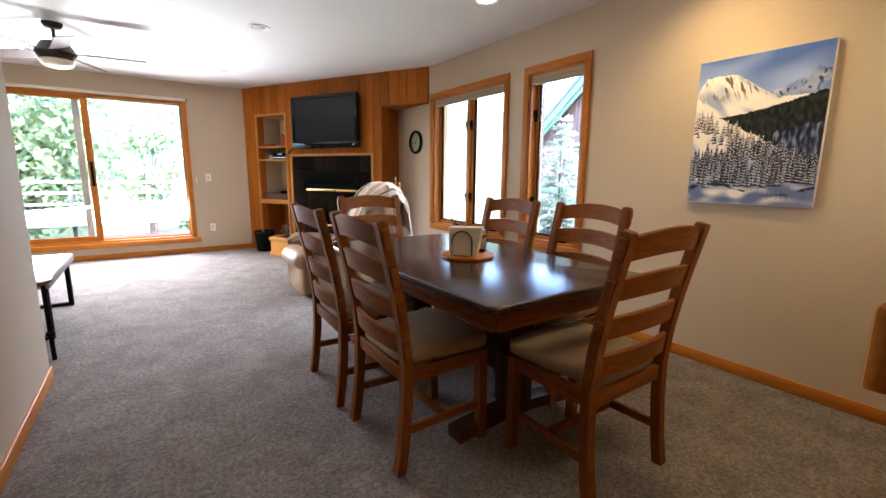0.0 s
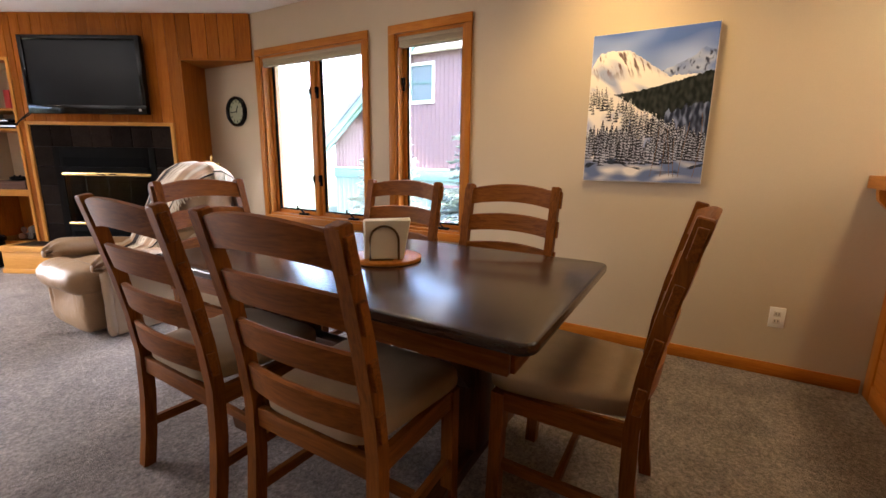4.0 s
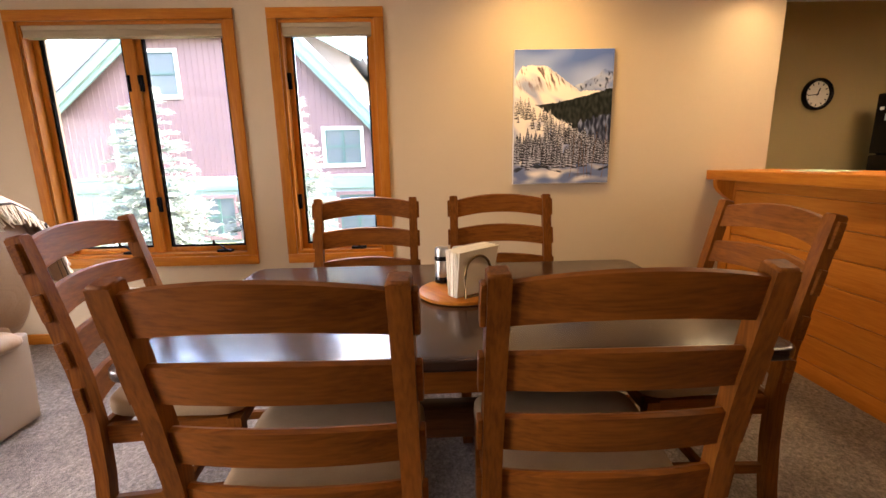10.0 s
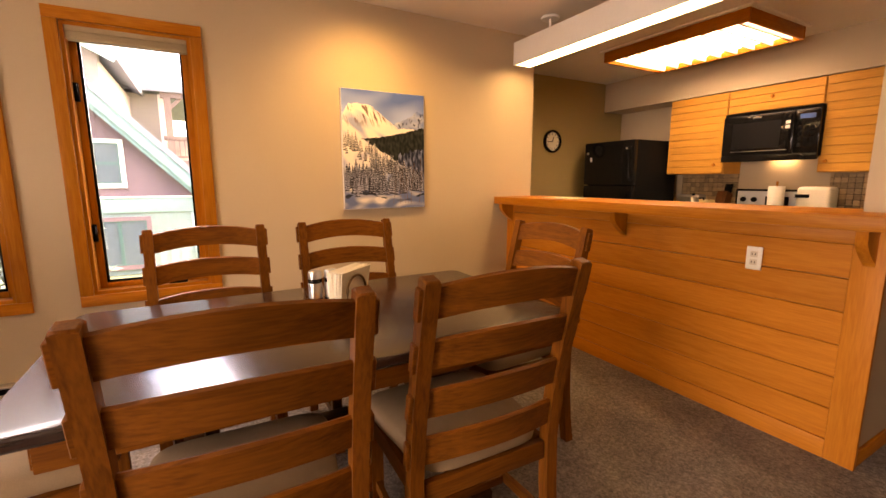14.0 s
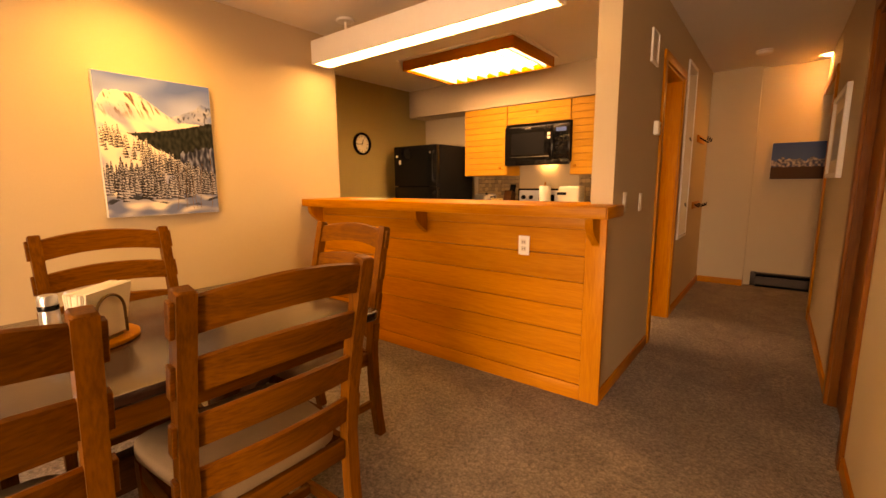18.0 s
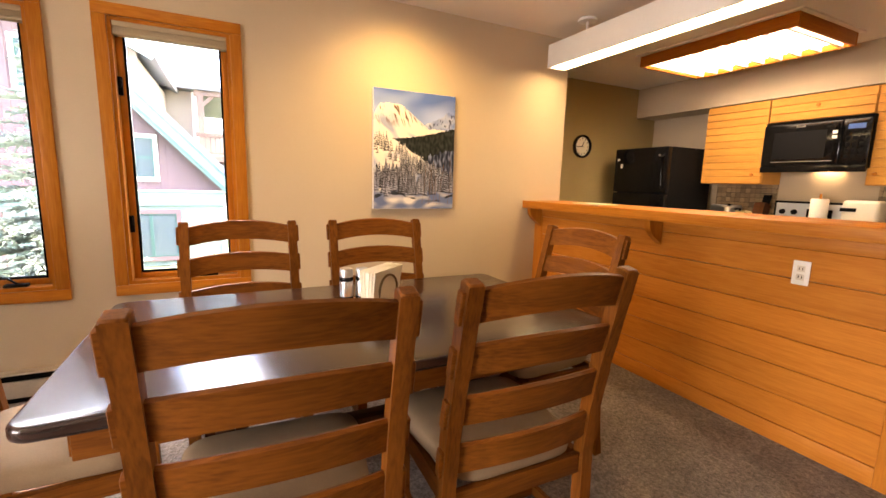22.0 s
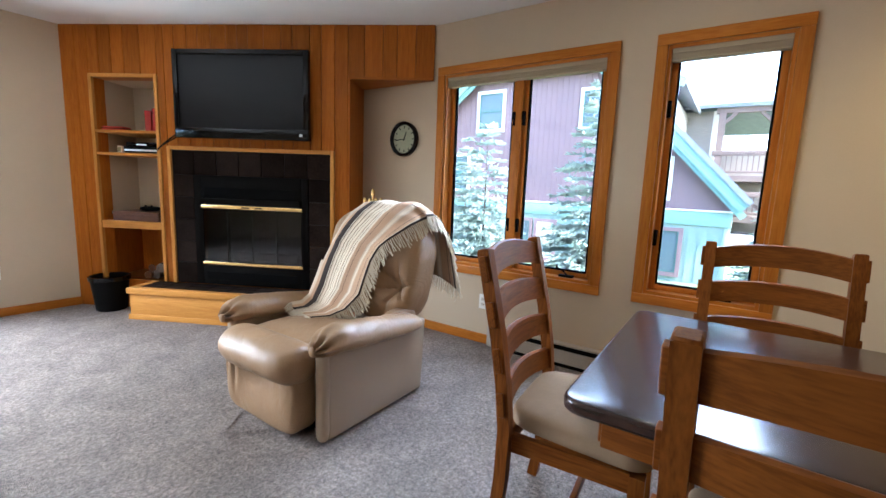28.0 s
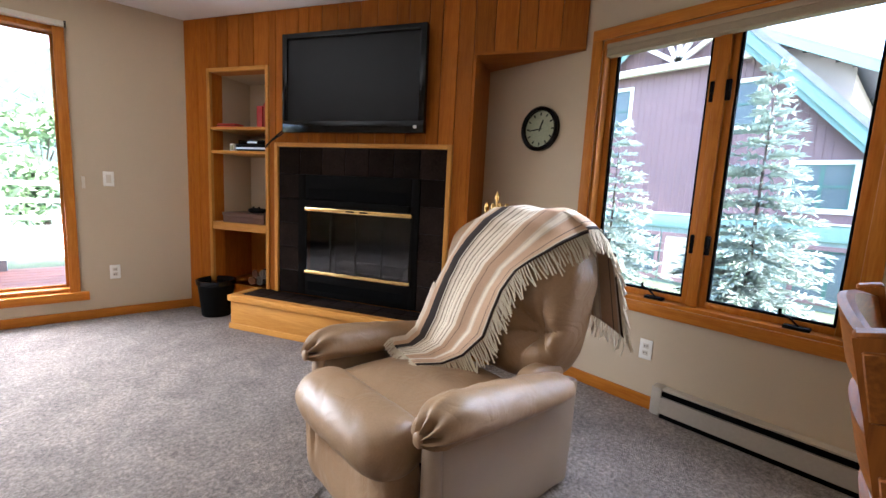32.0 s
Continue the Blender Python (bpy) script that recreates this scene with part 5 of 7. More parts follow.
# ---- hall ----
oc = thing("cased_opening", pose(0, 0, 0), "fir-cased opening from the hall to the kitchen", "door frame", kind="structure")
y0, y1 = OPEN1[0], OPEN1[1]
part("jamb", boxed(XP - 0.002, XP + 0.122, y0, y0 + 0.02, 0, 2.05), FIR["z"], oc)
part("jamb", boxed(XP - 0.002, XP + 0.122, y1 - 0.02, y1, 0, 2.05), FIR["z"], oc)
part("head", boxed(XP - 0.002, XP + 0.122, y0, y1, 2.05, 2.07), FIR["y"], oc)
for a, b in ((y0 - 0.06, y0 + 0.006), (y1 - 0.006, y1 + 0.06)):
    part("casing", boxed(XP - 0.018, XP, a, b, 0, 2.064, 0.003), FIR["z"], oc)
part("casing", boxed(XP - 0.018, XP, y0 - 0.06, y1 + 0.06, 2.064, 2.13, 0.003), FIR["y"], oc)
d1 = tagged(new("door_1"), "closed dark fir door in the hall", "door", kind="structure")
y0, y1 = DOOR1[0], DOOR1[1]
part("leaf", boxed(XL - 0.075, XL - 0.035, y0 + 0.02, y1 - 0.02, 0.01, 2.01, 0.003), DOORWOOD, d1)
for a, b in ((y0, y0 + 0.018), (y1 - 0.018, y1)):
    part("jamb", boxed(XL - 0.12, XL + 0.002, a, b, 0, 2.03), DOORWOOD, d1)
part("head", boxed(XL - 0.12, XL + 0.002, y0 + 0.018, y1 - 0.018, 2.012, 2.03), DOORWOOD, d1)
for a, b in ((y0 - 0.07, y0 + 0.006), (y1 - 0.006, y1 + 0.07)):
    part("casing", boxed(XL, XL + 0.018, a, b, 0, 2.036, 0.003), DOORWOOD, d1)
part("casing", boxed(XL, XL + 0.018, y0 - 0.07, y1 + 0.07, 2.036, 2.105, 0.003), DOORWOOD, d1)
c2 = thing("hall_corner_casing", pose(0, 0, 0), "fir casing at the end of the hall wall", "trim", kind="structure")
part("casing", boxed(XL - 0.122, XL + 0.018, -2.325, -2.30, 0, 2.1, 0.003), FIR["z"], c2)
part("casing", boxed(XL, XL + 0.018, -2.30, -2.235, 0, 2.1, 0.003), FIR["z"], c2)
part("lintel", boxed(XL - 0.1, XL + 0.0, -3.54, -2.325, 2.1, H), PAINT, c2)
part("casing", boxed(XL, XL + 0.018, -3.54, -2.30, 2.1, 2.17, 0.003), FIR["y"], c2)
th = thing("thermostat", Matrix.Translation((XP, -0.67, 1.585)) @ FACE_MX, "white thermostat on the hall wall", "thermostat")
part("body", boxed(-0.04, 0.04, -0.045, 0.045, 0, 0.03, 0.006), WHITE, th)
part("dial_face", boxed(-0.025, 0.025, 0.0, 0.03, 0.03, 0.032), IVORY, th)
vt = thing("wall_vent", Matrix.Translation((XP, -0.52, 2.07)) @ FACE_MX, "white wall vent grille", "vent")
part("frame", box(box(box(boxed(-0.09, 0.09, -0.10, -0.085, 0, 0.012), -0.09, 0.09, 0.085, 0.10, 0, 0.012), -0.09, -0.075, -0.085, 0.085, 0, 0.012), 0.075, 0.09, -0.085, 0.085, 0, 0.012), WHITEPAINT, vt)
for i in range(9):
    part("slat", boxed(-0.075, 0.075, -0.08 + i * 0.019, -0.07 + i * 0.019, 0.002, 0.008), WHITEPAINT, vt)
wm = thing("wall_mirror", Matrix.Translation((XP, -2.02, 0.69)) @ FACE_MX, "tall narrow mirror in a white frame", "mirror")
part("frame", box(box(box(boxed(-0.225, -0.21, 0, 1.58, 0, 0.016, 0.003), 0.21, 0.225, 0, 1.58, 0, 0.016, 0.003), -0.21, 0.21, 0, 0.03, 0, 0.016, 0.003), -0.21, 0.21, 1.55, 1.58, 0, 0.016, 0.003), WHITEPAINT, wm)
part("mirror_glass", boxed(-0.21, 0.21, 0.03, 1.55, 0.002, 0.012), mat("mirror_silver", (0.9, 0.9, 0.9), 0.03, metal=1, var=0.0, bump=0), wm)
for z in (1.66, 0.97):
    cr = thing("coat_rack", Matrix.Translation((XP, -2.80, z)) @ FACE_MX, "wooden coat rack with iron hooks", "coat rack", "hall coat racks")
    part("board", boxed(-0.22, 0.22, -0.035, 0.035, 0, 0.018, 0.004), FIR["y"], cr)
    for xx in (-0.15, 0, 0.15):
        part("hook", tube(bmesh.new(), [(xx, 0.01, 0.018), (xx, -0.02, 0.06), (xx, -0.01, 0.09), (xx, 0.02, 0.095)], 0.006), BLACKMETAL, cr)
hp = thing("framed_picture", Matrix.Translation((XL, -1.62, 1.24)) @ FACE_X, "framed picture behind glass in a pale frame", "picture")
part("frame", box(box(box(boxed(-0.42, -0.385, 0, 0.60, 0, 0.03, 0.004), 0.385, 0.42, 0, 0.60, 0, 0.03, 0.004), -0.385, 0.385, 0, 0.035, 0, 0.03, 0.004), -0.385, 0.385, 0.565, 0.60, 0, 0.03, 0.004), WHITEPAINT, hp)
part("mat_board", boxed(-0.385, 0.385, 0.035, 0.565, 0.002, 0.010), IVORY, hp)
part("print", boxed(-0.26, 0.26, 0.13, 0.47, 0.0105, 0.0125), mat("grey_blue_print", (0.22, 0.25, 0.28), 0.4, var=0.5, scale=8, bump=0), hp)


def range_view(u, v):
    sk = Vector((0.03, 0.07, 0.20)).lerp(Vector((0.10, 0.17, 0.32)), 1 - v)
    pk = 0.55 + ridge(u, 31, 0.10, 8)
    if v < pk:
        k = max(0, min(1, 0.4 + 1.2 * noise.noise(Vector((u * 22, v * 16, 3)))))
        sk = Vector((0.06, 0.07, 0.12)).lerp(Vector((0.50, 0.42, 0.38)), k)
    if v < 0.34 + ridge(u, 33, 0.03, 10):
        sk = Vector((0.07, 0.035, 0.02))
    return sk


painted_canvas("panorama_canvas", Matrix.Translation((-0.31, -3.54, 1.235)) @ FACE_Y, 0.52, 0.40, 0.03, 90, 60, range_view, lambda c, a, b: None, "unframed canvas print of a mountain range at dusk")


HEATERPAINT = mat("beige_heater_enamel", (0.42, 0.37, 0.30), 0.5, var=0.08, bump=0.05)


def heater(name, m, length, label, IVORY=HEATERPAINT):
    h = thing(name, m, label, "baseboard heater")
    part("back_plate", boxed(0, length, -0.012, -0.001, 0.02, 0.165), IVORY, h)
    part("top_lip", boxed(0, length, -0.062, -0.012, 0.155, 0.165, 0.002), IVORY, h)
    part("front_panel", sweep(bmesh.new(), [(0, -0.062, 0.075), (length, -0.062, 0.075)], 0.008, 0.09), IVORY, h)
    # solid black bar painting the shade inside the fin opening
    part("fin_slot", boxed(0.04, length - 0.04, -0.055, -0.014, 0.122, 0.150), GASKET_AND_SHADE, h)
    for a in (0, length - 0.05):
        part("end_cap", boxed(a, a + 0.05, -0.068, -0.001, 0.012, 0.17, 0.005), IVORY, h)
    # the shade under the heater, filled in as a black block
    part("foot_slot", boxed(0.05, length - 0.05, -0.055, -0.014, 0.0, 0.03), GASKET_AND_SHADE, h)
    return h


heater("baseboard_heater", Matrix.Translation((XW, 4.33, 0)) @ pose(0, 0, 0, 0, 0, -90), 1.88, "ivory electric baseboard heater under the windows")
heater("baseboard_heater", pose(0.03, -3.54, 0, 0, 0, 180), 0.9, "dark baseboard heater at the end of the hall", BRONZE)

# ---- ceiling fittings ----
for x, y, lit in ((1.046, 4.68, 0), (1.033, 6.68, 0), (2.285, 3.045, 1), (2.44, 1.93, 1), (-0.43, -3.30, 1)):
    dl = thing("recessed_downlight", pose(x, y, H), "white recessed ceiling downlight" + (", lit" if lit else ", switched off"), "downlight", "recessed downlights")
    part("trim_ring", lathe([(0.055, -0.001), (0.058, -0.004), (0.085, -0.008), (0.09, -0.001)], 32), WHITEPAINT, dl)
    part("bulb", lathe([(0.05, -0.0015), (0.045, -0.006), (0.02, -0.011), (0.004, -0.012)], 24), BULB if lit else IVORY, dl)
sd = thing("smoke_detector", pose(0.08, -2.73, H), "round white smoke detector on the hall ceiling", "smoke detector")
part("housing", lathe([(0.068, -0.001), (0.068, -0.02), (0.055, -0.035), (0.02, -0.04), (0.002, -0.04)], 28), WHITE, sd)
part("vent_ring", lathe([(0.070, -0.008), (0.0705, -0.014), (0.068, -0.015)], 28), IVORY, sd)
sp = thing("sprinkler_head", pose(0.23, 6.79, H), "small ceiling sprinkler head", "sprinkler")
part("escutcheon", lathe([(0.03, -0.001), (0.03, -0.006), (0.012, -0.01)], 20), WHITEPAINT, sp)
part("nozzle", lathe([(0.008, -0.01), (0.008, -0.03), (0.018, -0.032), (0.018, -0.035)], 14), STEEL, sp)

fan = thing("ceiling_fan", pose(-0.45, 5.63, H), "dark bronze ceiling fan with a light bowl", "ceiling fan")
part("canopy", lathe([(0.075, -0.001), (0.075, -0.015), (0.055, -0.045), (0.02, -0.055)], 28), BRONZE, fan)
part("downrod", cyl(bmesh.new(), (0, 0, -0.05), (0, 0, -0.17), 0.014), BRONZE, fan)
part("motor_housing", lathe([(0.03, -0.15), (0.10, -0.165), (0.145, -0.24), (0.15, -0.25), (0.13, -0.29), (0.10, -0.305)], 36), BRONZE, fan)
part("light_bowl", lathe([(0.11, -0.302), (0.125, -0.315), (0.11, -0.345), (0.06, -0.37), (0.005, -0.377)], 32), CREAM, fan, "frosted glass light bowl")
for i in range(5):
    an = 72 * i - 78
    bl = part("blade", sweep(bmesh.new(), [(0.20, 0, -0.24), (0.30, 0, -0.24), (0.62, 0, -0.24), (0.66, 0, -0.24)], 0.135, 0.007), DARKOAK["x"], fan, m=pose(0, 0, 0, 0, 0, an) @ Matrix.Translation((0, 0, -0.24)) @ pose(0, 0, 0, 16) @ Matrix.Translation((0, 0, 0.24)))
    part("blade_iron", boxed(0.12, 0.24, -0.02, 0.02, -0.245, -0.237), BRONZE, bl)


# ---- dining set ----
TX0, TX1, TY0, TY1, TZ = 1.043, 2.005, 1.476, 3.147, 0.744
tb = thing("dining_table", pose((TX0 + TX1) / 2, (TY0 + TY1) / 2, 0), "dark espresso dining table with oak apron and trestle", "dining table")
hx, hy = (TX1 - TX0) / 2, (TY1 - TY0) / 2


def rounded_slab(hx, hy, r, z0, z1, bevel):
    bm = bmesh.new()
    vs = []
    for cx, cy, a0 in ((hx - r, hy - r, 0), (-hx + r, hy - r, 90), (-hx + r, -hy + r, 180), (hx - r, -hy + r, 270)):
        for i in range(7):
            a = radians(a0 + 15 * i)
            vs.append(bm.verts.new((cx + r * math.cos(a), cy + r * math.sin(a), z0)))
    f = bm.faces.new(vs)
    ex = bmesh.ops.extrude_face_region(bm, geom=[f])
    top = [v for v in ex["geom"] if isinstance(v, bmesh.types.BMVert)]
    for v in top:
        v.co.z = z1
    es = [e for e in bm.edges if abs(e.verts[0].co.z - e.verts[1].co.z) < 1e-6]
    bmesh.ops.bevel(bm, geom=es, offset=bevel, segments=3, affect="EDGES", profile=0.5)
    return bm


part("tabletop", rounded_slab(hx, hy, 0.05, TZ - 0.034, TZ, 0.010), ESPRESSO["y"], tb, "dark espresso polished tabletop")
ai = 0.085
for s in (-1, 1):
    part("apron", boxed(s * (hx - ai) - 0.011, s * (hx - ai) + 0.011, -hy + ai, hy - ai, TZ - 0.13, TZ - 0.034, 0.003), OAK["y"], tb)
    part("apron", boxed(-hx + ai + 0.011, hx - ai - 0.011, s * (hy - ai) - 0.011, s * (hy - ai) + 0.011, TZ - 0.13, TZ - 0.034, 0.003), OAK["x"], tb)
    yy = s * 0.46
    ped = part("pedestal", boxed(-0.065, 0.065, yy - 0.065, yy + 0.065, 0.085, TZ - 0.10, 0.006), DARKOAK["z"], tb)
    part("foot", sweep(bmesh.new(), [(-0.36, yy, 0.028), (-0.30, yy, 0.035), (-0.12, yy, 0.055), (0.12, yy, 0.055), (0.30, yy, 0.035), (0.36, yy, 0.028)], 0.09, 0.056), DARKOAK["x"], tb)
    part("bearer", boxed(-0.36, 0.36, yy - 0.04, yy + 0.04, TZ - 0.10, TZ - 0.034, 0.004), DARKOAK["x"], tb)
    for k in (-1, 1):
        part("brace", sweep(bmesh.new(), [(k * 0.06, yy, 0.36), (k * 0.18, yy, 0.50), (k * 0.33, yy, TZ - 0.10)], 0.05, 0.05, up=(0, 1, 0)), DARKOAK["z"], tb)
part("stretcher", boxed(-0.035, 0.035, -0.395, 0.395, 0.22, 0.34, 0.005), DARKOAK["y"], tb)


def chair_slat(z0, z1, arch_top, arch_bot, ypost, half=0.214, bow=0.034, th=0.021):
    bm = bmesh.new()
    n = 14
    rings = []
    for i in range(n + 1):
        s = -1 + 2 * i / n
        x = s * half
        k = 1 - s * s
        yb0, yb1 = ypost(z0) - bow * k, ypost(z1) - bow * k
        a, b = z0 + arch_bot * k, z1 + arch_top * k
        rings.append([bm.verts.new(c) for c in ((x, yb0 - th / 2, a), (x, yb0 + th / 2, a), (x, yb1 + th / 2, b - 0.004), (x, yb1, b), (x, yb1 - th / 2, b - 0.004))])
    for p, q in zip(rings, rings[1:]):
        for i in range(5):
            bm.faces.new((p[i], p[(i + 1) % 5], q[(i + 1) % 5], q[i]))
    bm.faces.new(rings[0][::-1])
    bm.faces.new(rings[-1])
    return bm


POST = [(0.0, -0.232), (0.12, -0.214), (0.28, -0.200), (0.45, -0.196), (0.60, -0.212), (0.75, -0.238), (0.90, -0.272), (1.020, -0.300)]


def post_y(z):
    for (a, ya), (b, yb) in zip(POST, POST[1:]):
        if a <= z <= b:
            return ya + (yb - ya) * (z - a) / (b - a)
    return POST[-1][1]


def dining_chair():
    c = thing("dining_chair", pose(0, 0, 0), "brown oak ladder-back chair with tan upholstered seat", "dining chair", "chairs round the dining table")
    slats = ((0.922, 1.008, 0.024, 0.020), (0.782, 0.866, 0.016, 0.014), (0.640, 0.722, 0.014, 0.013), (0.498, 0.580, 0.012, 0.012))
    for s in (-1, 1):
        bm = sweep(bmesh.new(), [(s * 0.234, y, z) for z, y in POST], 0.040, 0.040, up=(0, 1, 0))
        post = part("back_post", bm, OAK["z"], c)
        tip = boxed(-0.0196, 0.0196, -0.0196, 0.0196, -0.006, 0.006, 0.004, 1)
        part("post_top", tip, OAK["z"], post, m=Matrix.Translation((s * 0.234, post_y(1.020), 1.020)) @ pose(0, 0, 0, 13))
        part("front_leg", sweep(bmesh.new(), [(s * 0.205, 0.205, 0.0), (s * 0.208, 0.198, 0.2), (s * 0.210, 0.195, 0.43)], 0.042, 0.042, up=(0, 1, 0)), OAK["z"], c)
        part("side_rail", sweep(bmesh.new(), [(s * 0.218, -0.175, 0.405), (s * 0.215, 0.175, 0.405)], 0.022, 0.06), OAK["y"], c)
        part("side_stretcher", sweep(bmesh.new(), [(s * 0.222, -0.19, 0.17), (s * 0.207, 0.185, 0.17)], 0.018, 0.034), OAK["y"], c)
    for z0, z1, a, b in slats:
        rung = part("slat", chair_slat(z0, z1, a, b, post_y), OAK["x"], c)
        for s in (-1, 1):
            x0 = s * 0.2535 if s > 0 else -0.265
            tenon = boxed(x0, x0 + 0.0115, -0.014, 0.010, z0 + 0.002 - (z0 + z1) / 2, z1 - 0.002 - (z0 + z1) / 2, 0.002, 1)
            part("tenon", tenon, OAK["x"], rung, m=Matrix.Translation((0, post_y((z0 + z1) / 2), (z0 + z1) / 2)) @ pose(0, 0, 0, 12 if z0 > 0.6 else 7))
    part("front_rail", boxed(-0.19, 0.19, 0.185, 0.207, 0.375, 0.435, 0.002), OAK["x"], c)
    part("back_rail", boxed(-0.208, 0.208, -0.207, -0.185, 0.375, 0.435, 0.002), OAK["x"], c)
    part("cross_stretcher", boxed(-0.2, 0.2, -0.01, 0.01, 0.155, 0.187, 0.002), OAK["x"], c)

    def seat(v):
        wide = 0.225 + 0.025 * (v.y / 0.23)
        return (v.x * wide / 0.23, v.y + 0.015, 0.468 + v.z * (1.0 if v.z > 0 else 0.75))
    part("seat", puff((0.23, 0.225, 0.046), (0.32, 0.45), (40, 16), seat), FABRIC, c, "tan woven upholstered seat")
    return c


chair = dining_chair()
chair.matrix_basis = pose(1.087, 2.024, 0, 0, 0, -90.9)
for cx, cy, rot in ((1.078, 2.647, -92.2), (1.971, 2.686, 91.4), (1.978, 2.025, 89), (1.563, 1.478, 0.3), (1.547, 3.210, 183.9)):
    copy_thing(chair, pose(cx, cy, 0, 0, 0, rot))

# caddy on the table
NAPKIN = mat("cream_napkin", (0.76, 0.68, 0.53), 0.9, var=0.05, fine=200, bump=0.2)
WIREBRONZE = mat("dark_bronze_wire", (0.16, 0.10, 0.045), 0.32, metal=1.0, var=0.1, bump=0.02)
cd = thing("napkin_caddy", pose(1.553, 2.276, TZ, 0, 0, 36), "round wooden caddy with napkins and shakers", "napkin holder")
part("base", lathe([(0.137, 0), (0.144, 0.004), (0.144, 0.014), (0.137, 0.018), (0.002, 0.018)], 44), FIR["x"], cd, "round reddish wooden base")


def napkin(x0, x1, top):
    """A folded napkin whose upper corner leans out past the holder."""
    bm = boxed(x0, x1, -0.070, 0.082, 0.0, top, 0.002, 1)
    for v in bm.verts:
        if v.co.y < 0:
            v.co.y -= 0.026 * (v.co.z / 0.15) ** 2
            v.co.z += 0.006 * v.co.z / 0.15
        v.co.x *= 1 + 0.25 * v.co.z / 0.15
    return bm


stack = part("napkin_stack", napkin(-0.021, 0.021, 0.148), NAPKIN, cd, "folded white paper napkins", m=pose(-0.060, 0, 0.02))
for i in range(7):
    part("napkin", napkin(-0.0026, 0.0026, 0.152), NAPKIN, stack, m=pose(-0.0215 + 0.0072 * i, 0.002 * (i % 3), 0.0, (0.8, -0.6, 0.4, 1, -0.8, 0.5, 0.2)[i], 1.3 * (i - 3)))
for s in (-1, 1):
    xx = s * 0.040 - 0.060
    arch = [(xx, -0.051, 0.020)] + [(xx, 0.004 - 0.055 * math.cos(a), 0.098 + 0.055 * math.sin(a)) for a in [i * math.pi / 12 for i in range(13)]] + [(xx, 0.059, 0.020)]
    part("wire_arch", tube(bmesh.new(), arch + [(xx, 0.030, 0.0205), (xx, -0.030, 0.0205)], 0.0044), WIREBRONZE, cd, "bent dark bronze wire")
for px, py in ((0.110, -0.008), (0.070, -0.056)):
    at_ = Matrix.Translation((px, py, -0.002)) @ Matrix.Diagonal((1.08, 1.08, 1.11, 1))
    sk = part("shaker", lathe([(0.021, 0.018), (0.0235, 0.022), (0.0235, 0.038), (0.0240, 0.040), (0.0240, 0.092), (0.0230, 0.094)], 24, at_), STEEL, cd, "brushed steel shaker")
    part("foot_band", lathe([(0.0236, 0.019), (0.0246, 0.021), (0.0246, 0.036), (0.0236, 0.038)], 24, at_), BLACKGLOSS, sk)
    part("collar", lathe([(0.0236, 0.093), (0.0248, 0.095), (0.0248, 0.106), (0.0236, 0.108)], 24, at_), BLACKGLOSS, sk, "black plastic band")
    part("shaker_cap", lathe([(0.0235, 0.107), (0.0240, 0.128), (0.0200, 0.136), (0.0030, 0.138)], 24, at_), STEEL, sk, "rounded steel shaker cap")


# ---- recliner ----
RC = pose(1.705, 4.70, 0, 0, 0, 90)
rec = thing("recliner", RC, "tan leather recliner with rolled arms", "recliner armchair")


def wrinkle(v, amp, f, seed=0.0):
    return amp * (noise.noise(Vector((v.x * f + seed, v.y * f, v.z * f))) + 0.5 * noise.noise(Vector((v.x * f * 2.4, v.y * f * 2.4 + seed, v.z * f * 2.4))))


part("base", boxed(-0.29, 0.29, -0.34, 0.30, 0.0, 0.16, 0.01), BLACK, rec)
for s in (-1, 1):
    pb = boxed(s * 0.335, s * 0.398, -0.380, 0.345, 0.012, 0.445, 0.016, 3)
    bmesh.ops.subdivide_edges(pb, edges=list(pb.edges), cuts=5, use_grid_fill=True)
    for v in pb.verts:
        v.co.x += s * (0.010 * math.cos(v.co.y * 3.6) * math.sin(max(0, v.co.z) * 6) + wrinkle(v.co, 0.004, 5))
        v.co.y += 0.05 * (0.3 - v.co.z) if v.co.y < 0 else 0.0
    part("side_panel", pb, LEATHER_SIDE, rec, "smooth paler side panel")

    def front(al, a, b, g, s=s):
        p = Vector((s * 0.368 + a, 0.356 + b, 0.242 + al))
        return (p.x + wrinkle(p, 0.003, 9), p.y + wrinkle(p, 0.005, 7, 2), p.z)
    part("arm_front", bolster(0.235, 0.037, 0.026, front, 12, (28, 30)), LEATHER_SIDE, rec)

    def arm(al, a, b, g, s=s):
        k = al / 0.385
        swell = 1 + 0.12 * k
        x, y, z = s * 0.378 + a * swell, al + 0.035, 0.462 + b * swell + 0.042 * k
        if b < 0:
            z += 0.35 * -b
        end = max(0.0, (k - 0.60) / 0.40)
        z -= 0.035 * end * end
        y += 0.022 * math.sin(g * 8 + 0.7) * end ** 3 - 0.018 * end ** 4
        pl = 0.0075 * math.sin(g * 8 + 0.7 + 2 * k) * end
        p = Vector((x, y, z))
        w = wrinkle(p, 0.005, 8, s) + 0.004 * math.sin(al * 34 + 3 * noise.noise(p * 4)) * max(0.0, math.cos(g)) * (k < 0.7)
        return (x + (w + pl) * math.cos(g), y, z + (w + pl) * math.sin(g))
    part("arm_pad", bolster(0.385, 0.090, 0.078, arm, 5, (64, 56)), LEATHER, rec, "padded roll with gathered front end")
    part("arm_tuck", puff((0.020, 0.012, 0.024), (0.9, 0.9), (14, 10), lambda v, s=s: (v.x + s * 0.372, v.y + 0.414, v.z + 0.468)), LEATHER, rec)


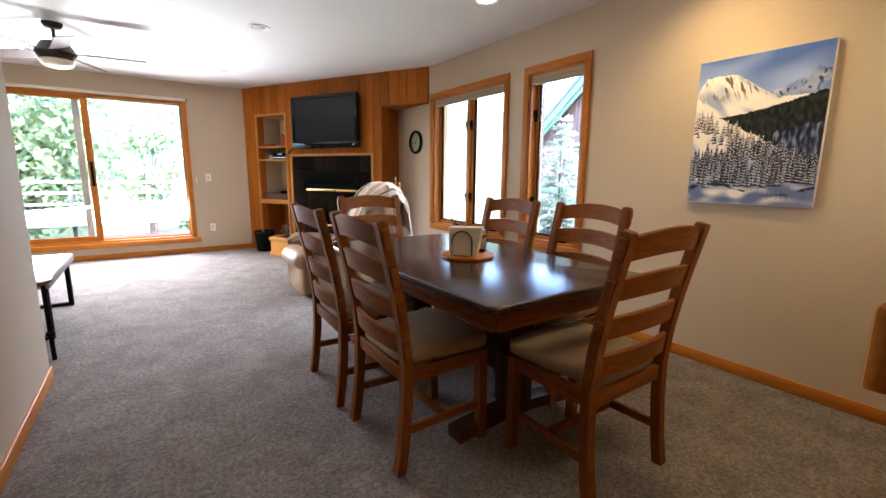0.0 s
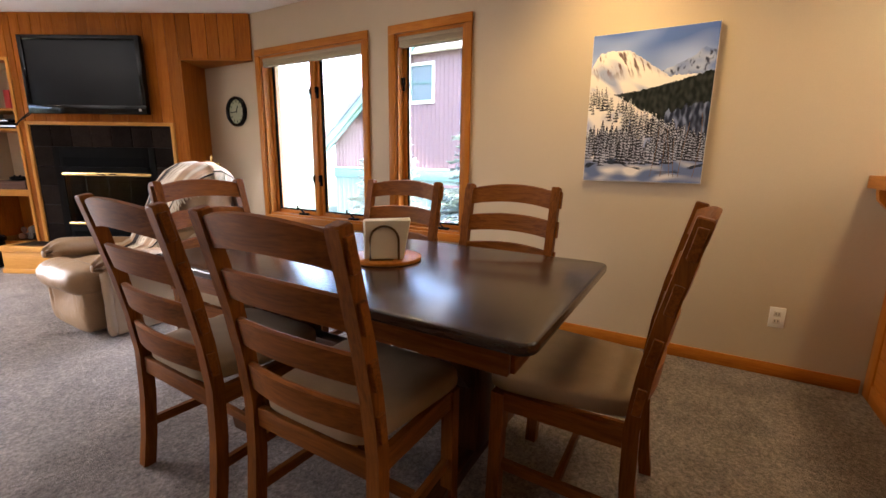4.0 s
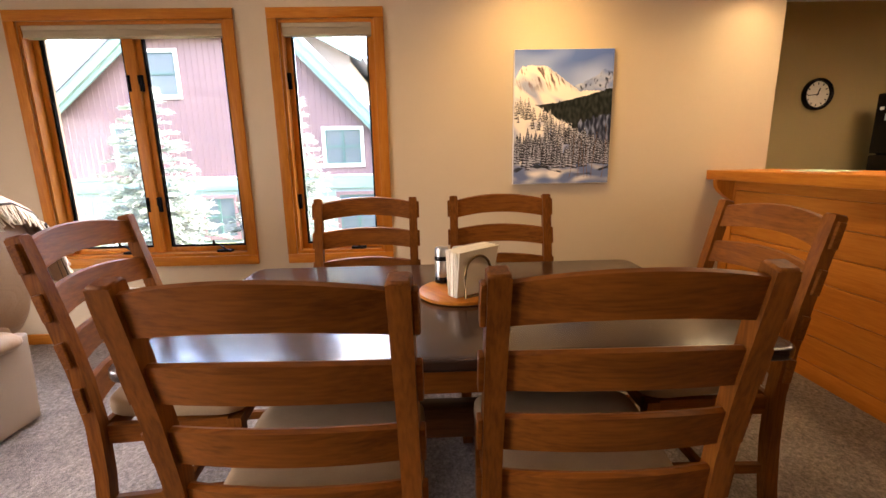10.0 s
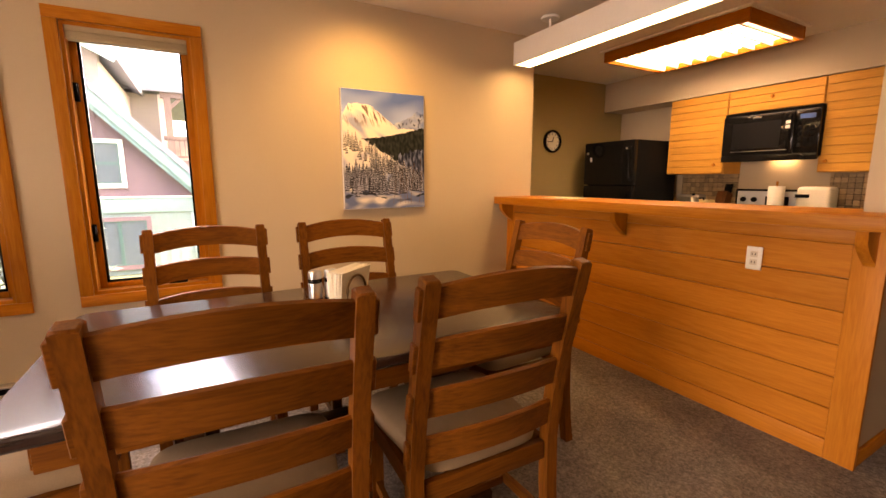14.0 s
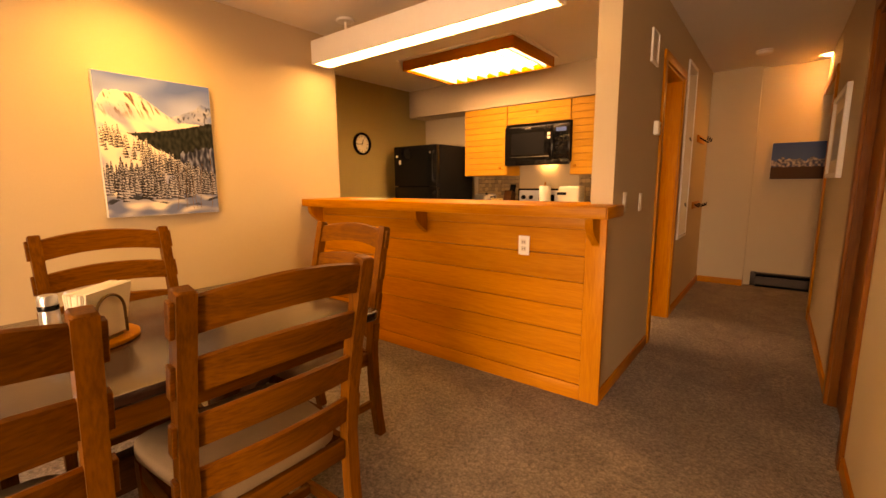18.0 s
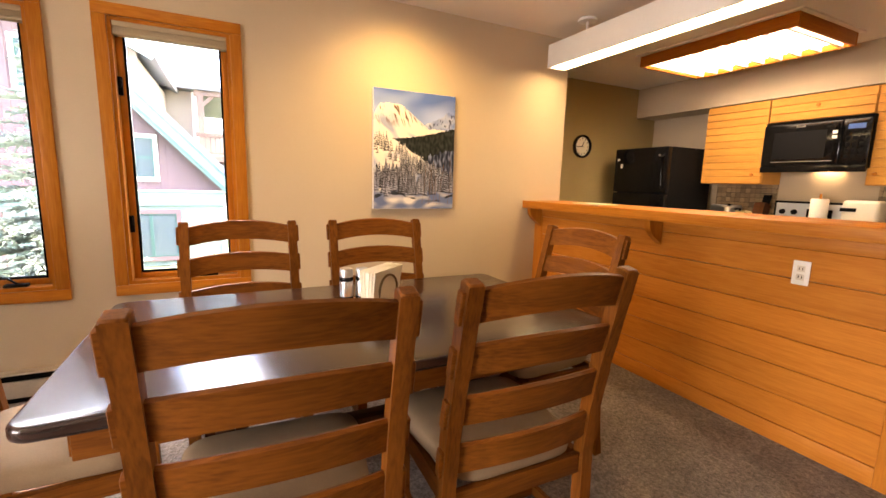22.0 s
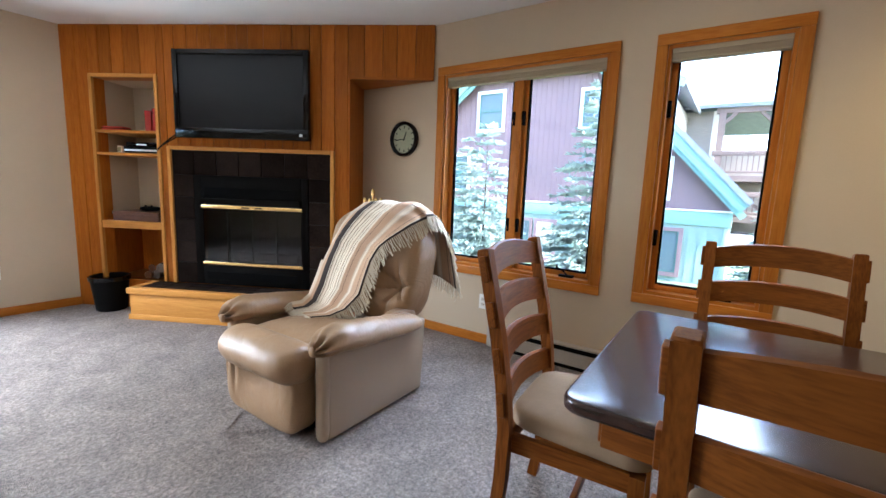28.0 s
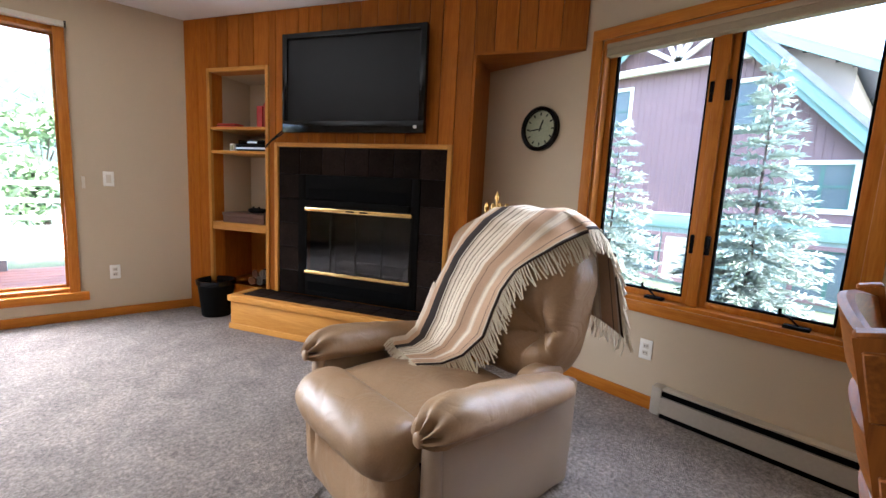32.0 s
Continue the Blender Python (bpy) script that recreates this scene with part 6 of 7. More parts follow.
def cushion(v):
    p = Vector((v.x, v.y + 0.06, v.z + 0.322 + 0.07 * v.y))
    p.z += 0.018 * math.cos(p.x / 0.27 * 1.4) + 0.02 * math.exp(-((p.y - 0.1) / 0.2) ** 2)
    p.z += wrinkle(p, 0.006, 6)
    return p


part("seat_cushion", puff((0.268, 0.30, 0.098), (0.2, 0.42), (64, 28), cushion), LEATHER, rec)


def lip(al, a, b, g):
    k = al / 0.305
    p = Vector((al, 0.392 + a + 0.018 * (1 - k * k), 0.374 + b - 0.012 * k * k))
    w = wrinkle(p, 0.005, 6, 3) + 0.003 * math.sin(al * 44 + 4 * noise.noise(p * 5)) * max(0.0, -math.sin(g) + 0.3)
    return (p.x, p.y + w * math.cos(g), p.z + w * math.sin(g))


part("seat_roll", bolster(0.302, 0.122, 0.100, lip, 9, (56, 60)), LEATHER, rec, "full-width front roll")


def rest(v):
    p = Vector((v.x, v.y + 0.385, v.z + 0.190))
    pleat = -0.034 * abs(math.sin(v.x * 44 + 1.5 * noise.noise(v * 6))) ** 6 * max(0.0, min(1.0, v.z / 0.13 + 0.45)) * math.exp(-((v.x - 0.07) / 0.19) ** 2)
    return (p.x, p.y + pleat + wrinkle(p, 0.009, 5, 5) - 0.05 * max(0.0, 0.02 - v.z), p.z)


part("footrest", puff((0.288, 0.080, 0.178), (0.26, 0.42), (150, 36), rest), LEATHER, rec, "folded footrest panel with loose pleats")
TILT_B = pose(0, -0.335, 0.40, 15)


def back(v):
    x, y, z = v.x, v.y, v.z + 0.33
    x *= 1 - 0.07 * max(0, z - 0.45) / 0.25
    bulge = 0.0
    for s in (-1, 1):
        du, dz = x - s * 0.242, z - 0.20
        d = math.hypot(du, dz) / 0.075
        an = math.atan2(dz, du)
        bulge -= 0.070 * math.exp(-d * d * 1.3)
        bulge -= 0.020 * abs(math.cos(an * 3 + 0.5 + 0.25 * d)) ** 9 * math.exp(-((d - 1.0) / 0.9) ** 2)
        bulge += 0.014 * math.exp(-((d - 1.5) / 0.7) ** 2)
    if y > -0.02:
        k = min(1.0, (y + 0.02) / 0.06)
        y += k * (bulge + 0.028 * math.exp(-((z - 0.52) / 0.13) ** 2))
        x += k * -0.25 * bulge * (1 if x > 0 else -1)
    p = Vector((x, y, z))
    return TILT_B @ (p + Vector((0, wrinkle(p, 0.008, 7), wrinkle(p, 0.006, 6, 2))))


part("backrest", puff((0.372, 0.150, 0.345), (0.5, 0.55), (240, 150), back), LEATHER, rec, "button-tufted padded back")
for s in (-1, 1):
    part("tuft_button", puff((0.012, 0.008, 0.012), (1, 1), (12, 8), lambda v, s=s: TILT_B @ Vector((v.x + s * 0.242, v.y + 0.066, v.z + 0.20))), LEATHER, rec)


for s in (-1, 1):
    part("inner_wing", puff((0.045, 0.13, 0.10), (0.5, 0.6), (24, 16), lambda v, s=s: (v.x + s * 0.305, v.y - 0.25, v.z + 0.41)), LEATHER, rec)


# throw blanket
def stripes():
    m = bpy.data.materials.new("striped_weave")
    m.use_nodes = True
    n, ln = m.node_tree.nodes, m.node_tree.links
    uv = n.new("ShaderNodeAttribute")
    uv.attribute_name = "across"
    ramp = n.new("ShaderNodeValToRGB")
    ramp.color_ramp.interpolation = "CONSTANT"
    cr, tn, dk, lt, br = (0.70, 0.60, 0.45, 1), (0.48, 0.31, 0.19, 1), (0.035, 0.024, 0.02, 1), (0.55, 0.44, 0.32, 1), (0.30, 0.18, 0.11, 1)
    gr = (0.17, 0.12, 0.085, 1)
    widths = [(dk, 2.5), (lt, 1.5), (tn, 4), (gr, 1), (tn, 10), (lt, 2), (cr, 4), (lt, 2), (tn, 9), (gr, 0.8), (tn, 5), (cr, 5), (gr, 1), (cr, 4), (gr, 1), (lt, 3), (cr, 4), (gr, 1), (cr, 4), (gr, 1.2), (cr, 4), (gr, 1.2), (cr, 3), (lt, 2), (dk, 1.5), (cr, 1), (dk, 9), (tn, 5), (lt, 3)]
    stops, reach = [], 0.0
    for col, wide in widths:
        stops.append((reach, col))
        reach += wide / 100
    e = ramp.color_ramp.elements
    e[0].position, e[0].color = stops[0]
    e[1].position, e[1].color = stops[1]
    for pos, col in stops[2:]:
        q = e.new(pos)
        q.color = col
    ln.new(uv.outputs["Fac"], ramp.inputs[0])
    tc = n.new("ShaderNodeTexCoord")
    no = n.new("ShaderNodeTexNoise")
    no.inputs["Scale"].default_value = 320
    ln.new(tc.outputs["Object"], no.inputs["Vector"])
    mr = n.new("ShaderNodeMapRange")
    mr.inputs["To Min"].default_value, mr.inputs["To Max"].default_value = 0.7, 1.25
    ln.new(no.outputs["Fac"], mr.inputs["Value"])
    sc = n.new("ShaderNodeVectorMath")
    sc.operation = "SCALE"
    ln.new(ramp.outputs[0], sc.inputs[0])
    ln.new(mr.outputs["Result"], sc.inputs["Scale"])
    p = n["Principled BSDF"]
    ln.new(sc.outputs[0], p.inputs["Base Color"])
    p.inputs["Roughness"].default_value = 0.95
    bu = n.new("ShaderNodeBump")
    bu.inputs["Strength"].default_value, bu.inputs["Distance"].default_value = 0.5, 0.003
    ln.new(no.outputs["Fac"], bu.inputs["Height"])
    ln.new(bu.outputs[0], p.inputs["Normal"])
    return m


DRAPE = [(0.09, 0.448, 0.05, 0.29), (-0.01, 0.444, 0.0, 0.29), (-0.10, 0.468, -0.03, 0.30), (-0.160, 0.555, -0.085, 0.31), (-0.192, 0.66, -0.10, 0.30), (-0.214, 0.75, -0.125, 0.285), (-0.242, 0.84, -0.17, 0.26), (-0.282, 0.935, -0.265, 0.22),
         (-0.340, 1.025, -0.33, 0.18), (-0.42, 1.082, -0.355, 0.145), (-0.51, 1.092, -0.365, 0.13), (-0.595, 1.045, -0.37, 0.12), (-0.645, 0.95, -0.38, 0.115), (-0.66, 0.84, -0.40, 0.115), (-0.665, 0.74, -0.425, 0.11), (-0.668, 0.63, -0.45, 0.11)]


def drape(s, w):
    """A point of the throw: s along from the seat to behind the back, w across from the fringed edge."""
    f = s * (len(DRAPE) - 1)
    i = min(int(f), len(DRAPE) - 2)
    k = f - i
    y, z, near, far = (DRAPE[i][q] * (1 - k) + DRAPE[i + 1][q] * k for q in range(4))
    x = near + (far - near) * w
    y -= 0.05 * w * max(0.0, 1 - s / 0.14)
    side = max(0.0, abs(x) - 0.20)
    up = max(0.0, min(1.0, (s - 0.28) / 0.3))
    z -= 2.4 * side * side * up * (1 if s < 0.8 else 0.4)
    y -= 0.50 * side * up * (1 if s < 0.62 else -0.3)
    if s < 0.28:
        z += 0.9 * max(0.0, x - 0.255)
    rip = 0.008 * math.sin(w * 15 + 4 * s) + 0.012 * noise.noise(Vector((w * 4, s * 7, 1)))
    return Vector((x, y + rip * 0.8, z + rip * 0.5 + 0.012))


throw = thing("throw_blanket", RC, "striped cream and brown woven throw with fringe on the recliner", "throw blanket")
NS, NW = 90, 44
tv_, tf_, ta_ = [], [], []
for i in range(NS + 1):
    for j in range(NW + 1):
        tv_.append(drape(i / NS, j / NW))
        ta_.append(j / NW)
for i in range(NS):
    for j in range(NW):
        q = i * (NW + 1) + j
        tf_.append((q, q + 1, q + NW + 2, q + NW + 1))
tme = bpy.data.meshes.new("cloth")
tme.from_pydata([tuple(v) for v in tv_], [], tf_)
at = tme.attributes.new("across", "FLOAT", "POINT")
at.data.foreach_set("value", ta_)
tme.polygons.foreach_set("use_smooth", [True] * len(tf_))
tme.materials.append(stripes())
cloth = new("cloth", tme)
cloth.parent = throw
sol = cloth.modifiers.new("thickness", "SOLIDIFY")
sol.thickness = 0.006
fr_bm = bmesh.new()
rs = random.Random(3)


def strand(a, dvec, ln_):
    tube(fr_bm, [a, a + dvec * ln_ * 0.5 + Vector((rs.uniform(-1, 1), rs.uniform(-1, 1), -0.3)) * 0.006, a + dvec * ln_ + Vector((rs.uniform(-1, 1), rs.uniform(-1, 1), -1)) * 0.010], 0.0034, 5)


for i in range(170):
    s = 0.01 + 0.98 * i / 169
    a = drape(s, 0.0)
    out = (drape(s, 0.0) - drape(s, 0.06)).normalized()
    strand(a, (out * 0.55 + Vector((-0.15, 0.05, -0.75))).normalized(), rs.uniform(0.065, 0.10))
for i in range(40):
    w = i / 39
    a = drape(0.0, w)
    strand(a, Vector((0, 0.8, -0.25)).normalized(), rs.uniform(0.03, 0.05))
    a = drape(1.0, w)
    strand(a, Vector((0, 0.0, -1)), rs.uniform(0.05, 0.08))
part("fringe", fr_bm, mat("cream_yarn", (0.60, 0.52, 0.38), 0.95, var=0.15, fine=300), throw, "knotted cream fringe")

# ---- living room tables by the left wall ----
ct = thing("coffee_table", pose(-0.835, 4.89, 0), "grey topped coffee table on black steel legs", "coffee table")
part("top", boxed(-0.33, 0.33, -0.59, 0.59, 0.395, 0.455, 0.005), GREYWOOD, ct)
part("inlay", boxed(-0.315, 0.315, -0.575, 0.575, 0.455, 0.459), STONETOP, ct, "pale polished inlay")
for yy in (-0.47, 0.51):
    lg = boxed(-0.30, -0.265, yy - 0.025, yy + 0.025, 0, 0.395, 0.003)
    box(lg, 0.265, 0.30, yy - 0.025, yy + 0.025, 0, 0.395, 0.003)
    box(lg, -0.265, 0.265, yy - 0.025, yy + 0.025, 0, 0.03, 0.003)
    part("leg_frame", lg, BLACKMETAL, ct)
sst = thing("iron_side_table", pose(-0.629, 4.03, 0), "dark round-topped side table with iron legs", "side table")
part("top", lathe([(0.17, 0.49), (0.185, 0.495), (0.185, 0.515), (0.175, 0.52), (0.002, 0.52)], 36), DARKOAK["x"], sst)
for k in range(3):
    an = radians(-28 + 120 * k)
    c, s = math.cos(an), math.sin(an)
    lg = part("leg", tube(bmesh.new(), [(0.168 * c, 0.168 * s, 0.49), (0.170 * c, 0.170 * s, 0.30), (0.170 * c, 0.170 * s, 0.12), (0.172 * c, 0.172 * s, 0.0)], 0.0125), BLACKMETAL, sst)
    part("leg_ball", puff((0.025, 0.025, 0.021), (1, 1), (14, 10), lambda v, c=c, s=s: (v.x + 0.170 * c, v.y + 0.170 * s, v.z + 0.175)), BLACKMETAL, lg)
    part("brace", tube(bmesh.new(), [(0.165 * c, 0.165 * s, 0.15), (0.10 * c, 0.10 * s, 0.13), (0.0, 0.0, 0.14)], 0.008), BLACKMETAL, lg)
part("hub_leaf", puff((0.05, 0.05, 0.035), (1, 0.6), (16, 10), lambda v: (v.x, v.y, v.z + 0.14)), STEEL, sst, "pressed metal rosette")

# ---- outdoors: balcony ----
RED = mat("red_deck_stain", (0.30, 0.12, 0.07), 0.7, var=0.2, bump=0.2)
RAILP = mat("pale_rail_paint", (0.60, 0.58, 0.54), 0.6, var=0.1, bump=0.1)
RAILPOST = mat("grey_rail_post", (0.22, 0.22, 0.22), 0.5, var=0.1, bump=0.05)
balc = thing("balcony", pose(0, 8.0, 0), "red-stained balcony deck with rails", "balcony", kind="structure")
for i in range(12):
    part("deck_board", boxed(-3.4, 3.1, 0.02 + i * 0.145, 0.155 + i * 0.145, 0.08, 0.115, 0.004, 1), RED, balc)
for xx in (-3.3, -2.0, -0.95, 0.1, 1.2, 2.3, 3.0):
    part("rail_post", boxed(xx - 0.03, xx + 0.03, 1.63, 1.69, 0.115, 1.0, 0.004), RAILPOST, balc)
part("top_rail", boxed(-3.35, 3.05, 1.60, 1.72, 1.0, 1.045, 0.008), RAILP, balc)
for z in (0.30, 0.47, 0.64, 0.82):
    part("rail", boxed(-3.35, 3.05, 1.645, 1.675, z, z + 0.045, 0.004), RAILP, balc)
part("rim_joist", boxed(-3.45, 3.15, 1.76, 1.80, -0.2, 0.10), RED, balc)

# ---- outdoors: ground, hills ----
GZ = -1.6
GRASS = mat("meadow_ground", (0.08, 0.10, 0.045), 0.95, var=0.35, scale=0.6, fine=6, bump=0.5, bump_dist=0.05)
gm = bmesh.new()
bmesh.ops.create_grid(gm, x_segments=60, y_segments=60, size=400, matrix=Matrix.Translation((0, 0, GZ)))
setting("ground", gm, GRASS, "mown grass and gravel round the buildings", "ground")
FOREST = mat("far_forest", (0.055, 0.085, 0.055), 0.95, var=0.5, scale=0.12, fine=0.9, bump=1.0, bump_dist=2.0)
hb = bmesh.new()
bmesh.ops.create_grid(hb, x_segments=90, y_segments=30, size=1, matrix=Matrix.Diagonal((420, 110, 1, 1)))
for v in hb.verts:
    r = (v.co.y + 110) / 220
    v.co = Vector((v.co.x, 150 + 220 * r, GZ - 1 + 95 * (r ** 0.8) * (0.75 + 0.5 * noise.noise(Vector((v.co.x / 130, 2, r)))) + 5 * noise.noise(Vector((v.co.x / 14, r * 9, 5)))))
setting("backdrop_hill", hb, FOREST, "far wooded hillside", "hill")

# neighbouring house with a gable
SIDING = mat("maroon_siding", (0.185, 0.115, 0.108), 0.75, var=0.14, scale=1.5, fine=20, bump=0.1)
GREENW = mat("green_siding", (0.19, 0.25, 0.205), 0.75, var=0.12, scale=1.5, fine=20, bump=0.1)
TEAL = mat("teal_fascia", (0.165, 0.265, 0.225), 0.6, var=0.1, bump=0.1)
TANSID = mat("tan_clapboard", (0.24, 0.205, 0.16), 0.8, var=0.1, scale=2, bump=0.1)
ROOF = mat("grey_shingle", (0.16, 0.17, 0.18), 0.9, var=0.3, scale=4, fine=30, bump=0.5, bump_dist=0.01)
SASHGREEN = mat("dark_green_sash", (0.05, 0.115, 0.09), 0.6, var=0.08, bump=0.05)
TRIMW = mat("cream_window_trim", (0.62, 0.58, 0.48), 0.6, var=0.06, bump=0.05)
DARKPANE = mat("house_pane", (0.10, 0.125, 0.125), 0.12, var=0.1, bump=0, spec=0.2)
BLINDPANE = mat("drawn_blind_pane", (0.62, 0.56, 0.40), 0.35, var=0.1, bump=0)
TIMBER = mat("brown_timber", (0.12, 0.08, 0.06), 0.8, var=0.25, scale=3, bump=0.3)
HX, HYC = 16.0, 9.3
house = thing("gabled_house", pose(HX, HYC, GZ), "maroon and green gabled house with teal fascia", "house")
APEX, SLOPE_R, SLOPE_L = 7.95 - GZ, 1.05, 0.815
WR, WL = 6.34, 7.2                      # wall ends right and left of the ridge
BELT0, BELT1 = 0.30 - GZ, 0.75 - GZ


def under_roof(y):
    return APEX - (-y * SLOPE_R if y < 0 else y * SLOPE_L)


gb = bmesh.new()
gf = gb.faces.new([gb.verts.new(c) for c in ((0, -WR, BELT1 - 0.02), (0, WL, BELT1 - 0.02), (0, WL, under_roof(WL) - 0.05), (0, 0, APEX - 0.05), (0, -WR, under_roof(-WR) - 0.05))])
ex = bmesh.ops.extrude_face_region(gb, geom=[gf])
for v in ex["geom"]:
    if isinstance(v, bmesh.types.BMVert):
        v.co.x += 9
part("wall", gb, SIDING, house)
bt = bmesh.new()
for i in range(66):
    yy = -WR + 0.1 + i * 0.205
    top = under_roof(yy) - 0.16
    if top > BELT1 + 0.1:
        box(bt, -0.022, 0.0, yy - 0.02, yy + 0.02, BELT1, top)
tagged(part("batten", bt, SIDING, house), kind="stuff")
part("lower_wall", boxed(-0.06, 9, -WR, WL, 0, BELT0), GREENW, house)
lb = bmesh.new()
for i in range(45):
    box(lb, -0.078, -0.06, -WR + 0.15 + i * 0.3, -WR + 0.19 + i * 0.3, 0.1, BELT0)
tagged(part("batten", lb, GREENW, house), kind="stuff")
part("corner_board", boxed(-0.09, 0.1, -WR - 0.03, -WR + 0.14, 0, BELT0, 0.01), GREENW, house)
part("belt_course", boxed(-0.12, 0.0, -WR - 0.05, WL + 0.05, BELT0, BELT1, 0.02), TEAL, house)
part("drip_cap", boxed(-0.17, 0.0, -WR - 0.07, WL + 0.07, BELT1, BELT1 + 0.05, 0.01), TRIMW, house)
for end, slope in ((-WR - 0.32, SLOPE_R), (WL + 0.32, SLOPE_L)):
    zz = APEX - abs(end) * slope
    part("fascia", sweep(bmesh.new(), [(-0.50, end, zz - 0.05), (-0.50, 0, APEX - 0.02)], 0.34, 0.10, up=(1, 0, 0)), TEAL, house)
    part("shadow_board", sweep(bmesh.new(), [(-0.42, end, zz - 0.32), (-0.42, 0, APEX - 0.34)], 0.20, 0.06, up=(1, 0, 0)), TEAL, house)
    part("roof", sweep(bmesh.new(), [(4.2, end * 1.02, zz + 0.10), (4.2, 0, APEX + 0.20)], 0.16, 9.6, up=(1, 0, 0)), ROOF, house)
part("truss_beam", boxed(-0.36, -0.16, -2.25, 2.85, 5.42 - GZ, 5.64 - GZ, 0.02), TRIMW, house, "pale timber truss beam")
for dy, dz in ((-1.15, 0.75), (-0.62, 1.25), (0.0, 1.6), (0.66, 1.25), (1.3, 0.8)):
    part("truss_brace", sweep(bmesh.new(), [(-0.26, 0.1, 5.62 - GZ), (-0.26, 0.1 + dy, 5.62 - GZ + dz)], 0.14, 0.12, up=(1, 0, 0)), TRIMW, house, "pale timber truss brace")


def house_window(parent, y0, y1, z0, z1, frame_mat, trim_mat, pane_mat, cols=2, rows=2, x=0.0):
    y0, y1, z0, z1 = y0 - HYC, y1 - HYC, z0 - GZ, z1 - GZ
    w = part("window", box(box(box(boxed(x - 0.07, x, y0 - 0.12, y1 + 0.12, z0 - 0.14, z0), x - 0.07, x, y0 - 0.12, y1 + 0.12, z1, z1 + 0.12), x - 0.07, x, y0 - 0.12, y0, z0, z1), x - 0.07, x, y1, y1 + 0.12, z0, z1), trim_mat, parent)
    fb = bmesh.new()
    for i in range(cols + 1):
        yy = y0 + (y1 - y0) * i / cols
        box(fb, x - 0.05, x - 0.01, yy - 0.045, yy + 0.045, z0, z1)
    for j in range(rows + 1):
        zz = z0 + (z1 - z0) * j / rows
        for i in range(cols):
            box(fb, x - 0.05, x - 0.01, y0 + (y1 - y0) * i / cols + 0.045, y0 + (y1 - y0) * (i + 1) / cols - 0.045, zz - 0.035, zz + 0.035)
    part("sash", fb, frame_mat, w)
    for i in range(cols):
        for j in range(rows):
            part("pane", boxed(x - 0.025, x - 0.005, y0 + (y1 - y0) * i / cols, y0 + (y1 - y0) * (i + 1) / cols, z0 + (z1 - z0) * j / rows, z0 + (z1 - z0) * (j + 1) / rows), pane_mat, w)


house_window(house, 4.80, 6.05, 1.19, 2.36, SASHGREEN, TRIMW, DARKPANE)
house_window(house, 7.13, 7.76, 3.54, 4.78, SASHGREEN, TRIMW, DARKPANE, 1)
house_window(house, 10.98, 12.02, 3.62, 5.00, SASHGREEN, TRIMW, DARKPANE, 1)
house_window(house, 12.52, 13.35, 1.16, 2.53, SASHGREEN, TRIMW, DARKPANE)
house_window(house, 8.52, 9.18, -1.35, 0.02, TRIMW, SIDING, BLINDPANE, 1, 2, -0.06)
house_window(house, 9.50, 10.58, -1.35, 0.02, SASHGREEN, SIDING, DARKPANE, 2, 2, -0.06)
house_window(house, 4.30, 5.66, -1.30, 0.06, SASHGREEN, SIDING, DARKPANE, 2, 1, -0.06)
# taller wing behind the gable
part("wing_wall", boxed(1.2, 9, 5.22 - HYC, 8.8 - HYC, 3.2 - GZ, 4.95 - GZ), TANSID, house, "tan clapboard wall of the taller wing")
cl = bmesh.new()
for i in range(18):
    zz = 3.3 - GZ + i * 0.2
    far = 5.22 + max(0.0, (zz + GZ - 5.05) / 0.52)
    box(cl, 1.16, 1.2 + (1.0 if zz > 4.9 - GZ else 0.0), far - HYC, 8.8 - HYC, zz, zz + 0.2)
tagged(part("clapboard", cl, TANSID, house), kind="stuff")
part("wing_fascia", sweep(bmesh.new(), [(0.80, 4.72 - HYC, 4.92 - GZ), (0.80, 8.9 - HYC, 7.10 - GZ)], 0.22, 0.08, up=(1, 0, 0)), TEAL, house)
part("wing_roof", sweep(bmesh.new(), [(4.9, 4.70 - HYC, 5.05 - GZ), (4.9, 8.9 - HYC, 7.26 - GZ)], 0.12, 8.2, up=(1, 0, 0)), ROOF, house)

# tan house with decks behind
tan = thing("tan_house", pose(24, 4.05, GZ), "tan clapboard house with timber decks", "house")
part("wall", boxed(0, 9, 0.0, 6.5, 0, 6.75), TANSID, tan)
cl = bmesh.new()
for i in range(33):
    box(cl, -0.03, 0.0, 0.0, 6.5, 0.1 + i * 0.2, 0.2 + i * 0.2)
tagged(part("clapboard", cl, TANSID, tan), kind="stuff")
part("corner_board", boxed(-0.06, 0.1, -0.06, 0.14, 0, 6.75), TRIMW, tan)
part("roof", sweep(bmesh.new(), [(-0.9, 2.0, 6.83), (4.0, 2.0, 8.0), (9.6, 2.0, 6.83)], 9.6, 0.16, up=(0, 0, 1)), ROOF, tan)
part("eave_beam", boxed(-0.75, -0.5, -2.9, 0.0, 6.52, 6.74), TIMBER, tan)
for yy in (-2.55, -0.25):
    part("deck_post", boxed(-0.75, -0.5, yy - 0.13, yy + 0.13, 0, 6.52), TIMBER, tan)
for yy, d in ((-2.55, 0.9), (-0.25, -0.5)):
    part("post_brace", sweep(bmesh.new(), [(-0.62, yy, 6.52 - abs(d)), (-0.62, yy + d, 6.52)], 0.14, 0.14, up=(1, 0, 0)), TIMBER, tan)
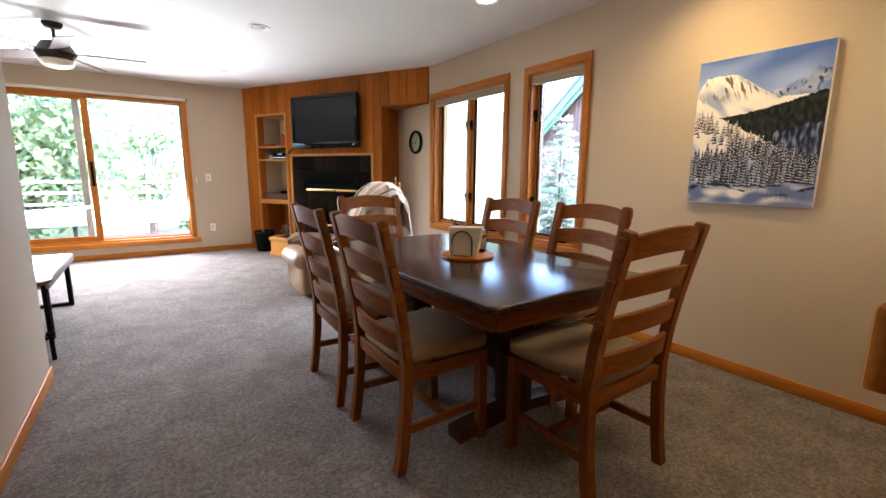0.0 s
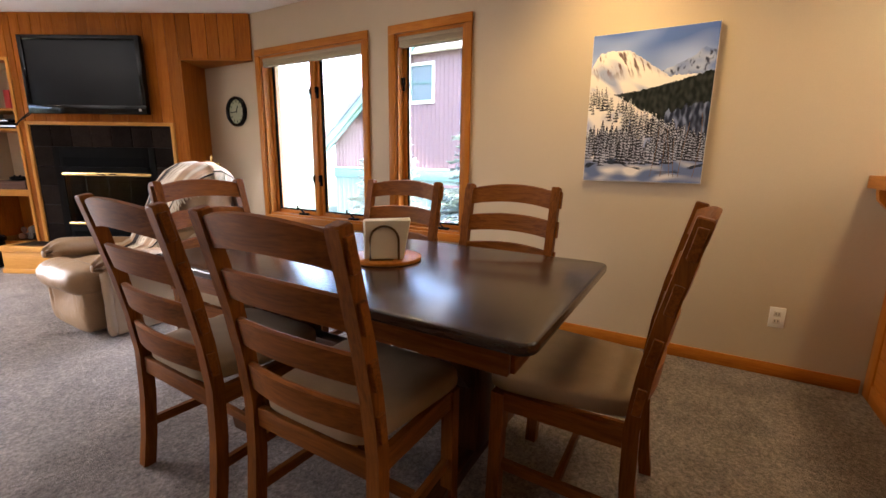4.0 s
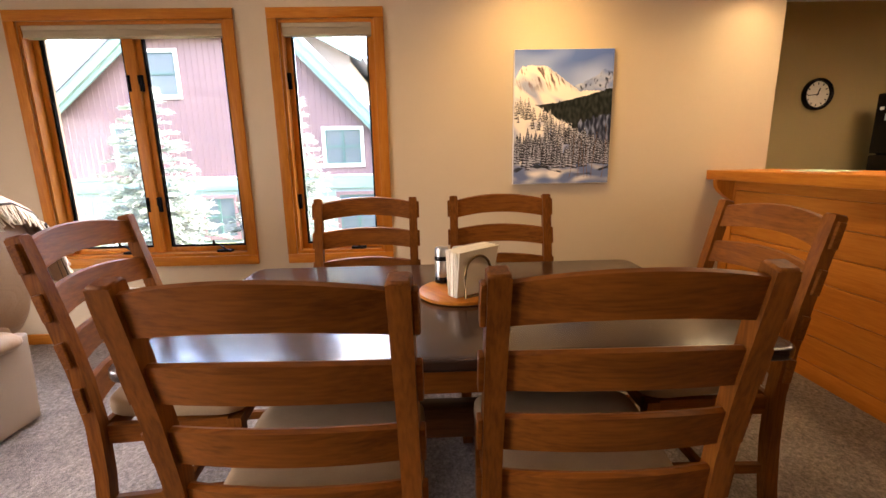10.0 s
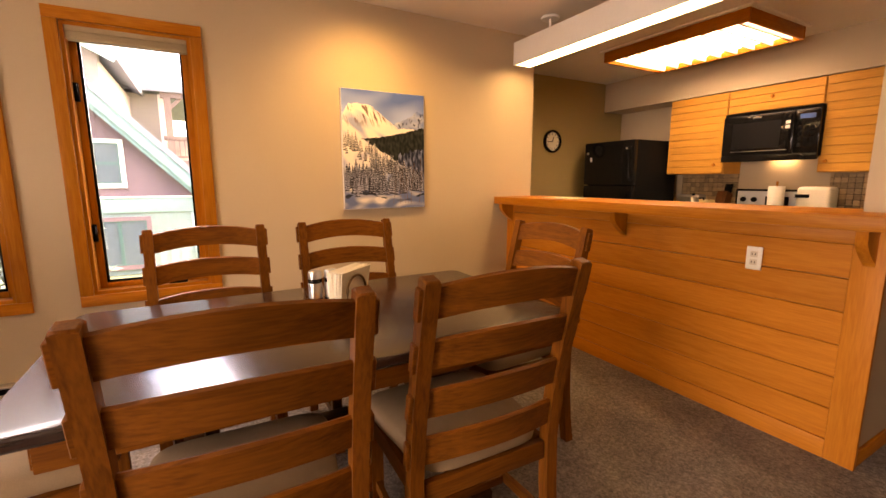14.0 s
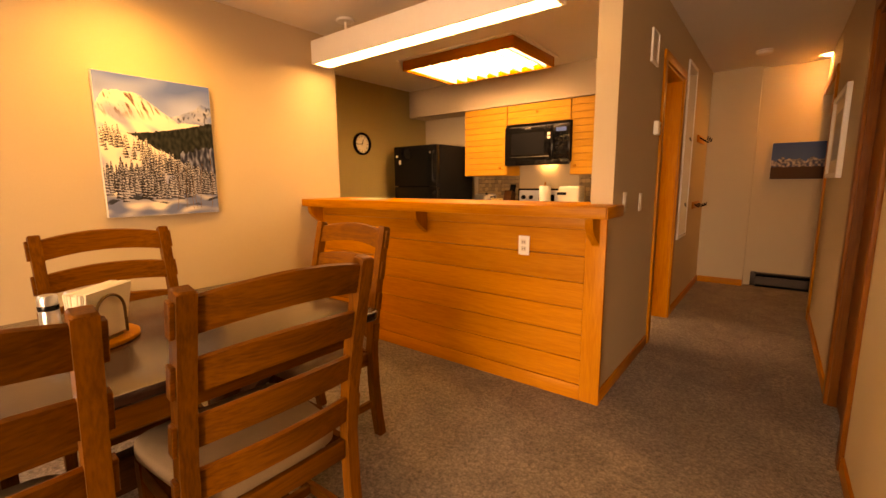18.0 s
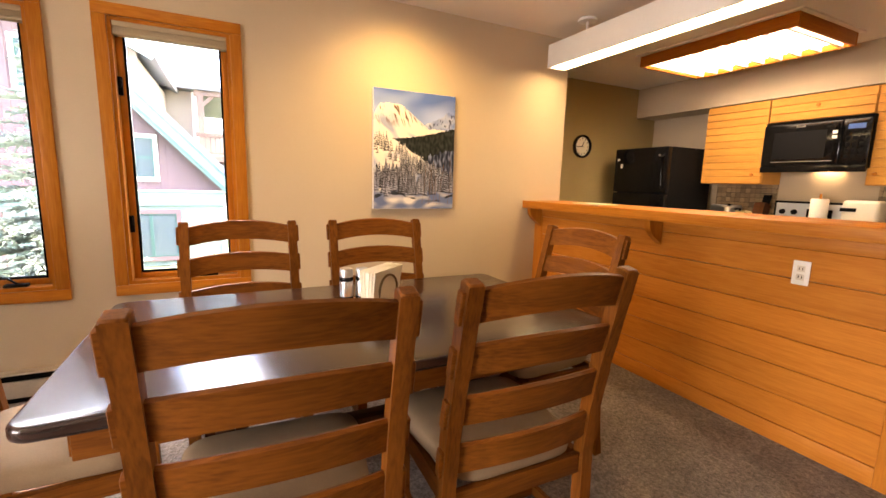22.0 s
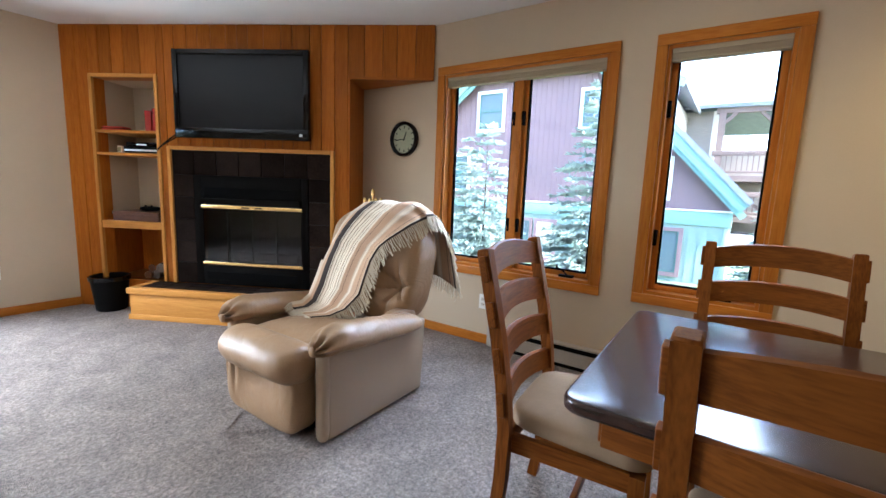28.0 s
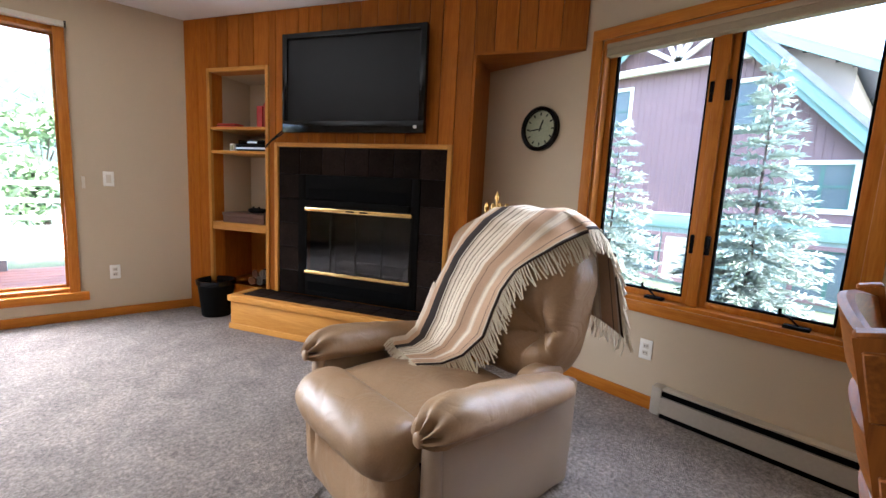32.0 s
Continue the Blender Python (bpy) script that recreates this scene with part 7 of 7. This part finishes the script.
for zz in (1.75, 3.55):
    part("deck", boxed(-0.8, 1.5, -2.9, 0.0, zz, zz + 0.24), TIMBER, tan)
    part("deck_rail", boxed(-0.76, -0.66, -2.9, 0.0, zz + 1.12, zz + 1.34, 0.01), TIMBER, tan)
    part("deck_rail", boxed(-0.76, -0.66, -2.9, 0.0, zz + 0.36, zz + 0.46, 0.01), TIMBER, tan)
    for k in range(14):
        part("baluster", boxed(-0.73, -0.69, -2.8 + k * 0.2, -2.76 + k * 0.2, zz + 0.46, zz + 1.12), TIMBER, tan)
part("stair_stringer", sweep(bmesh.new(), [(0.3, -2.6, 1.95), (0.3, -0.4, 3.55)], 0.14, 0.3, up=(1, 0, 0)), TIMBER, tan)
part("back_wall", boxed(1.5, 1.7, -2.9, 0.0, 0, 5.0), TANSID, tan)
part("stone_base", boxed(-0.85, 1.5, -3.0, -0.05, 0, 1.2, 0.05), mat("stone_wall", (0.30, 0.28, 0.25), 0.9, var=0.4, scale=2.5, fine=12, bump=0.8, bump_dist=0.04), tan)

# ---- outdoors: trees ----
NEEDLE = mat("blue_spruce_needles", (0.36, 0.42, 0.36), 0.7, var=0.35, scale=3, fine=25, bump=0.2)
LEAF = mat("aspen_leaves", (0.26, 0.36, 0.19), 0.6, var=0.35, scale=1.5, fine=12, bump=0.1)


def spruce(x, y, z, h, r, seed, dense=1.0):
    rs = random.Random(seed)
    t = thing("spruce_tree", pose(x, y, z), "blue spruce with layered drooping branches", "tree", "spruces outside")
    part("trunk", cyl(bmesh.new(), (0, 0, 0), (0, 0, h * 0.97), 0.011 * h, 0.004, 10), BARK, t)
    vs, fs = [], []

    def needle_blade(p, d, ln, wd):
        side = d.cross(Vector((0, 0, 1)))
        side = (side.normalized() if side.length > 1e-3 else Vector((1, 0, 0))) * wd
        k = len(vs)
        lift = Vector((0, 0, wd * 0.8))
        vs.extend([p - side, p + side, p + d * ln * 0.6 + side * 0.7 + lift, p + d * ln, p + d * ln * 0.6 - side * 0.7 + lift])
        fs.append((k, k + 1, k + 2, k + 3, k + 4))
    levels = int(h * 6.0 * dense)
    for i in range(levels):
        f = (i + 0.5) / levels
        zz = h * (0.04 + 0.95 * (round(f * 20) / 20 * 0.35 + f * 0.65))
        rad = r * (1 - f) ** 0.85 * rs.uniform(0.85, 1.12) + 0.05
        nb = max(6, int(20 * (1 - f) + 6))
        for b in range(nb):
            an = rs.uniform(0, 6.28)
            L = rad * rs.uniform(0.7, 1.1)
            d0 = Vector((math.cos(an), math.sin(an), rs.uniform(-0.06, 0.04) + 0.25 * f))
            steps = max(3, int(L / 0.085))
            for s in range(1, steps + 1):
                p = Vector((0, 0, zz)) + d0 * (L * s / steps) + Vector((0, 0, -0.16 * L * (s / steps) ** 2))
                for _ in range(6):
                    dd = (d0 + Vector((rs.uniform(-0.9, 0.9), rs.uniform(-0.9, 0.9), rs.uniform(-0.35, 0.30)))).normalized()
                    needle_blade(p, dd, rs.uniform(0.10, 0.20), rs.uniform(0.016, 0.030))
    me = bpy.data.meshes.new("crown")
    me.from_pydata([tuple(v) for v in vs], [], fs)
    me.materials.append(NEEDLE)
    ob = new("crown", me)
    ob.parent = t
    tagged(ob, kind="stuff")
    return t


spruce(8.1, 7.25, GZ, 2.55 - GZ, 1.15, 1)
spruce(9.0, 5.27, GZ, 3.38 - GZ, 1.25, 2)
spruce(12.0, 1.75, GZ, 2.5 - GZ, 1.2, 5, 0.9)
spruce(10.5, 9.2, GZ, 2.6 - GZ, 1.2, 6, 0.8)


def broadleaf(x, y, z, h, r, seed, label, leaf=LEAF, count=5200, size=0.13):
    rs = random.Random(seed)
    t = thing("aspen_tree", pose(x, y, z), label, "tree", "broadleaf trees outside")
    bm = cyl(bmesh.new(), (0, 0, 0), (0.1, 0, h * 0.6), 0.02 * h, 0.01 * h, 10)
    cs = []
    for i in range(13):
        an, el = rs.uniform(0, 6.28), rs.uniform(0.3, 1.0)
        tip = Vector((math.cos(an) * r * rs.uniform(0.3, 0.85), math.sin(an) * r * rs.uniform(0.3, 0.85), h * el))
        cyl(bm, (0.05, 0, h * min(0.58, el * 0.6)), tip, 0.006 * h, 0.002 * h, 6)
        cs.append((tip, r * rs.uniform(0.25, 0.5)))
    part("trunk", bm, BARK, t)
    vs, fs = [], []
    for k in range(count):
        c, cr = rs.choice(cs)
        p = c + Vector((rs.gauss(0, 0.5), rs.gauss(0, 0.5), rs.gauss(0, 0.5))) * cr
        a = Vector((rs.uniform(-1, 1), rs.uniform(-1, 1), rs.uniform(-1, 1))).normalized() * size * rs.uniform(0.6, 1.2)
        b = a.cross(Vector((rs.uniform(-1, 1), rs.uniform(-1, 1), rs.uniform(-1, 1)))).normalized() * size * 0.5
        q = len(vs)
        vs.extend([p - a, p + b, p + a, p - b])
        fs.append((q, q + 1, q + 2, q + 3))
    me = bpy.data.meshes.new("crown")
    me.from_pydata([tuple(v) for v in vs], [], fs)
    me.materials.append(leaf)
    ob = new("crown", me)
    ob.parent = t
    tagged(ob, kind="stuff")


broadleaf(-3.2, 14.0, GZ, 7.0, 2.6, 11, "leafy aspen beyond the balcony", count=16000, size=0.12)
broadleaf(-5.5, 17.0, GZ, 8.5, 3.0, 12, "leafy aspen beyond the balcony", count=16000, size=0.14)
broadleaf(0.2, 22.0, GZ, 5.0, 1.1, 13, "slender young aspen beyond the balcony", count=5000, size=0.13)
broadleaf(1.6, 19.0, GZ, 2.2, 1.0, 14, "low shrub beyond the balcony", count=3000, size=0.1)
broadleaf(3.8, 30.0, GZ, 7.0, 2.0, 15, "leafy aspen beyond the balcony", count=5000, size=0.18)

# ---- lit spot lamps ----
for nm, p, q, e, ang in (("dining_spot", (2.285, 3.045, H - 0.03), (1.6, 1.9, 0), 2.0, 130), ("picture_spot", (2.46, 1.70, H - 0.03), (2.80, 1.55, 1.0), 3.9, 140), ("hall_spot", (-0.43, -3.30, H - 0.03), (-0.20, -2.2, 0.0), 2.4, 150)):
    ld = bpy.data.lights.new(nm, "SPOT")
    ld.energy, ld.spot_size, ld.spot_blend, ld.color, ld.shadow_soft_size = e, radians(ang), 1.0, (1.0, 0.48, 0.13) if nm == "hall_spot" else (1.0, 0.70, 0.26), 0.04
    new(nm, ld).matrix_world = look(p, q)

# ---- pieces of walls and floors ----
rs = random.Random(21)


def boards(u0, u1, z0, z1, v0, v1, mtl, parent, widths, m):
    u = u0
    while u < u1 - 1e-3:
        w = min(rs.choice(widths), u1 - u)
        if u1 - u - w < 0.04:
            w = u1 - u
        part("board", boxed(u + 0.0015, u + w - 0.0015, v0, v1 - rs.uniform(0, 0.002), z0, z1, 0.003, 1), mtl, parent)
        u += w


WD = (0.095, 0.115, 0.135, 0.15)
boards(NU1, DL, 0, H, -0.018, 0, CEDAR["z"], breast_ob, WD, DIAG)
boards(NU0, NU1, NZ1, H, -0.018, 0, CEDAR["z"], breast_ob, WD, DIAG)
boards(FU1, NU0, 0.27, H, -0.018, 0, CEDAR["z"], breast_ob, (0.07,), DIAG)
boards(FU0, FU1, FZ1, H, -0.018, 0, CEDAR["z"], breast_ob, WD, DIAG)
boards(0.70, FU0, 0.0, H, -0.018, 0, CEDAR["z"], breast_ob, WD, DIAG)
boards(0.0, 0.70, 2.045, H, -0.018, 0, CEDAR["z"], breast_ob, WD, DIAG)


def tiles(u0, u1, z0, z1, su, sz, v0, v1, mtl, parent, flat=False):
    nu, nz = max(1, round((u1 - u0) / su)), max(1, round((z1 - z0) / sz))
    du, dz = (u1 - u0) / nu, (z1 - z0) / nz
    me = mesh_of("tile", boxed(-du / 2 + 0.003, du / 2 - 0.003, v0, v1, -dz / 2 + 0.003, dz / 2 - 0.003, 0.002, 1) if not flat else boxed(-du / 2 + 0.003, du / 2 - 0.003, -dz / 2 + 0.003, dz / 2 - 0.003, v0, v1, 0.002, 1), mtl)
    for i in range(nu):
        for j in range(nz):
            o = new("tile", me)
            o.parent = parent
            c = (u0 + (i + 0.5) * du, z0 + (j + 0.5) * dz)
            o.location = (c[0], c[1], 0) if flat else (c[0], 0, c[1])


tiles(FU0 + 0.032, IU0, 0.27, IZ1, 0.2, 0.2, -0.006, 0.004, TILE, fire)
tiles(IU1, FU1 - 0.032, 0.27, IZ1, 0.2, 0.2, -0.006, 0.004, TILE, fire)
tiles(FU0 + 0.032, FU1 - 0.032, IZ1, FZ1 - 0.032, 0.2, 0.2, -0.006, 0.004, TILE, fire)
tiles(HU0, HU1 - 0.05, 0.0, HV - 0.05, 0.2, 0.118, 0.258, 0.270, TILE, hearth, True)
# planks of the bar front
zz = 0.09
while zz < 0.97:
    h = 0.1475
    part("plank", boxed(XP + 0.09, XW - 0.09, 0.322, 0.339 - rs.uniform(0, 0.001), zz + 0.0012, zz + h - 0.0012, 0.004, 1), BARPINE["x"], bar)
    zz += h
# backsplash mosaic
spl = bpy.data.objects["backsplash_bed"]
me = mesh_of("tile", boxed(-0.0235, 0.0235, -0.002, 0.004, -0.0235, 0.0235, 0.001, 1), BACKSPLASH)
for i in range(36):
    for j in range(8):
        o = new("tile", me)
        o.parent = spl
        o.location = (3.02 - i * 0.05, -2.284, 0.94 + j * 0.05)
# drag marks in the pile beside the recliner
for path, lift in (([(1.108, 4.757), (1.19, 4.685), (1.270, 4.612)], 0.0035), ([(0.936, 4.574), (1.02, 4.668), (1.102, 4.750)], -0.002), ([(1.112, 4.765), (1.20, 4.83), (1.301, 4.90)], 0.001), ([(1.02, 4.600), (1.09, 4.655), (1.17, 4.735)], -0.001), ([(0.99, 4.55), (1.11, 4.60), (1.20, 4.63)], -0.002)):
    part("pile_ridge", tube(bmesh.new(), [(x, y, -0.0085 + lift + 0.0015 * (i == 1)) for i, (x, y) in enumerate(path)], 0.012, 10), CARPET, floor)
